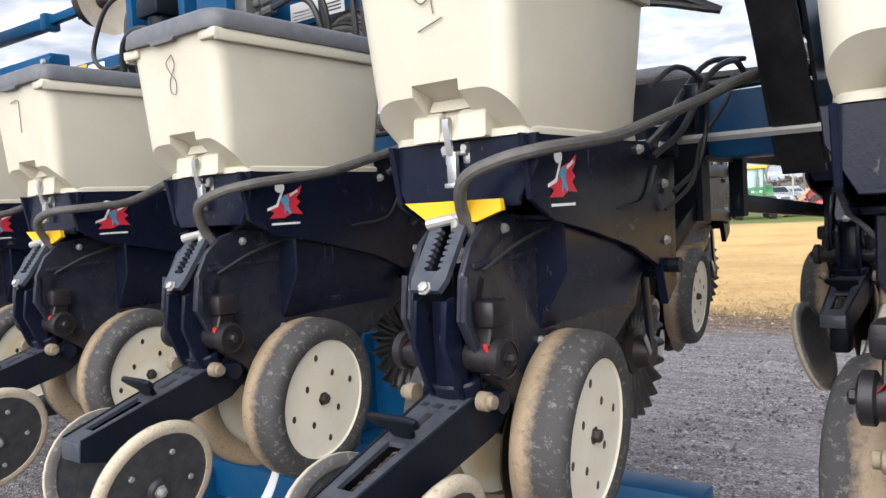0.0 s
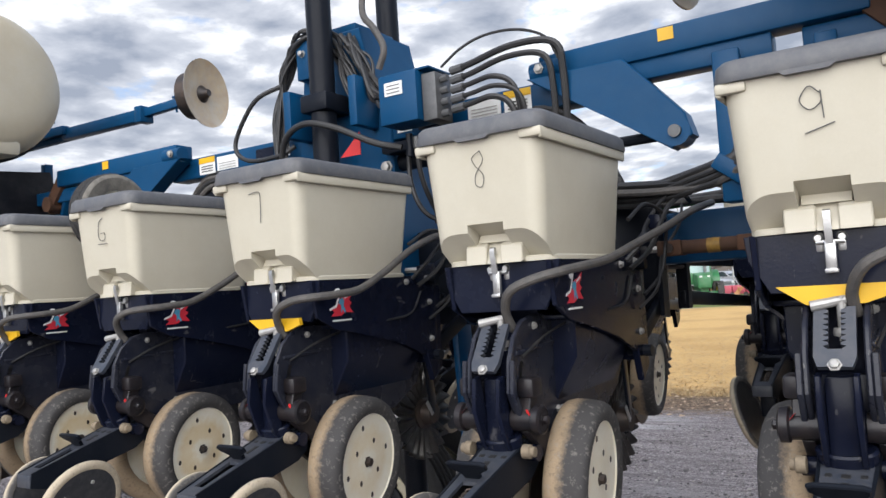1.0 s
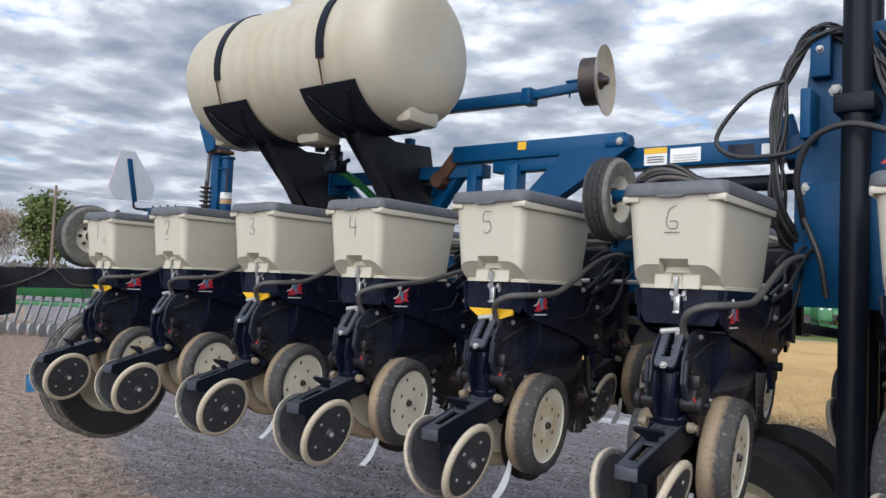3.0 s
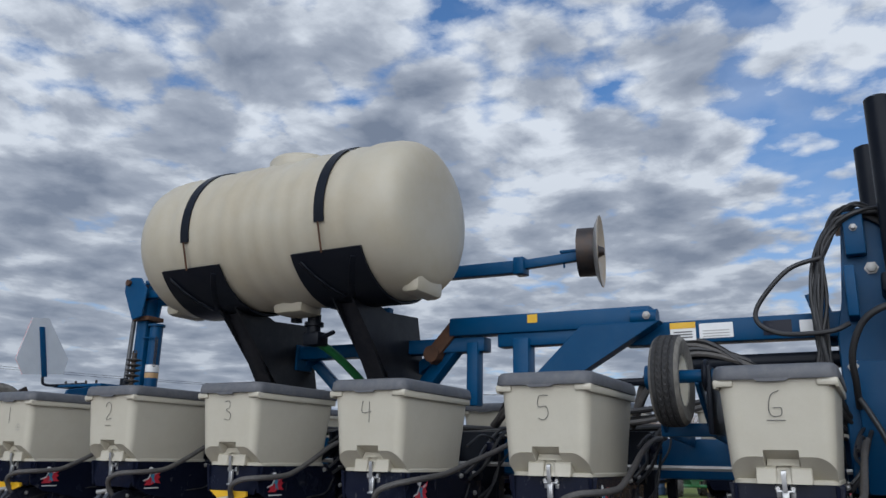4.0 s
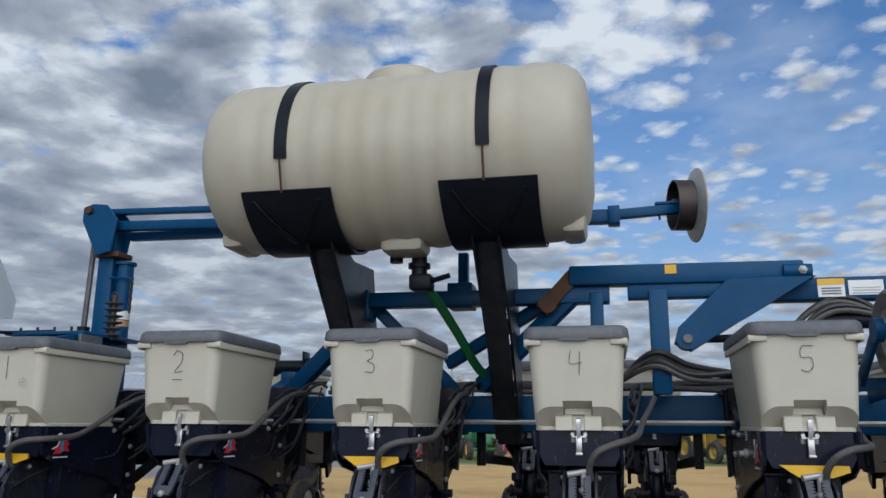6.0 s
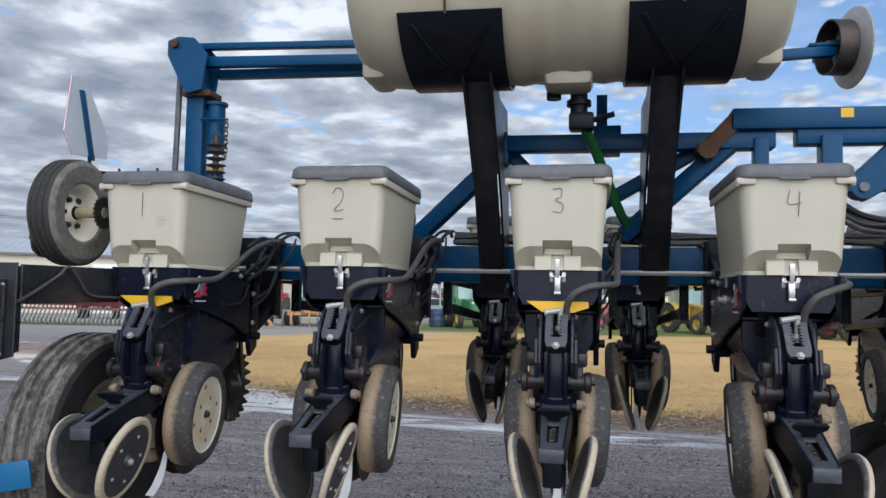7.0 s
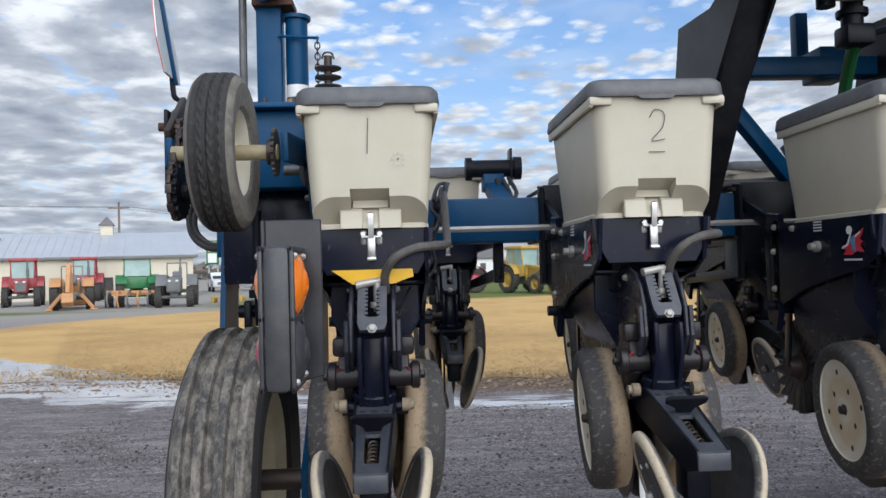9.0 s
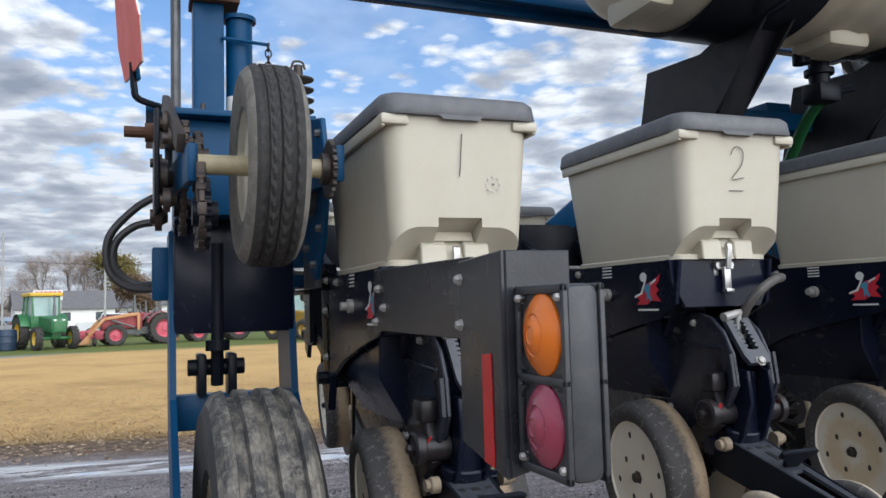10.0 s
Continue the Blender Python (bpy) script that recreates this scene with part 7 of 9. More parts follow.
M_AMBER, M_REDL = lens_mat("amber_lens", (0.85, 0.20, 0.01)), lens_mat("red_lens", (0.33, 0.045, 0.085))
LX, LY, LZ = -0.128, -0.719, 1.562
HY, HZ = 0.067, 0.122
bm = B()
box(bm, LX - 0.024, LX + 0.024, LY - HY, LY + HY, LZ - HZ, LZ + HZ, 0.014)
part("lamp_case", bm, M_GREYP, wl)
for s in (-1, 1):
    rx = X_OUT if s > 0 else Matrix.Rotation(math.pi, 4, "Z") @ X_OUT
    bm = B()
    xo, xi = LX + s * 0.022, LX + s * 0.030
    for (ya, yb, za, zb) in ((-HY, 0.010 - HY, -HZ, HZ), (HY - 0.010, HY, -HZ, HZ), (-HY, HY, HZ - 0.012, HZ), (-HY, HY, -HZ, 0.012 - HZ), (-HY, HY, -0.006, 0.006)):
        box(bm, *sorted((xo, xi)), LY + ya, LY + yb, LZ + za, LZ + zb, 0.003)
    # rounded corners inside the two windows
    for zc2 in (0.058, -0.058):
        for sy in (-1, 1):
            for sz in (-1, 1):
                cy2, cz2 = LY + sy * (HY - 0.009), LZ + zc2 + sz * 0.047
                prism(bm, [(cy2, cz2), (cy2 - sy * 0.018, cz2), (cy2 - sy * 0.007, cz2 - sz * 0.006), (cy2, cz2 - sz * 0.018)], "x", *sorted((xo, xi - s * 0.001)))
    part("bezel", bm, M_GREYP, wl)
    for zc2, mt, nm in ((0.058, M_AMBER, "amber_lens"), (-0.058, M_REDL if s < 0 else M_GREYP, "red_lens" if s < 0 else "blank_lens")):
        mm = Matrix.Translation((LX + s * 0.019, LY - 0.004, LZ + zc2)) @ rx @ Matrix.Diagonal((0.86, 0.99, 1, 1))
        bm = B()
        lathe(bm, [(0.056, 0.0), (0.054, 0.008), (0.044, 0.016), (0.028, 0.021), (0.026, 0.0195), (0.020, 0.024), (0.012, 0.026), (0.010, 0.0245), (0, 0.026)], mm, 36)
        part(nm, bm, mt, wl)
    for ya in (-0.054, 0.054):
        for za in (-0.105, 0.105):
            part("screw", bolt(B(), Matrix.Translation((LX + s * 0.024, LY + ya, LZ + za)) @ rx, 0.006, 0.008), M_CAST, wl)
# plate along the first unit's side, an angle at its end, the lamp bolted to the angle
bm = B()
prism(bm, [(0.02, 1.742), (-0.515, 1.735), (-0.515, 1.607), (0.02, 1.612)], "x", -0.166, -0.156, 0.002)
part("arm_plate", bm, M_PLATE, wl)
bm = B()
prism(bm, [(-0.495, 1.728), (-0.648, 1.735), (-0.648, 1.424), (-0.495, 1.452)], "x", -0.176, -0.168, 0.002)
prism(bm, [(-0.168, 1.735), (-0.066, 1.735), (-0.066, 1.45), (-0.168, 1.424)], "y", -0.648, -0.640, 0.002)
part("mount_plate", bm, M_PLATE, wl)
for bx, by, bz in ((-0.176, -0.503, 1.70), (-0.176, -0.503, 1.63), (-0.166, -0.02, 1.70), (-0.166, 0.0, 1.63), (-0.166, -0.06, 1.66)):
    part("bolt", bolt(B(), Matrix.Translation((bx, by, bz)) @ Matrix.Rotation(math.pi, 4, "Z") @ X_OUT, 0.0075, 0.007), M_CAST, wl)
bm = B()
prism(bm, [(-0.583, 1.589), (-0.612, 1.592), (-0.614, 1.435), (-0.583, 1.438)], "x", -0.1785, -0.1765)
part("reflector", bm, M_RED, wl, "red reflector strip")
bm = B()
tube(bm, [(-0.10, -0.64, 1.60), (-0.13, -0.50, 1.64), (-0.145, -0.36, 1.70), (-0.145, -0.30, 1.735), (-0.145, -0.24, 1.69), (-0.145, -0.18, 1.64), (-0.14, -0.05, 1.63), (-0.13, 0.05, 1.635)], 0.005, 6)
part("cable", bm, M_HOSE, wl)

# ---- transport carrier under the mast ----
ca = thing("carrier", "blue transport carrier frame on large dark tyres", "carrier")
Y_OUT = Matrix.Rotation(radians(90), 4, "X")
for cx2, cy2 in ((3.48, 1.85), (3.50, 2.42)):
    make_wheel("", "", "", Matrix.Translation((cx2, cy2, 0.48)) @ Y_OUT, 0.485, 0.27, 0.27, 5, M_CARTYRE, M_DISHED, ca, M_CARTYRE, 0.46)
bm = B()
beam(bm, (4.05, 1.48, 0.52), (6.0, 1.48, 0.52), 0.16, 0.16, 0.01)
part("main_beam", bm, M_BLUE, ca)
bm = B()
beam(bm, (3.42, 2.135, 0.48), (4.40, 2.135, 0.54), 0.10, 0.14, 0.008)
part("trailing_arm", bm, M_BLUE, ca)
bm = B()
rod(bm, (3.48, 1.80, 0.48), (3.50, 2.46, 0.48), 0.035, 14)
part("axle", bm, M_WORN, ca)
bm = B()
beam(bm, (4.30, 0.55, 0.62), (4.30, 2.25, 0.62), 0.18, 0.14, 0.01)
beam(bm, (4.85, 0.75, 0.66), (4.85, 1.60, 0.66), 0.14, 0.14, 0.01)
part("cross_beam", bm, M_BLUE, ca)
bm = B()
box(bm, 4.18, 5.0, 0.62, 0.72, 0.58, 0.72, 0.008)
part("front_beam", bm, M_BLUE, ca)
bm = B()
prism(bm, [(4.625, 0.72), (4.82, 0.72), (4.735, 1.14), (4.625, 1.12)], "y", 1.29, 1.31, 0.003)
prism(bm, [(1.10, 0.72), (1.31, 0.72), (1.31, 1.12), (1.24, 1.12)], "x", 4.62, 4.64, 0.003)
part("stand_plate", bm, M_BLUE, ca)
bm = B()
tube(bm, [(4.80, 1.0, 0.73), (4.80, 1.0, 0.80), (4.785, 1.0, 0.82), (4.80, 1.0, 0.835), (4.815, 1.0, 0.82), (4.80, 1.0, 0.80)], 0.006, 6)
part("lynch_pin", bm, M_WORN, ca)
bm = B()
box(bm, 4.925, 4.928, 0.85, 0.95, 0.64, 0.69, 0)
part("sticker", bm, M_YELLOW, ca)
bm = B()
beam(bm, (4.49, 1.2, 0.55), (4.46, 1.2, 1.70), 0.03, 0.12, 0.004, (0, 1, 0))
part("guide_bar", bm, M_BLUE, ca)

# coupling in the drive shaft, mounting plates, fittings ahead of the bar
cp = thing("shaft_coupling", "rusty universal joint with yellow label on the shaft", "coupling")
for xa, xb in ((5.50, 5.58), (5.75, 5.84)):
    for s in (-1, 1):
        bm = B()
        beam(bm, (xa, 0.80 + s * 0.03, 1.78), (xb, 0.80 + s * 0.03, 1.78), 0.018, 0.05, 0.006)
        part("yoke_ear", bm, M_RUST, cp)
    bm = B()
    rod(bm, ((xa + xb) / 2, 0.75, 1.78), ((xa + xb) / 2, 0.85, 1.78), 0.016, 10)
    part("cross_pin", bm, M_WORN, cp)
bm = B()
rod(bm, (5.57, 0.80, 1.78), (5.76, 0.80, 1.78), 0.023, 14)
part("sleeve", bm, M_RUST, cp)
bm = B()
lathe(bm, [(0.0232, 5.655), (0.0240, 5.655), (0.0240, 5.695), (0.0232, 5.695)], Matrix.Translation((0, 0.80, 1.78)) @ AX["x"], 20, True)
part("label_band", bm, mat("dull_yellow_label", (0.30, 0.17, 0.02), (0.10, 0.05, 0.02), rough=0.6, scale=40, amount=0.8), cp, "worn yellow label")
for xa, xb in ((4.66, 4.80), (1.345, 1.40)):
    bm = B()
    box(bm, xa, xb, 0.905, 0.916, 1.57, 1.715, 0.004)
    part("mounting_plate", bm, M_GREYP, bar, "pale grey steel mounting plate")
bm = B()
beam(bm, (5.73, 0.665, 2.03), (5.82, 0.665, 1.96), 0.03, 0.05, 0.006)
part("hose_clip", bm, M_BLUE, th, "blue steel hose clip")
for k in range(4):
    bm = B()
    tube(bm, [(5.25, 0.84, 1.95 + 0.02 * k), (5.45, 0.78, 1.93 + 0.015 * k), (5.65, 0.70, 1.95 + 0.018 * k), (5.78, 0.675, 1.985 + 0.018 * k), (5.92, 0.69, 2.06 + 0.02 * k), (6.1, 0.78 + 0.02 * (k % 2), 2.14 + 0.02 * k), (6.3, 0.86, 2.10)], 0.010, 8)
    part("hose", bm, M_HOSEB, th)
hm = thing("hydraulic_motor", "black hydraulic motor on a blue bracket", "motor")
bm = B()
rod(bm, (0.34, 1.60, 2.13), (0.56, 1.60, 2.13), 0.042, 16)
rod(bm, (0.32, 1.60, 2.13), (0.35, 1.60, 2.13), 0.055, 16)
rod(bm, (0.55, 1.60, 2.13), (0.585, 1.60, 2.13), 0.055, 16)
part("motor_body", bm, M_BLACKM, hm)
bm = B()
box(bm, 0.40, 0.50, 1.545, 1.655, 2.02, 2.10, 0.006)
beam(bm, (0.45, 1.08, 1.88), (0.45, 1.60, 2.04), 0.08, 0.06, 0.006)
part("bracket", bm, M_BLUE, hm)
bm = B()
box(bm, 0.53, 0.54, 1.55, 1.65, 2.05, 2.22, 0.003)
part("fin_plate", bm, M_BLACKM, hm)
for k in range(3):
    bm = B()
    tube(bm, [(0.46 + 0.03 * k, 1.56, 2.08), (0.48 + 0.03 * k, 1.45, 2.0), (0.5, 1.25, 1.94), (0.6, 1.06, 1.935)], 0.010, 8)
    part("hose", bm, M_HOSEB, hm)

hm.location = (0.07, 0, -0.025)

# printed dots on the first hopper
hs = next(o for o in bpy.data.objects if o.name == "hopper")
for k in range(9):
    a = 2 * math.pi * k / 8
    r = 0.016 if k < 8 else 0.0
    bm = B()
    lathe(bm, [(0.0025, 0.0), (0.0025, 0.0012), (0, 0.0012)], Matrix.Translation((0.075 + r * math.cos(a), -0.0835, 1.925 + r * math.sin(a))) @ Matrix.Rotation(radians(86), 4, "X"), 8)
    part("printed_dot", bm, M_CAST if k < 8 else M_INK, hs)

# ---- yard: sheds, machines, trees ----
M_CREAMW = mat("cream_metal_wall", (0.62, 0.57, 0.45), (0.55, 0.50, 0.40), rough=0.6, scale=0.6, amount=0.5, bump=0.05)
M_ROOFM = mat("pale_metal_roof", (0.50, 0.53, 0.57), (0.42, 0.45, 0.49), rough=0.45, metal=0.3, scale=0.5, amount=0.6, bump=0.05)
M_DOORW = mat("white_door_paint", (0.78, 0.78, 0.76), (0.70, 0.70, 0.68), rough=0.5, scale=1.0, bump=0.05)
M_GLASSD = mat("dark_window_glass", (0.03, 0.045, 0.05), (0.06, 0.08, 0.085), rough=0.08, scale=1.0, bump=0)
M_TRED = mat("red_tractor_paint", (0.32, 0.025, 0.035), (0.23, 0.02, 0.025), rough=0.4, scale=2, dust=(0.35, 0.2, 0.17), dust_amt=0.25)
M_TMAR = mat("dark_red_paint", (0.22, 0.03, 0.035), (0.14, 0.025, 0.03), rough=0.5, scale=2, dust=(0.25, 0.17, 0.14), dust_amt=0.3)
M_TGRN = mat("green_tractor_paint", (0.02, 0.17, 0.05), (0.02, 0.11, 0.04), rough=0.4, scale=2, dust=(0.15, 0.18, 0.12), dust_amt=0.2)
M_TYEL = mat("yellow_tractor_paint", (0.66, 0.43, 0.03), (0.54, 0.33, 0.03), rough=0.45, scale=2, dust=(0.5, 0.4, 0.2), dust_amt=0.2)
M_TYELW = mat("worn_yellow_paint", (0.50, 0.32, 0.03), (0.30, 0.19, 0.05), rough=0.6, scale=3, amount=0.8, dust=(0.35, 0.27, 0.15), dust_amt=0.4)
M_TORG = mat("faded_orange_paint", (0.52, 0.24, 0.08), (0.40, 0.20, 0.09), rough=0.6, scale=2, dust=(0.5, 0.4, 0.3), dust_amt=0.35)
M_TGRY = mat("grey_tractor_paint", (0.16, 0.17, 0.17), (0.10, 0.10, 0.10), rough=0.6, scale=2)
M_PINK = mat("faded_red_paint", (0.55, 0.11, 0.15), (0.45, 0.09, 0.12), rough=0.6, scale=2)
M_VWHITE = mat("white_car_paint", (0.76, 0.77, 0.78), (0.68, 0.69, 0.70), rough=0.25, scale=1.0, bump=0, coat=0.5)
M_VSILV = mat("silver_car_paint", (0.45, 0.46, 0.48), (0.38, 0.39, 0.40), rough=0.3, metal=0.4, scale=1.0, bump=0, coat=0.5)
M_BARREL = mat("blue_barrel_plastic", (0.015, 0.035, 0.08), (0.02, 0.04, 0.06), rough=0.5, scale=3)
M_BARK = mat("grey_bark", (0.20, 0.165, 0.135), (0.12, 0.10, 0.085), rough=0.9, scale=3, amount=0.7, bump=0.4, fine=40)
M_TWIG = mat("pale_twigs", (0.33, 0.26, 0.21), (0.23, 0.18, 0.15), rough=0.9, scale=1, bump=0)
M_LEAF = mat("olive_leaves", (0.17, 0.13, 0.035), (0.10, 0.10, 0.025), rough=0.8, scale=1.5, amount=0.8, bump=0)
M_LEAFB = mat("brown_leaves", (0.13, 0.075, 0.04), (0.08, 0.06, 0.03), rough=0.8, scale=1.5, amount=0.8, bump=0)
M_LEAFG = mat("green_leaves", (0.08, 0.12, 0.03), (0.12, 0.13, 0.03), rough=0.8, scale=1.5, amount=0.8, bump=0)
M_GALV = mat("galvanised_pole", (0.42, 0.42, 0.41), (0.33, 0.33, 0.32), rough=0.6, metal=0.3, scale=3)
M_WOOD = mat("weathered_pole_wood", (0.20, 0.155, 0.12), (0.13, 0.10, 0.08), rough=0.9, scale=4, bump=0.4)
M_SHIN = mat("grey_shingles", (0.16, 0.155, 0.16), (0.11, 0.105, 0.11), rough=0.9, scale=2)


def shed(label, a, b, depth, eave, ridge, wall_bays, doors, cupola=None, overhang=0.35):
    """Gable shed: front wall from a to b (seen side on the viewer's side), ridge along it."""
    a, b = Vector((*a, 0)), Vector((*b, 0))
    L = (b - a).length
    ex = (b - a).normalized()
    ey = Vector((-ex.y, ex.x, 0))
    m = Matrix((ex, ey, Vector((0, 0, 1)))).transposed().to_4x4()
    m.translation = a
    o = thing("shed", label, "shed", "farm sheds")
    bm = B()
    gable = [(0, 0), (depth, 0), (depth, eave), (depth / 2, ridge), (0, eave)]
    prism(bm, gable, "x", 0, L)
    n = int(L / 0.6)
    bm.transform(m)
    wl2 = part("wall", bm, M_CREAMW, o)
    # standing ribs in the metal cladding
    rib = finish(box(B(), -0.02, 0.02, -0.02, 0.0, 0.1, eave - 0.05, 0))
    rib.materials.append(M_CREAMW)
    for k in range(1, n):
        part("rib", rib, None, wl2).matrix_basis = m @ Matrix.Translation((k * L / n, 0, 0))
    for s in (0, 1):
        bm = B()
        sl = (ridge - eave) / (depth / 2)
        y0, y1 = -overhang, depth / 2
        z0, z1 = eave - overhang * sl, ridge
        if s:
            y0, y1 = depth + overhang, depth / 2
        prism(bm, [(y0, z0 + 0.05), (y1, z1 + 0.05), (y1, z1 + 0.17), (y0, z0 + 0.17)], "x", -overhang, L + overhang)
        bm.transform(m)
        rf = part("roof", bm, M_ROOFM, o)
        if not s:
            seam = finish(prism(B(), [(y0, z0 + 0.171), (y1, z1 + 0.171), (y1, z1 + 0.20), (y0, z0 + 0.20)], "x", -0.02, 0.02))
            seam.materials.append(M_ROOFM)
            for k in range(1, n):
                part("seam", seam, None, rf).matrix_basis = m @ Matrix.Translation((k * L / n, 0, 0))
    bm = B()
    box(bm, -overhang, L + overhang, -overhang - 0.06, -overhang, eave - overhang * sl - 0.05, eave - overhang * sl + 0.16, 0.01)
    bm.transform(m)
    part("gutter", bm, M_TGRY, o)
    for x0, x1, h, panes in doors:
        bm = B()
        nseg = max(1, int(h / 0.95))
        for k in range(nseg):
            box(bm, x0, x1, -0.07, -0.025, h * k / nseg + 0.02, h * (k + 1) / nseg - 0.01, 0.008)
        bm.transform(m)
        d = part("door", bm, M_DOORW, o, "white sectional door" if panes else "white door")
        for px in panes:
            bm = B()
            box(bm, px - 0.34, px + 0.34, -0.085, -0.072, h * 0.47, h * 0.47 + 0.24, 0.005)
            bm.transform(m)
            part("pane", bm, M_GLASSD, d)
        bm = B()
        for u0, u1 in ((x0 - 0.12, x0), (x1, x1 + 0.12)):
            box(bm, u0, u1, -0.06, -0.022, 0, h + 0.12, 0.005)
        box(bm, x0, x1, -0.06, -0.022, h, h + 0.12, 0.005)
        bm.transform(m)
        part("door_frame", bm, M_CREAMW, o)
    if cupola is not None:
        bm = B()
        box(bm, cupola - 0.45, cupola + 0.45, depth / 2 - 0.45, depth / 2 + 0.45, ridge - 0.1, ridge + 0.75, 0.01)
        bm.transform(m)
        c = part("cupola", bm, M_CREAMW, o)
        bm = B()
        lathe(bm, [(0.85, ridge + 0.75), (0, ridge + 1.5)], Matrix.Translation((cupola, depth / 2, 0)) @ Matrix.Rotation(radians(45), 4, "Z"), 4)
        bm.transform(m)
        part("cupola_roof", bm, M_SHIN, c)
    return o


shed("big cream metal shed with pale roof and tall white door", (-58.7, 41.6), (-30.3, 57.4), 18.0, 4.6, 6.2, 10, [(24.2, 28.5, 4.0, (25.9, 27.4)), (31.0, 31.9, 2.1, ())])
shed("long low cream metal shed with pale roof and cupola", (-30.0, 53.9), (-15.9, 57.9), 9.0, 3.1, 4.9, 8, [], 8.3)


def tyre_lugs(bm, m, R, w, n):
    for k in range(n):
        a = 2 * math.pi * k / n
        for s in (-1, 1):
            mm = m @ Matrix.Rotation(a + (0.5 * s + 0.5) * math.pi / n, 4, "Z") @ Matrix.Translation((R, 0, s * w * 0.24)) @ Matrix.Rotation(s * 0.6, 4, "X")
            box(bm, -0.02, 0.035, -0.035, 0.035, -w * 0.25, w * 0.25, 0, mm)


def farm_wheel(par, x, y, R, w, rim_mat, lugs=18, side=1):
    m = Matrix.Translation((x, y, R)) @ (AX["x"] if side > 0 else Matrix.Rotation(math.pi, 4, "Z") @ AX["x"])
    bm = B()
    lathe(bm, [(R * 0.56, w * 0.38), (R * 0.75, w * 0.5), (R * 0.92, w * 0.46), (R * 0.96, w * 0.3), (R * 0.97, 0), (R * 0.96, -w * 0.3), (R * 0.92, -w * 0.46), (R * 0.75, -w * 0.5), (R * 0.56, -w * 0.38)], m, 28, True)
    if lugs:
        tyre_lugs(bm, m, R * 0.965, w, lugs)
    t = part("tyre", bm, M_RUBBERD, par)
    bm = B()
    lathe(bm, [(0, 0.10), (R * 0.16, 0.10), (R * 0.2, 0.04), (R * 0.45, 0.0), (R * 0.52, w * 0.30), (R * 0.58, w * 0.40), (R * 0.58, -w * 0.40), (0, -w * 0.3)], m, 24)
    part("rim", bm, rim_mat, t)


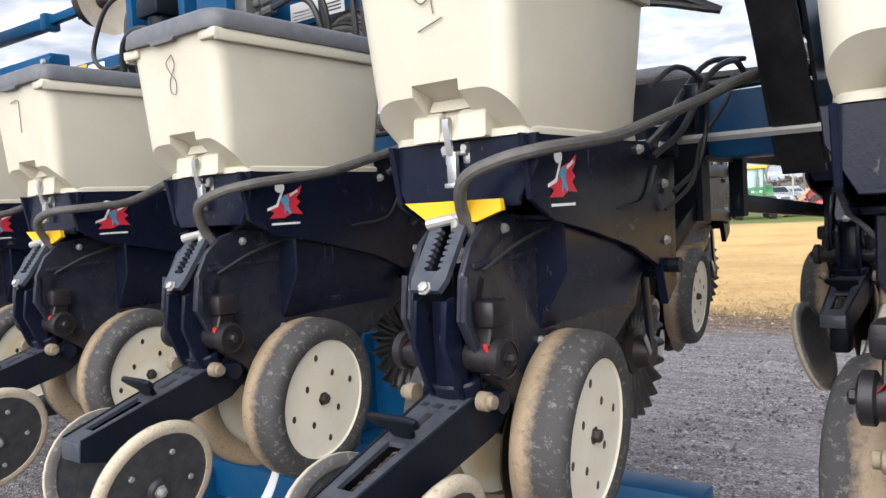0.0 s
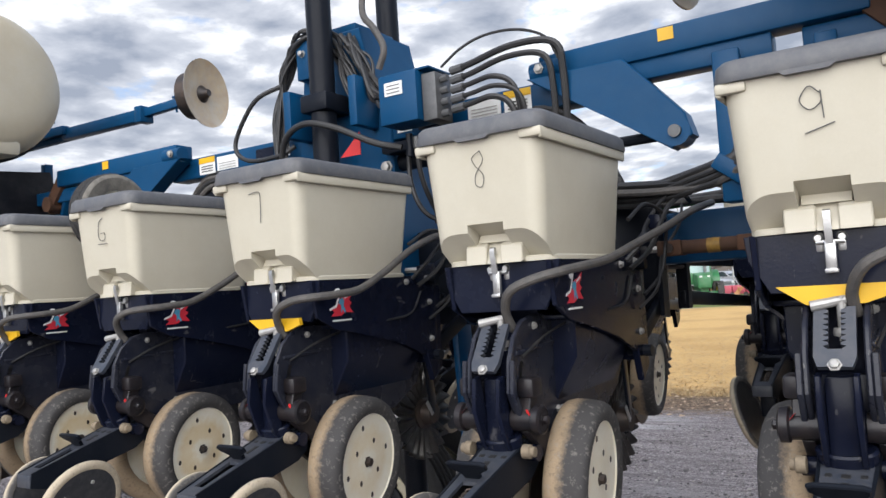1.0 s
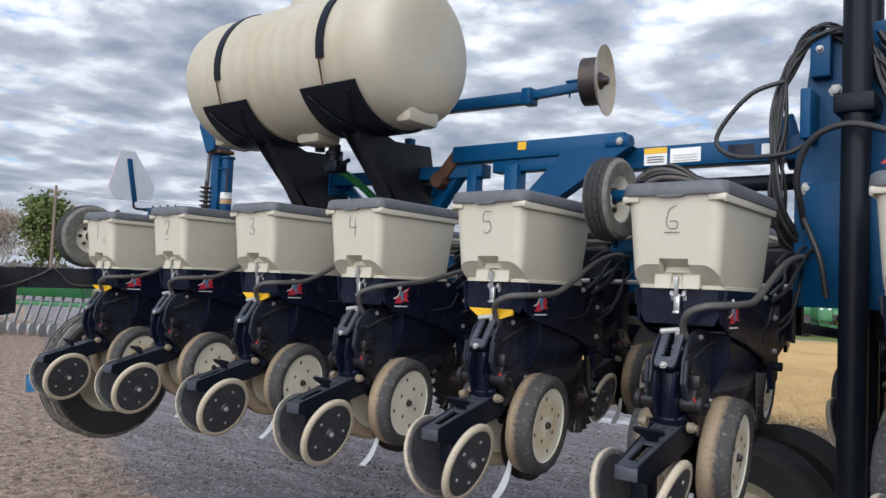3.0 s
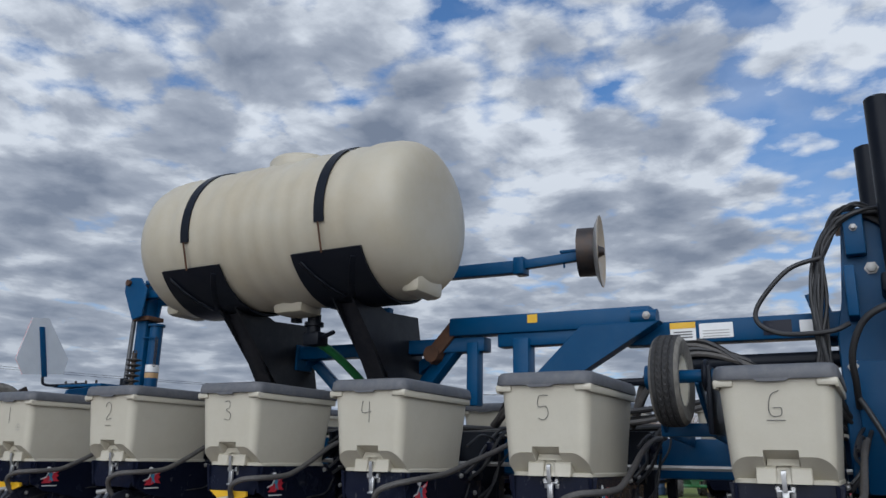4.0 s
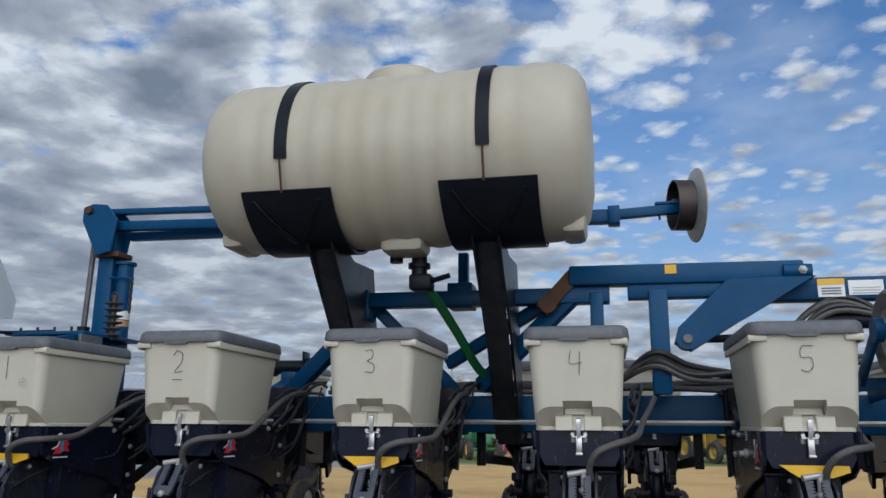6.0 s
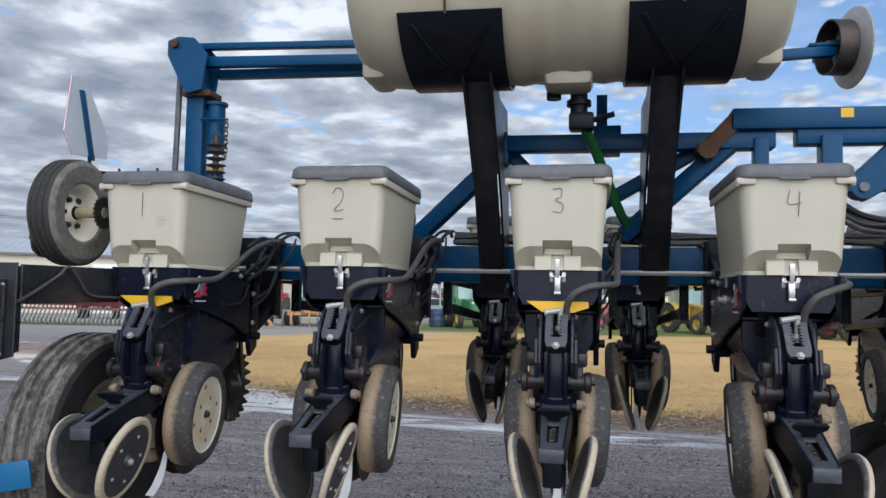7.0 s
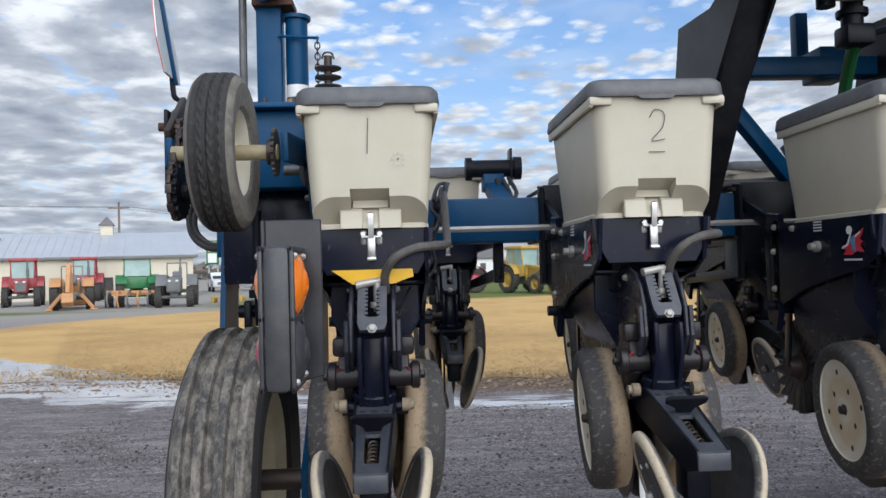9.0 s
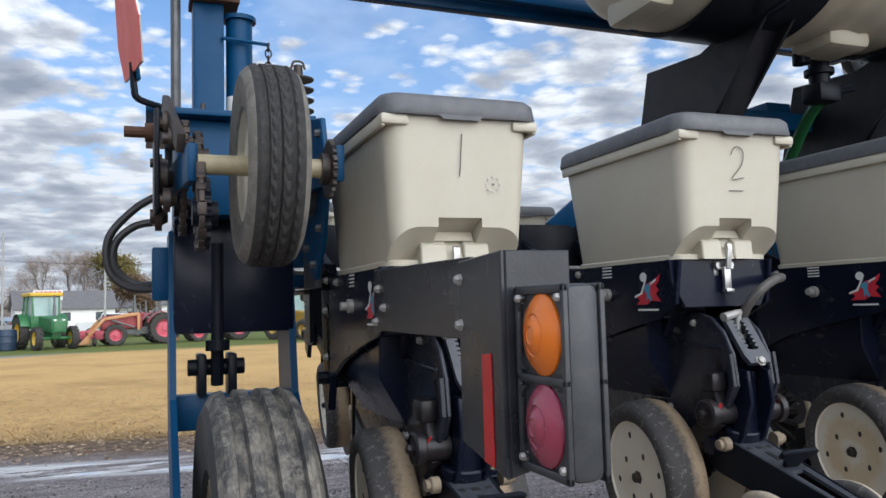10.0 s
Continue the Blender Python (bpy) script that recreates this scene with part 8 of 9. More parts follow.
def tractor(pos, yaw, label, paint, rimm, roofm=None, cab=True, duals=False, size=1.0, loader=None, backhoe=None, group="parked tractors", extra=None):
    o = thing("tractor", label, "tractor", group)
    # forward is -y; rear axle at y = 1.1
    Rr, Rf, wr, wf = 0.86, 0.58, 0.46, 0.36
    for s in (-1, 1):
        farm_wheel(o, s * 0.93, 1.1, Rr, wr, rimm, 18, s)
        if duals:
            farm_wheel(o, s * 1.50, 1.1, Rr, wr, rimm, 18, s)
        farm_wheel(o, s * 0.84, -1.45, Rf, wf, rimm, 14, s)
    bm = B()
    rod(bm, (-1.0 - 0.5 * duals, 1.1, Rr), (1.0 + 0.5 * duals, 1.1, Rr), 0.12, 10)
    part("rear_axle", bm, M_TGRY, o)
    bm = B()
    rod(bm, (-0.85, -1.45, Rf), (0.85, -1.45, Rf), 0.09, 10)
    box(bm, -0.22, 0.22, -1.7, 1.2, 0.55, 0.95, 0.05)
    part("chassis", bm, M_TGRY if paint is not M_TGRN else paint, o)
    bm = B()
    prism(bm, [(-2.05, 0.85), (-2.12, 1.25), (-2.05, 1.52), (-1.85, 1.60), (0.05, 1.72), (0.05, 0.9)], "x", -0.36, 0.36, 0.05)
    part("hood", bm, paint, o)
    bm = B()
    prism(bm, [(-2.14, 0.92), (-2.155, 1.25), (-2.10, 1.46), (-2.06, 1.46), (-2.08, 0.92)], "x", -0.27, 0.27)
    for k in range(6):
        box(bm, -0.27, 0.27, -2.165, -2.14, 0.97 + 0.075 * k, 0.985 + 0.075 * k, 0)
    part("grille", bm, M_TGRY if paint is not M_TGRN else paint, o)
    for s in (-1, 1):
        bm = B()
        box(bm, s * 0.20 - 0.07, s * 0.20 + 0.07, -2.135, -2.095, 1.44, 1.53, 0.01)
        part("headlight", bm, M_WHITE, o)
        bm = B()
        prev = None
        for k in range(9):
            a = radians(20 + 130 * k / 8)
            yy, zz = 1.1 - (Rr + 0.09) * math.cos(a), Rr + (Rr + 0.09) * math.sin(a)
            lo, hi = sorted((s * 0.55, s * 1.15))
            ring = [bm.verts.new(p) for p in ((lo, yy, zz), (hi, yy, zz), (hi, yy, zz + 0.03), (lo, yy, zz + 0.03))]
            if prev:
                for j in range(4):
                    bm.faces.new((prev[j], prev[(j + 1) % 4], ring[(j + 1) % 4], ring[j]))
            else:
                bm.faces.new(ring)
            prev = ring
        bm.faces.new(prev)
        part("fender", bm, paint, o)
    bm = B()
    rod(bm, (0.28, -0.35, 1.6), (0.28, -0.35, 2.75), 0.05, 10)
    rod(bm, (0.28, -0.35, 1.75), (0.28, -0.35, 2.25), 0.085, 12)
    part("exhaust", bm, M_TGRY, o)
    if cab:
        bm = B()
        for px in (-0.72, 0.72):
            beam(bm, (px * 0.85, 0.0, 1.55), (px * 0.9, 0.12, 2.72), 0.07, 0.07, 0.01, (0, 1, 0))
            beam(bm, (px, 1.55, 1.75), (px * 0.95, 1.45, 2.72), 0.07, 0.07, 0.01, (0, 1, 0))
            beam(bm, (px, 0.85, 1.65), (px * 0.95, 0.85, 2.72), 0.06, 0.06, 0.01, (0, 1, 0))
        box(bm, -0.72, 0.72, 0.0, 1.55, 1.05, 1.72, 0.04)
        c = part("cab_frame", bm, paint, o)
        bm = B()
        prism(bm, [(0.03, 1.7), (1.50, 1.76), (1.42, 2.72), (0.14, 2.72)], "x", -0.66, 0.66)
        part("cab_glass", bm, M_CABGL, o)
        bm = B()
        box(bm, -0.25, 0.25, 0.75, 1.25, 1.5, 2.3, 0.08)
        part("seat", bm, M_TGRY, o)
        bm = B()
        box(bm, -0.80, 0.80, -0.05, 1.65, 2.72, 2.92, 0.06)
        part("roof", bm, roofm or paint, o)
    else:
        bm = B()
        box(bm, -0.25, 0.25, 0.75, 1.0, 1.5, 2.0, 0.06)
        box(bm, -0.25, 0.25, 0.35, 0.85, 1.35, 1.55, 0.06)
        part("seat", bm, M_TGRY, o)
        bm = B()
        lathe(bm, [(0.19, -0.015), (0.21, 0), (0.19, 0.015), (0.17, 0)], Matrix.Translation((0, 0.25, 1.95)) @ Matrix.Rotation(radians(25), 4, "X"), 20, True)
        part("steering_wheel", bm, M_TGRY, o)
        bm = B()
        for s in (-1, 1):
            beam(bm, (s * 0.55, 1.0, 1.2), (s * 0.55, 1.0, 2.5), 0.07, 0.07, 0.01, (0, 1, 0))
        beam(bm, (-0.55, 1.0, 2.5), (0.55, 1.0, 2.5), 0.07, 0.07)
        part("roll_bar", bm, M_TGRY, o)
    if loader:
        for s in (-1, 1):
            bm = B()
            beam(bm, (s * 0.55, -0.2, 0.8), (s * 0.55, -0.2, 1.75), 0.10, 0.14, 0.01, (0, 1, 0))
            beam(bm, (s * 0.55, -0.2, 1.70), (s * 0.60, -2.0, 1.45), 0.10, 0.16, 0.01)
            beam(bm, (s * 0.60, -2.0, 1.45), (s * 0.62, -2.75, 0.55), 0.10, 0.15, 0.01)
            part("loader_arm", bm, loader, o)
            bm = B()
            rod(bm, (s * 0.55, -0.4, 0.95), (s * 0.60, -1.6, 1.38), 0.05, 8)
            part("loader_ram", bm, M_TGRY, o)
        bm = B()
        prism(bm, [(-2.75, 0.75), (-2.70, 0.15), (-3.35, 0.08), (-3.36, 0.12), (-2.80, 0.22), (-2.84, 0.78)], "x", -1.0, 1.0)
        for s in (-1, 1):
            prism(bm, [(-2.75, 0.75), (-2.70, 0.15), (-3.35, 0.08)], "x", *sorted((s * 1.0, s * 0.97)))
        part("bucket", bm, loader, o)
    if backhoe:
        bm = B()
        beam(bm, (0.0, 2.1, 0.7), (0.1, 2.5, 2.6), 0.28, 0.3, 0.02, (0, 1, 0))
        part("boom", bm, backhoe, o)
        bm = B()
        beam(bm, (0.1, 2.5, 2.6), (0.15, 3.1, 1.0), 0.22, 0.24, 0.02, (0, 1, 0))
        part("dipper", bm, backhoe, o)
        bm = B()
        prism(bm, [(2.8, 1.0), (3.3, 1.0), (3.4, 0.5), (3.0, 0.25), (2.75, 0.55)], "x", -0.15, 0.45, 0.02)
        part("digging_bucket", bm, backhoe, o)
        bm = B()
        for s in (-1, 1):
            beam(bm, (s * 0.5, 2.0, 0.9), (s * 1.15, 2.2, 0.1), 0.15, 0.18, 0.02)
            box(bm, s * 1.15 - 0.2, s * 1.15 + 0.2, 2.0, 2.4, 0.02, 0.10, 0.02)
        part("stabiliser", bm, backhoe, o)
    o.location = (*pos, 0)
    o.rotation_euler = (0, 0, radians(yaw))
    o.scale = (size, size, size)
    return o


M_CABGL = mat("cab_glass", (0.30, 0.42, 0.40), (0.20, 0.30, 0.29), rough=0.1, scale=1.5, amount=0.7, bump=0)
tractor((-5.4, 43.2), 22, "green farm tractor with yellow cab roof, parked on grass", M_TGRN, M_TYEL, M_TYEL)
tractor((-22.6, 45.4), 22, "red farm tractor with cab, parked before the shed", M_TRED, M_TGRY, size=0.98)
tractor((-21.9, 52.6), 18, "red farm tractor with cab, close to the shed", M_TRED, M_TGRY, size=1.04)
tractor((-17.0, 39.0), 200, "faded orange backhoe loader standing on the gravel yard", M_TORG, M_TORG, cab=False, backhoe=M_TORG, loader=M_TORG, size=0.88)
tractor((-14.3, 40.6), 200, "green farm tractor with dual tyres and open cab", M_TGRN, M_TYEL, M_TGRY, duals=True, size=0.92)
tractor((-11.7, 38.8), 12, "grey and red tractor without cab, on the yard", M_TGRY, M_PINK, cab=False, size=0.9)
tractor((-29.0, 42.1), 212, "red cab tractor hitched to a red grain drill", M_TRED, M_TGRY, size=1.05)
tractor((-0.9, 45.2), -78, "red tractor with faded orange front loader", M_TRED, M_PINK, cab=False, loader=M_TORG)
tractor((3.4, 46.5), -80, "faded red tractor with a tan front loader", M_PINK, M_PINK, cab=False, loader=M_TORG, size=0.9)
tractor((7.6, 43.2), 30, "yellow industrial tractor with front loader on grass", M_TYELW, M_TYELW, loader=M_TYELW, size=0.95)
tractor((11.2, 42.4), -40, "yellow wheel loader tractor parked on the grass", M_TYELW, M_TYELW, cab=False, loader=M_TYELW)
tractor((15.2, 39.2), -70, "dark red farm tractor with large rear tyres", M_TMAR, M_TMAR, cab=True)
tractor((-1.0, 66.0), 30, "small red tractor far across the yard", M_TRED, M_TGRY, cab=False)


def vehicle(pos, yaw, kind, label, paint):
    o = thing(kind, label, "pickup" if kind == "pickup_truck" else "car", "parked vehicles")
    L = 5.4 if kind == "pickup_truck" else 4.9
    h = L / 2
    if kind == "pickup_truck":
        side = [(-h, 0.45), (-h, 0.95), (-h + 0.15, 1.08), (-1.15, 1.14), (-0.55, 1.78), (0.85, 1.80), (1.05, 1.16), (h, 1.14), (h, 0.45)]
        glass = [(-0.98, 1.17), (-0.50, 1.72), (0.78, 1.73), (0.92, 1.17)]
    else:
        side = [(-h, 0.40), (-h, 0.9), (-h + 0.2, 1.02), (-1.0, 1.10), (-0.35, 1.72), (2.0, 1.74), (h, 1.15), (h, 0.40)]
        glass = [(-0.85, 1.13), (-0.30, 1.66), (1.95, 1.67), (h - 0.25, 1.15)]
    bm = B()
    prism(bm, side, "x", -0.95, 0.95, 0.06)
    part("body", bm, paint, o)
    bm = B()
    prism(bm, glass, "x", -0.962, 0.962)
    part("side_window", bm, M_GLASSD, o)
    bm = B()
    a, b = glass[0], glass[1]
    prism(bm, [(a[0] - 0.12, a[1] + 0.03), (b[0] - 0.06, b[1] + 0.02), (b[0], b[1]), (a[0], a[1])], "x", -0.80, 0.80)
    part("windscreen", bm, M_GLASSD, o)
    for s in (-1, 1):
        for yy in (-h + 0.95, h - 1.05):
            m = Matrix.Translation((s * 0.86, yy, 0.38)) @ (AX["x"] if s > 0 else Matrix.Rotation(math.pi, 4, "Z") @ AX["x"])
            bm = B()
            lathe(bm, [(0.22, 0.10), (0.34, 0.115), (0.38, 0.08), (0.38, -0.1), (0.22, -0.1)], m, 20, True)
            t = part("tyre", bm, M_RUBBERD, o)
            bm = B()
            lathe(bm, [(0, 0.085), (0.18, 0.085), (0.23, 0.10), (0.23, -0.05), (0, -0.05)], m, 16)
            part("rim", bm, M_VSILV, t)
        bm = B()
        box(bm, *sorted((s * 0.62, s * 0.90)), -h - 0.012, -h + 0.06, 0.72, 0.90, 0.01)
        part("headlight", bm, M_WHITE, o)
    bm = B()
    box(bm, -0.58, 0.58, -h - 0.012, -h + 0.05, 0.62, 0.88, 0.01)
    part("grille", bm, M_TGRY, o)
    bm = B()
    if kind == "suv":
        prism(bm, [(2.06, 1.64), (h - 0.06, 1.20), (h + 0.005, 1.20), (2.09, 1.70)], "x", -0.78, 0.78)
    else:
        prism(bm, [(0.84, 1.70), (0.98, 1.20), (1.05, 1.20), (0.885, 1.74)], "x", -0.76, 0.76)
    part("rear_window", bm, M_GLASSD, o)
    for s in (-1, 1):
        bm = B()
        box(bm, *sorted((s * 0.78, s * 0.93)), h - 0.05, h + 0.012, 0.75, 1.05, 0.01)
        part("tail_lamp", bm, M_RED, o)
    bm = B()
    box(bm, -0.93, 0.93, h - 0.05, h + 0.07, 0.42, 0.58, 0.03)
    part("bumper", bm, M_VSILV, o)
    bm = B()
    box(bm, -0.93, 0.93, -h - 0.08, -h + 0.05, 0.40, 0.58, 0.03)
    part("bumper", bm, M_VSILV, o)
    o.location = (*pos, 0)
    o.rotation_euler = (0, 0, radians(yaw))
    return o


vehicle((-16.6, 69.8), 20, "suv", "white suv parked beyond the shed", M_VWHITE)
vehicle((-13.9, 71.1), 40, "pickup_truck", "white pickup parked beyond the shed", M_VWHITE)
vehicle((-2.6, 62.0), 75, "pickup_truck", "white pickup parked across the yard", M_VWHITE)
vehicle((-10.5, 63.0), 70, "suv", "silver suv parked across the yard", M_VSILV)
vehicle((-13.0, 84.0), 60, "suv", "pale suv far along the road", M_VSILV)

# red grain drill on the yard and a green one behind the machine's end


def grain_drill(a, b, label, paint, height=1.55, n=20):
    a, b = Vector((*a, 0)), Vector((*b, 0))
    L = (b - a).length
    ex = (b - a).normalized()
    m = Matrix((ex, Vector((-ex.y, ex.x, 0)), Vector((0, 0, 1)))).transposed().to_4x4()
    m.translation = a
    o = thing("grain_drill", label, "seed drill", "grain drills")

    def add(nm, bm, mt, lab=""):
        bm.transform(m)
        return part(nm, bm, mt, o, lab)
    s = height / 1.55
    bm = B()
    prism(bm, [(-0.35, 1.15 * s), (-0.45, 1.45 * s), (-0.30, 1.53 * s), (0.25, 1.55 * s), (0.35, 1.42 * s), (0.1, 0.95 * s), (-0.15, 0.95 * s)], "x", 0, L, 0.02)
    add("seed_box", bm, paint)
    bm = B()
    lathe(bm, [(0, -0.005), (0.22, -0.005), (0.22, 0.005), (0, 0.005)], Matrix.Translation((L * 0.6, -0.44, 1.32 * s)) @ Matrix.Rotation(radians(80), 4, "X") @ Matrix.Diagonal((1.6, 0.8, 1, 1)), 20)
    add("emblem", bm, M_WHITE, "pale oval emblem")
    bm = B()
    box(bm, -0.05, L + 0.05, -0.1, 0.05, 0.72 * s, 0.82 * s, 0.01)
    box(bm, -0.05, L + 0.05, 0.5, 0.65, 0.72 * s, 0.82 * s, 0.01)
    add("frame_bar", bm, paint)
    for k in range(n):
        xx = L * (k + 0.5) / n
        bm = B()
        beam(bm, (xx, 0.0, 0.95 * s), (xx, -0.35, 0.30), 0.05, 0.06, 0.0, (0, 1, 0))
        add("drop_tube", bm, M_TGRY)
        bm = B()
        lathe(bm, [(0, -0.03), (0.16, -0.03), (0.18, 0), (0.16, 0.03), (0, 0.03)], Matrix.Translation((xx, -0.42, 0.18)) @ AX["x"], 14)
        add("press_disc", bm, M_GALV if k % 2 else M_CAST)
    for xx in (-0.15, L + 0.15):
        bm = B()
        lathe(bm, [(0, -0.1), (0.25, -0.1), (0.42, -0.12), (0.46, 0), (0.42, 0.12), (0.25, 0.1), (0, 0.1)], Matrix.Translation((xx, 0.4, 0.46)) @ AX["x"], 24)
        add("tyre", bm, M_RUBBERD)
    return o


grain_drill((-28.6, 33.3), (-21.4, 33.5), "long red grain drill with closely set discs", M_TMAR, 1.6, 30)
grain_drill((-21.0, 4.6), (-15.5, 7.8), "green seed drill with a long box, beside the lot", M_TGRN, 1.7, 22)

# low red implement and small yard clutter
im = thing("implement", "low faded red three-part farm implement on grass", "implement")
for k in range(3):
    bm = B()
    box(bm, -7.4 + 0.75 * k, -6.7 + 0.75 * k, 43.6, 44.6, 0.35, 0.85, 0.06)
    part("deck", bm, M_PINK, im)
for k in range(4):
    bm = B()
    lathe(bm, [(0, -0.08), (0.2, -0.1), (0.24, 0), (0.2, 0.1), (0, 0.08)], Matrix.Translation((-7.4 + 0.75 * k, 43.5, 0.24)) @ AX["x"], 16)
    part("tyre", bm, M_RUBBERD, im)
bm = B()
beam(bm, (-5.3, 44.0, 0.7), (-4.9, 43.6, 1.5), 0.12, 0.12)
part("hitch", bm, M_PINK, im)
im.location = (2.7, 0.9, 0)

br = thing("barrel", "dark blue plastic barrel standing on the grass", "barrel")
bm = B()
lathe(bm, [(0, 0.0), (0.46, 0.0), (0.5, 0.05), (0.5, 0.4), (0.52, 0.42), (0.5, 0.45), (0.5, 0.75), (0.52, 0.77), (0.5, 0.8), (0.48, 1.05), (0.4, 1.07), (0, 1.05)], Matrix.Translation((-10.6, 42.5, 0)), 28)
part("drum", bm, M_BARREL, br)
br.location = (3.4, 0.5, 0)

ip = thing("pallet_forks", "low yellow steel pallet frame lying on the yard", "steel frame")
for k in range(3):
    bm = B()
    box(bm, -12.9, -11.2, 41.2 + 0.4 * k, 41.32 + 0.4 * k, 0.26, 0.34, 0.01)
    part("slat", bm, M_TYELW, ip)
for k in range(4):
    bm = B()
    box(bm, -12.85 + 0.52 * k, -12.70 + 0.52 * k, 41.2, 42.1, 0.0, 0.258, 0.01)
    part("runner", bm, M_TYELW, ip)
ip.location = (2.2, 0.6, 0)

# tool bar with tines lying before the green tractor
tb = thing("cultivator", "small tan cultivator frame with dark shovels", "implement")
bm = B()
beam(bm, (-17.3, 37.6, 0.85), (-14.9, 37.6, 0.80), 0.14, 0.14, 0.01)
beam(bm, (-16.9, 37.2, 0.7), (-15.3, 38.2, 0.7), 0.12, 0.12, 0.01)
part("frame_bar", bm, M_TORG, tb)
for k in range(5):
    bm = B()
    tube(bm, [(-17.1 + 0.5 * k, 37.55, 0.85), (-17.1 + 0.5 * k, 37.2, 0.8), (-17.1 + 0.5 * k, 37.05, 0.45), (-17.1 + 0.5 * k, 37.25, 0.05)], 0.05, 6)
    part("tine", bm, M_TORG if k % 2 else M_TGRY, tb)
tb.location = (2.4, 0.3, 0)

# poles, signs and wires
for px, py, hh, r, nm, lb in ((-3.2, 56.0, 6.9, 0.09, "pole", "tall pale galvanised pole on the grass"), (-8.7, 51.7, 6.8, 0.07, "pole", "thin pale metal pole")):
    o = thing(nm, lb, "pole", "poles")
    bm = B()
    rod(bm, (px, py, 0), (px, py, hh), r, 12, r * 0.8)
    lathe(bm, [(r * 1.8, 0), (r * 1.8, 0.06), (r, 0.06)], Matrix.Translation((px, py, 0)), 12)
    part("shaft", bm, M_GALV, o)
sg = thing("banner_sign", "white roadside sign with red bars between two posts", "sign")
bm = B()
box(bm, -13.75, -11.65, 66.0, 66.08, 2.95, 3.75, 0.01)
part("board", bm, M_WHITE, sg)
for k in range(6):
    bm = B()
    box(bm, -13.6 + 0.32 * k, -13.38 + 0.32 * k, 65.97, 65.996, 3.42, 3.66, 0)
    part("red_bar", bm, M_DECRED, sg)
bm = B()
box(bm, -13.3, -12.1, 65.97, 65.996, 3.06, 3.22, 0)
part("red_bar", bm, M_DECRED, sg)
for px in (-13.6, -11.8):
    bm = B()
    rod(bm, (px, 66.15, 0), (px, 66.15, 3.75), 0.07, 8)
    part("post", bm, M_GALV, sg)
sg.location = (4.9, 0.6, 0)
ds = thing("dealer_sign", "tall green and yellow roadside sign on poles", "sign")
bm = B()
box(bm, -27.2, -25.8, 89.5, 89.8, 3.6, 6.4, 0.04)
part("board", bm, M_TGRN, ds)
bm = B()
box(bm, -27.0, -26.0, 89.47, 89.496, 5.1, 6.2, 0)
part("panel", bm, M_TYEL, ds)
bm = B()
box(bm, -27.0, -26.0, 89.47, 89.496, 3.8, 4.9, 0)
part("panel", bm, M_WHITE, ds)
for px in (-27.0, -26.0):
    bm = B()
    rod(bm, (px, 89.9, 0.9), (px, 89.9, 6.4), 0.1, 8)
    part("post", bm, M_GALV, ds)
ds.location = (4.4, 0, -0.9)
POLES = [(-66, 30), (-30, 82), (2.5, 118), (31, 128), (60, 130)]
for px, py in POLES:
    o = thing("utility_pole", "weathered wooden utility pole with crossarm", "pole", "utility poles")
    bm = B()
    rod(bm, (px, py, 0), (px, py, 9.5), 0.16, 10, 0.11)
    part("shaft", bm, M_WOOD, o)
    bm = B()
    beam(bm, (px - 1.1, py, 8.9), (px + 1.1, py, 8.9), 0.1, 0.12)
    part("crossarm", bm, M_WOOD, o)
wr = thing("overhead_wires", "thin dark overhead wires between the poles", "wires")
for (ax, ay), (bx, by) in zip(POLES, POLES[1:]):
    for dx in (-1.0, 1.0):
        bm = B()
        tube(bm, [(ax + dx + (bx - ax) * k / 8, ay + (by - ay) * k / 8, 9.0 - 0.9 * (1 - (k / 4 - 1) ** 2)) for k in range(9)], 0.02, 4, 2)
        part("wire", bm, M_HOSEB, wr)


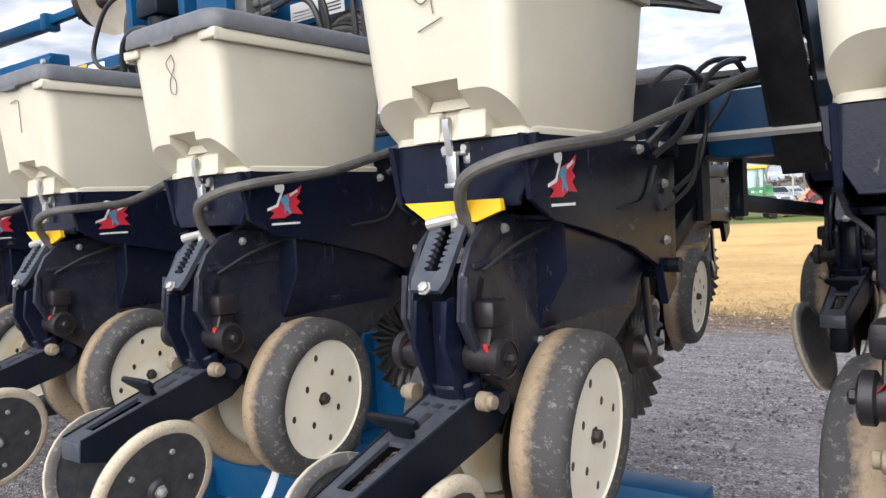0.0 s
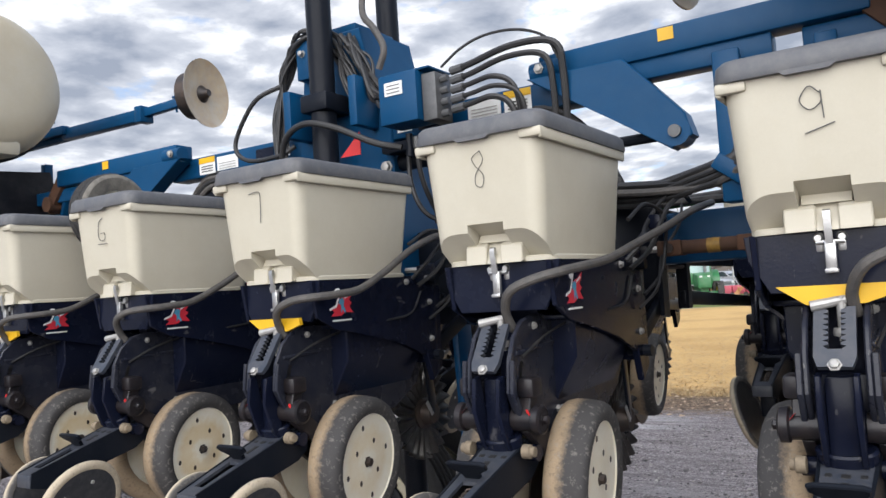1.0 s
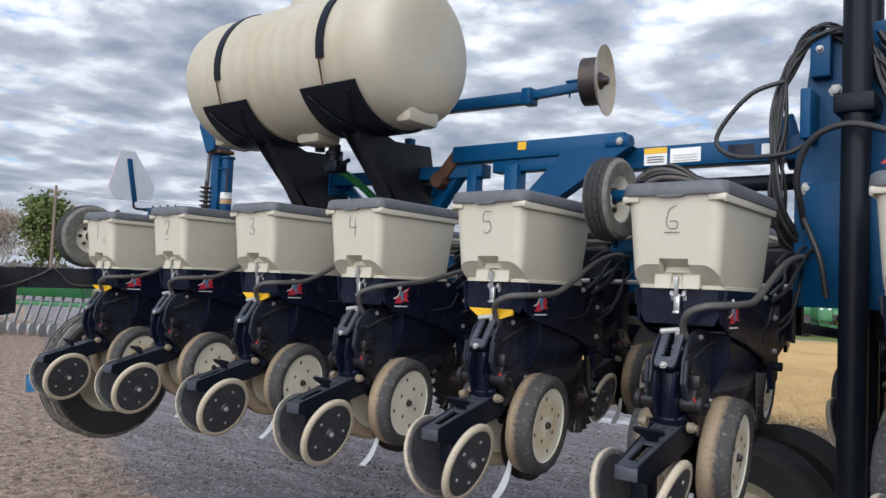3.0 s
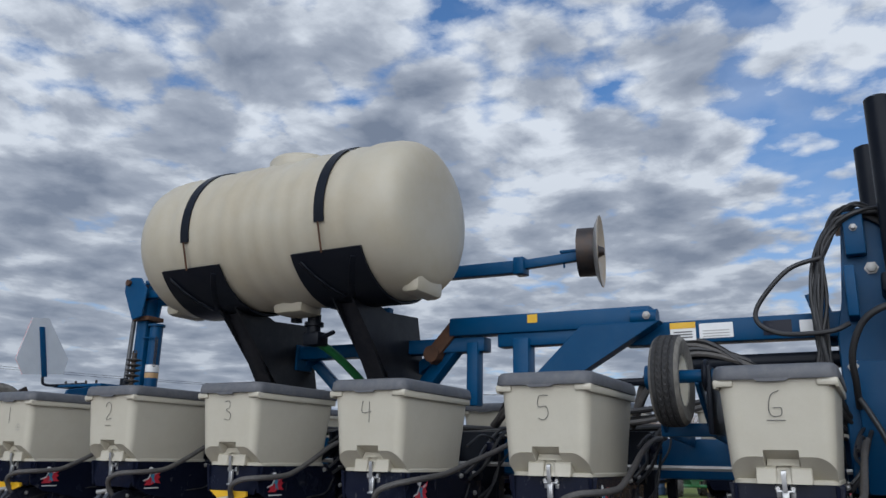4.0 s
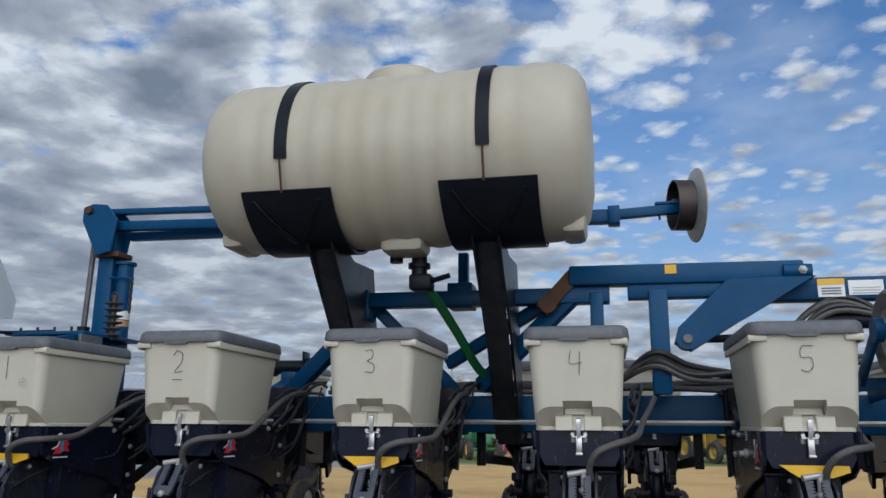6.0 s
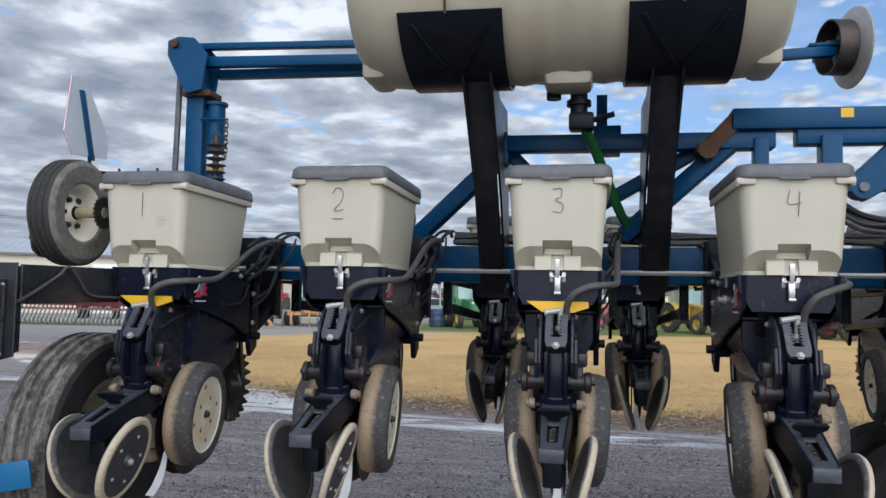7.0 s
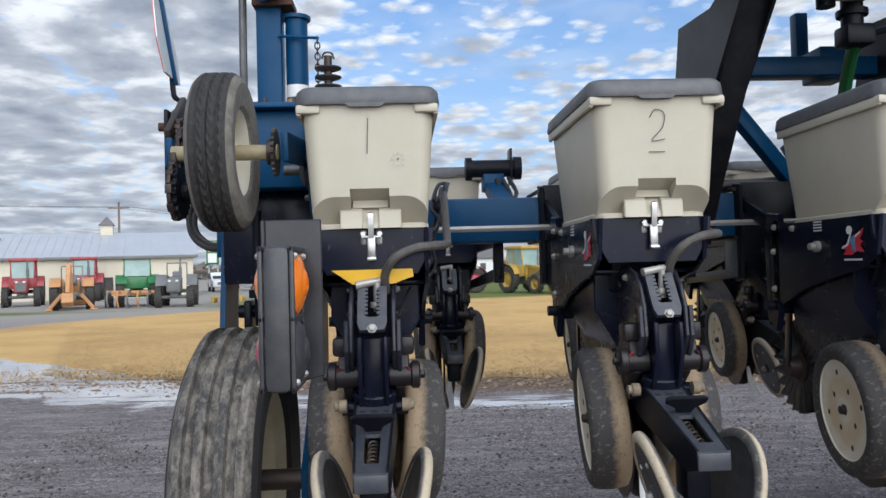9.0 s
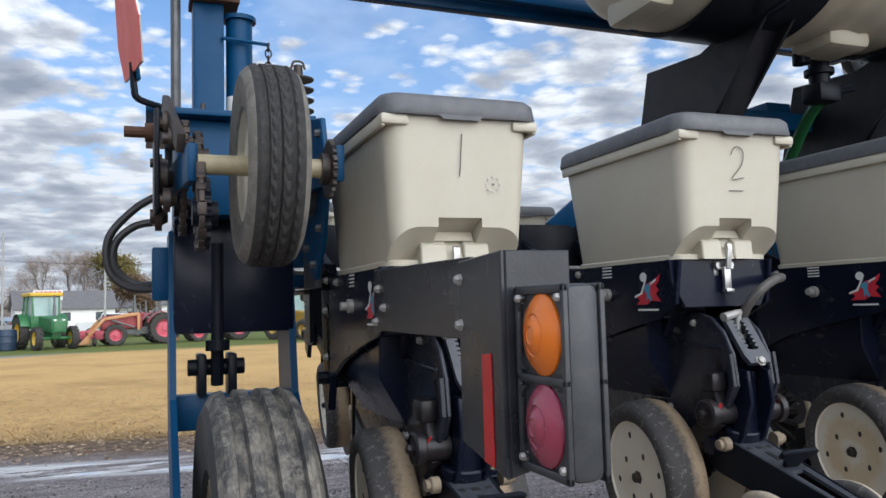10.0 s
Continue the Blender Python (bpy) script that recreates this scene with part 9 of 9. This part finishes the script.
# trees
def bare_tree(pos, h, seed, label, leaf=None, amount=0, spread=0.5):
    rng = random.Random(seed)
    o = thing("tree", label, "tree", "trees beyond the yard")
    verts, faces = [], []
    tips = []

    def limb(p, d, r0, r1, L):
        q = p + d * L
        s = d.orthogonal().normalized()
        t = d.cross(s)
        i = len(verts)
        for c, r in ((p, r0), (q, r1)):
            for k in range(4):
                a = k * math.pi / 2
                verts.append(c + r * (math.cos(a) * s + math.sin(a) * t))
        for k in range(4):
            faces.append((i + k, i + (k + 1) % 4, i + 4 + (k + 1) % 4, i + 4 + k))
        return q

    def grow(p, d, r, L, depth):
        n = 3
        for _ in range(n):
            r1 = r * 0.86
            p = limb(p, d, r, r1, L / n)
            d = (d + Vector((rng.gauss(0, 0.13), rng.gauss(0, 0.13), rng.gauss(0.06, 0.06)))).normalized()
            r = r1
            if depth < 5 and rng.random() < 0.85:
                side = Vector((rng.gauss(0, 1), rng.gauss(0, 1), rng.gauss(0.5, 0.3))).normalized()
                grow(p, (d * (1 - spread) + side * spread).normalized(), r * rng.uniform(0.4, 0.65), L * rng.uniform(0.5, 0.75), depth + 1)
        if depth >= 3:
            tips.append(p)
        if depth < 5:
            for _ in range(2):
                side = Vector((rng.gauss(0, 1), rng.gauss(0, 1), rng.gauss(0.4, 0.3))).normalized()
                grow(p, (d * 0.7 + side * 0.45).normalized(), r * 0.7, L * 0.6, depth + 1)

    grow(Vector((0, 0, 0)), Vector((0, 0, 1)), h * 0.022, h * 0.36, 1)
    top = max(v.z for v in verts)
    me = bpy.data.meshes.new("mesh")
    me.from_pydata([v * (h / top) for v in verts], [], faces)
    me.materials.append(M_BARK)
    t = part("trunk", me, None, o)
    tw, tf = [], []
    for p in tips:
        for _ in range(5 if not leaf else amount):
            c = p * (h / top) + Vector((rng.gauss(0, 0.35), rng.gauss(0, 0.35), rng.gauss(0, 0.3))) * (1 if not leaf else 1.6)
            d = Vector((rng.gauss(0, 1), rng.gauss(0, 1), rng.gauss(0.5, 1))).normalized()
            e = d.orthogonal().normalized()
            i = len(tw)
            if leaf:
                sz = rng.uniform(0.12, 0.28)
                tw += [c + d * sz, c - d * sz * 0.5 + e * sz * 0.8, c - d * sz * 0.5 - e * sz * 0.8]
            else:
                sz = rng.uniform(0.35, 0.8)
                tw += [c + d * sz, c + e * 0.022, c - e * 0.022]
            tf.append((i, i + 1, i + 2))
    me = bpy.data.meshes.new("mesh")
    me.from_pydata(tw, [], tf)
    me.materials.append(leaf or M_TWIG)
    part("crown", me, None, o)
    o.location = (*pos, 0)
    return o


TL = "tall leafless tree with pale spreading twigs"
for k, (px, py, hh) in enumerate(((-16, 136, 11), (-12.6, 139, 12.5), (-10, 137, 12), (-8, 141, 12), (-22.5, 135, 10), (-26, 144, 11), (1.5, 148, 10), (-29, 138, 9), (26, 150, 11))):
    bare_tree((px, py), hh, 20 + k, TL)
bare_tree((-5.0, 135), 12.0, 41, "broad tree with thinning olive-yellow autumn leaves", M_LEAF, 9, 0.42)
bare_tree((-1.4, 132), 7.5, 42, "low tree with brown autumn leaves", M_LEAFB, 9, 0.5)
bare_tree((-77, 34), 9.0, 43, "round tree with green and yellow leaves", M_LEAFG, 10, 0.5)
bare_tree((-86, 40), 10.0, 44, TL)
bare_tree((-70, 27), 7.0, 45, TL)


def far_house(pos, yaw, w, d, eave, ridge, label):
    o = thing("house", label, "house", "far houses")
    bm = B()
    prism(bm, [(-d / 2, 0), (d / 2, 0), (d / 2, eave), (0, ridge), (-d / 2, eave)], "x", -w / 2, w / 2)
    part("wall", bm, M_DOORW, o)
    for s in (-1, 1):
        bm = B()
        prism(bm, [(s * (d / 2 + 0.4), eave - 0.2), (0, ridge + 0.05), (0, ridge + 0.25), (s * (d / 2 + 0.4), eave)], "x", -w / 2 - 0.4, w / 2 + 0.4)
        part("roof", bm, M_SHIN, o)
    for k in range(3):
        bm = B()
        box(bm, -w / 3 - 0.5 + k * w / 3, -w / 3 + 0.5 + k * w / 3, -d / 2 - 0.04, -d / 2 - 0.004, 1.0, 2.2, 0)
        part("window", bm, M_GLASSD, o)
    o.location = (*pos, 0)
    o.rotation_euler = (0, 0, radians(yaw))


far_house((-12, 126), 12, 13, 8, 2.8, 5.2, "white house with grey shingle roof, far off")
far_house((3, 150), -8, 16, 9, 3.0, 5.0, "long pale house with grey roof, far off")
far_house((9, 140), 5, 15, 9, 3.2, 5.6, "pale farm building with grey roof, far off")
far_house((33, 120), -15, 20, 10, 4.0, 6.5, "pale farm building with grey roof, far off")

# far hedges and woods along the horizon
rng = random.Random(9)
vs, fs = [], []
for k in range(9000):
    a = radians(rng.uniform(-95, 75))
    d = rng.uniform(190, 330)
    px, py = d * math.sin(a), d * math.cos(a)
    top = 3.0 + 3.2 * noise.noise(Vector((a * 9, 0.3, 0))) + 2.2 * noise.noise(Vector((a * 31, 1.7, 0)))
    z = rng.uniform(0, max(top, 1.0))
    c = Vector((px, py, z))
    i = len(vs)
    for _ in range(4):
        vs.append(c + Vector((rng.gauss(0, 1.2), rng.gauss(0, 1.2), rng.gauss(0, 0.9))))
    fs += [(i, i + 1, i + 2), (i, i + 1, i + 3), (i, i + 2, i + 3), (i + 1, i + 2, i + 3)]
me = bpy.data.meshes.new("mesh")
me.from_pydata(vs, [], fs)
M_FARW = mat("far_winter_woods", (0.13, 0.115, 0.10), (0.20, 0.17, 0.14), rough=1.0, scale=0.05, amount=0.9, bump=0)
me.materials.append(M_FARW)
tagged(part("far_woods", me, None), "low grey-brown winter woods along the horizon", "woods", kind="stuff")


# ---- loose gravel, straw and stubble ----
def island_material(name, stops, rough=0.9):
    m = bpy.data.materials.new(name)
    m.use_nodes = True
    nt = m.node_tree
    g = nt.nodes.new("ShaderNodeNewGeometry")
    c = ramp(nt, g.outputs["Random Per Island"], stops)
    b = nt.nodes["Principled BSDF"]
    n = N(nt, "ShaderNodeTexNoise", Scale=90.0, Detail=3.0)
    tc = nt.nodes.new("ShaderNodeTexCoord")
    nt.links.new(tc.outputs["Object"], n.inputs["Vector"])
    dk = nt.nodes.new("ShaderNodeMix")
    dk.data_type, dk.blend_type = "RGBA", "MULTIPLY"
    dk.inputs[0].default_value = 0.5
    nt.links.new(c, dk.inputs[6])
    nt.links.new(n.outputs["Fac"], dk.inputs[7])
    nt.links.new(dk.outputs[2], b.inputs["Base Color"])
    b.inputs["Roughness"].default_value = rough
    return m


def scatter(name, label, cat, material, count, seed, where, shape):
    rng = random.Random(seed)
    vs, fs = [], []
    for _ in range(count):
        px, py = where(rng)
        shape(rng, vs, fs, px, py, ground_z(px, py))
    me = bpy.data.meshes.new("mesh")
    me.from_pydata(vs, [], fs)
    me.materials.append(material)
    tagged(part(name, me, None), label, cat, kind="stuff")


def stone(rng, vs, fs, x, y, z):
    r = min(0.004 + rng.expovariate(230), 0.02)
    a = rng.uniform(0, 6.28)
    i = len(vs)
    for k in range(4):
        b = a + k * math.pi / 2 + rng.uniform(-0.3, 0.3)
        rr = r * rng.uniform(0.75, 1.3)
        vs.append((x + rr * math.cos(b), y + rr * math.sin(b), z + r * rng.uniform(0.0, 0.3)))
    vs.append((x + rng.uniform(-0.3, 0.3) * r, y + rng.uniform(-0.3, 0.3) * r, z + r * rng.uniform(0.55, 0.95)))
    vs.append((x, y, z - r * 0.5))
    for k in range(4):
        fs.append((i + k, i + (k + 1) % 4, i + 4))
        fs.append((i + (k + 1) % 4, i + k, i + 5))


def blade(lo, hi, lie, wid=0.0025):
    def f(rng, vs, fs, x, y, z):
        L = rng.uniform(lo, hi)
        a = rng.uniform(0, 6.28)
        up = rng.uniform(0.0, lie)
        d = Vector((math.cos(a) * (1 - up * 0.6), math.sin(a) * (1 - up * 0.6), up)) * L
        s = Vector((-math.sin(a), math.cos(a), 0)) * wid * rng.uniform(0.7, 1.6)
        p = Vector((x, y, z + 0.003))
        i = len(vs)
        for q in (p - s, p + s, p + d * 0.55 + s * 0.8 + Vector((0, 0, 0.004)), p + d * 0.55 - s * 0.8 + Vector((0, 0, 0.004)), p + d):
            vs.append(q)
        fs.append((i, i + 1, i + 2, i + 3))
        fs.append((i + 3, i + 2, i + 4))
    return f


def lot(rng):
    while True:
        px = rng.uniform(-3.5, 8.5)
        py = -1.0 + 8.0 * rng.random() ** 1.6
        n = noise.noise(Vector((px * 1.3, py * 1.3, 4)))
        if rng.random() < 0.45 + n and py + 0.4 * px > 0.3:
            return px, py


def verge(rng):
    px = rng.uniform(-7, 9)
    py = 9.45 - 0.2 * min(max(px, -6.0), 2.0) + abs(rng.gauss(0, 0.8)) + 0.4 * noise.noise(Vector((px * 0.5, 0, 2)))
    return px, py


def field(rng):
    t = rng.random() ** 1.7
    px = rng.uniform(-6 - 5 * t, 10 + 4 * t)
    return px, 9.6 - 0.2 * min(max(px, -6.0), 2.0) + max(0.0, -5.0 - px) * 0.6 + 10 * t


def dirt(rng):
    while True:
        px, py = rng.uniform(-6.0, 1.0), rng.uniform(-1.5, 2.8)
        if py + 0.4 * px < 0.5 + rng.gauss(0, 0.12):
            return px, py


M_STONE = island_material("gravel_stones", [(0.0, (0.05, 0.045, 0.046)), (0.55, (0.13, 0.12, 0.12)), (0.85, (0.28, 0.26, 0.255)), (0.95, (0.42, 0.39, 0.35)), (1.0, (0.6, 0.57, 0.52))])
M_STRAW = island_material("straw_bits", [(0.0, (0.28, 0.16, 0.06)), (0.5, (0.50, 0.33, 0.14)), (1.0, (0.72, 0.55, 0.30))])
M_CHIP = island_material("pale_chips", [(0.0, (0.30, 0.25, 0.20)), (1.0, (0.62, 0.55, 0.46))])
scatter("loose_gravel", "loose dark and pale gravel stones on the lot", "gravel", M_STONE, 42000, 1, lot, stone)
scatter("chaff", "pale straw bits and chips strewn on the gravel", "chaff", M_CHIP, 3500, 2, lot, blade(0.012, 0.05, 0.08))
scatter("straw", "dry straw stubble over the mown field", "straw", M_STRAW, 30000, 3, field, blade(0.06, 0.20, 0.10, 0.006))
scatter("verge_straw", "matted straw tufts along the field's edge", "straw", M_STRAW, 5000, 4, verge, blade(0.06, 0.18, 0.6, 0.004))


def clod(rng, vs, fs, x, y, z):
    r = min(0.007 + rng.expovariate(130), 0.04)
    i = len(vs)
    for lvl, (rr, zz) in enumerate(((1.0, -0.2), (0.8, 0.22), (0.35, 0.40))):
        for k in range(6):
            b = k * math.pi / 3 + rng.uniform(-0.25, 0.25)
            q = r * rr * rng.uniform(0.75, 1.25)
            vs.append((x + q * math.cos(b), y + q * math.sin(b), z + r * zz * rng.uniform(0.8, 1.2)))
    for lvl in range(2):
        for k in range(6):
            fs.append((i + lvl * 6 + k, i + lvl * 6 + (k + 1) % 6, i + lvl * 6 + 6 + (k + 1) % 6, i + lvl * 6 + 6 + k))
    fs.append(tuple(i + 12 + k for k in range(6)))


M_CLOD = island_material("earth_clods", [(0.0, (0.11, 0.07, 0.045)), (0.5, (0.26, 0.18, 0.12)), (1.0, (0.50, 0.38, 0.27))])
scatter("earth_clods", "crumbly brown and pale earth clods", "earth", M_CLOD, 2200, 6, dirt, clod)


def verge_edge(rng):
    px = rng.uniform(-7, 9)
    return px, 8.95 - 0.2 * min(max(px, -6.0), 2.0) + rng.gauss(0, 0.42) + 0.3 * noise.noise(Vector((px * 0.6, 0, 7)))


scatter("verge_clods", "brown earth clods along the field's edge", "earth", M_CLOD, 4500, 8, verge_edge, clod)
scatter("dirt_straw", "pale trampled straw on the earth", "straw", M_CHIP, 14000, 5, dirt, blade(0.02, 0.09, 0.15))

# a green tuft in the trampled earth
gt = thing("grass_tuft", "small tuft of yellow-green grass in the earth", "grass")
rng = random.Random(31)
for k in range(26):
    a = rng.uniform(0, 6.28)
    L = rng.uniform(0.05, 0.12)
    px, py = -0.35 + rng.gauss(0, 0.05), 0.42 + rng.gauss(0, 0.04)
    bm = B()
    tube(bm, [(px, py, -0.01), (px + 0.3 * L * math.cos(a), py + 0.3 * L * math.sin(a), 0.6 * L), (px + 0.8 * L * math.cos(a), py + 0.8 * L * math.sin(a), 0.85 * L)], 0.0022, 4, 3)
    part("leaf", bm, M_LEAFG, gt)
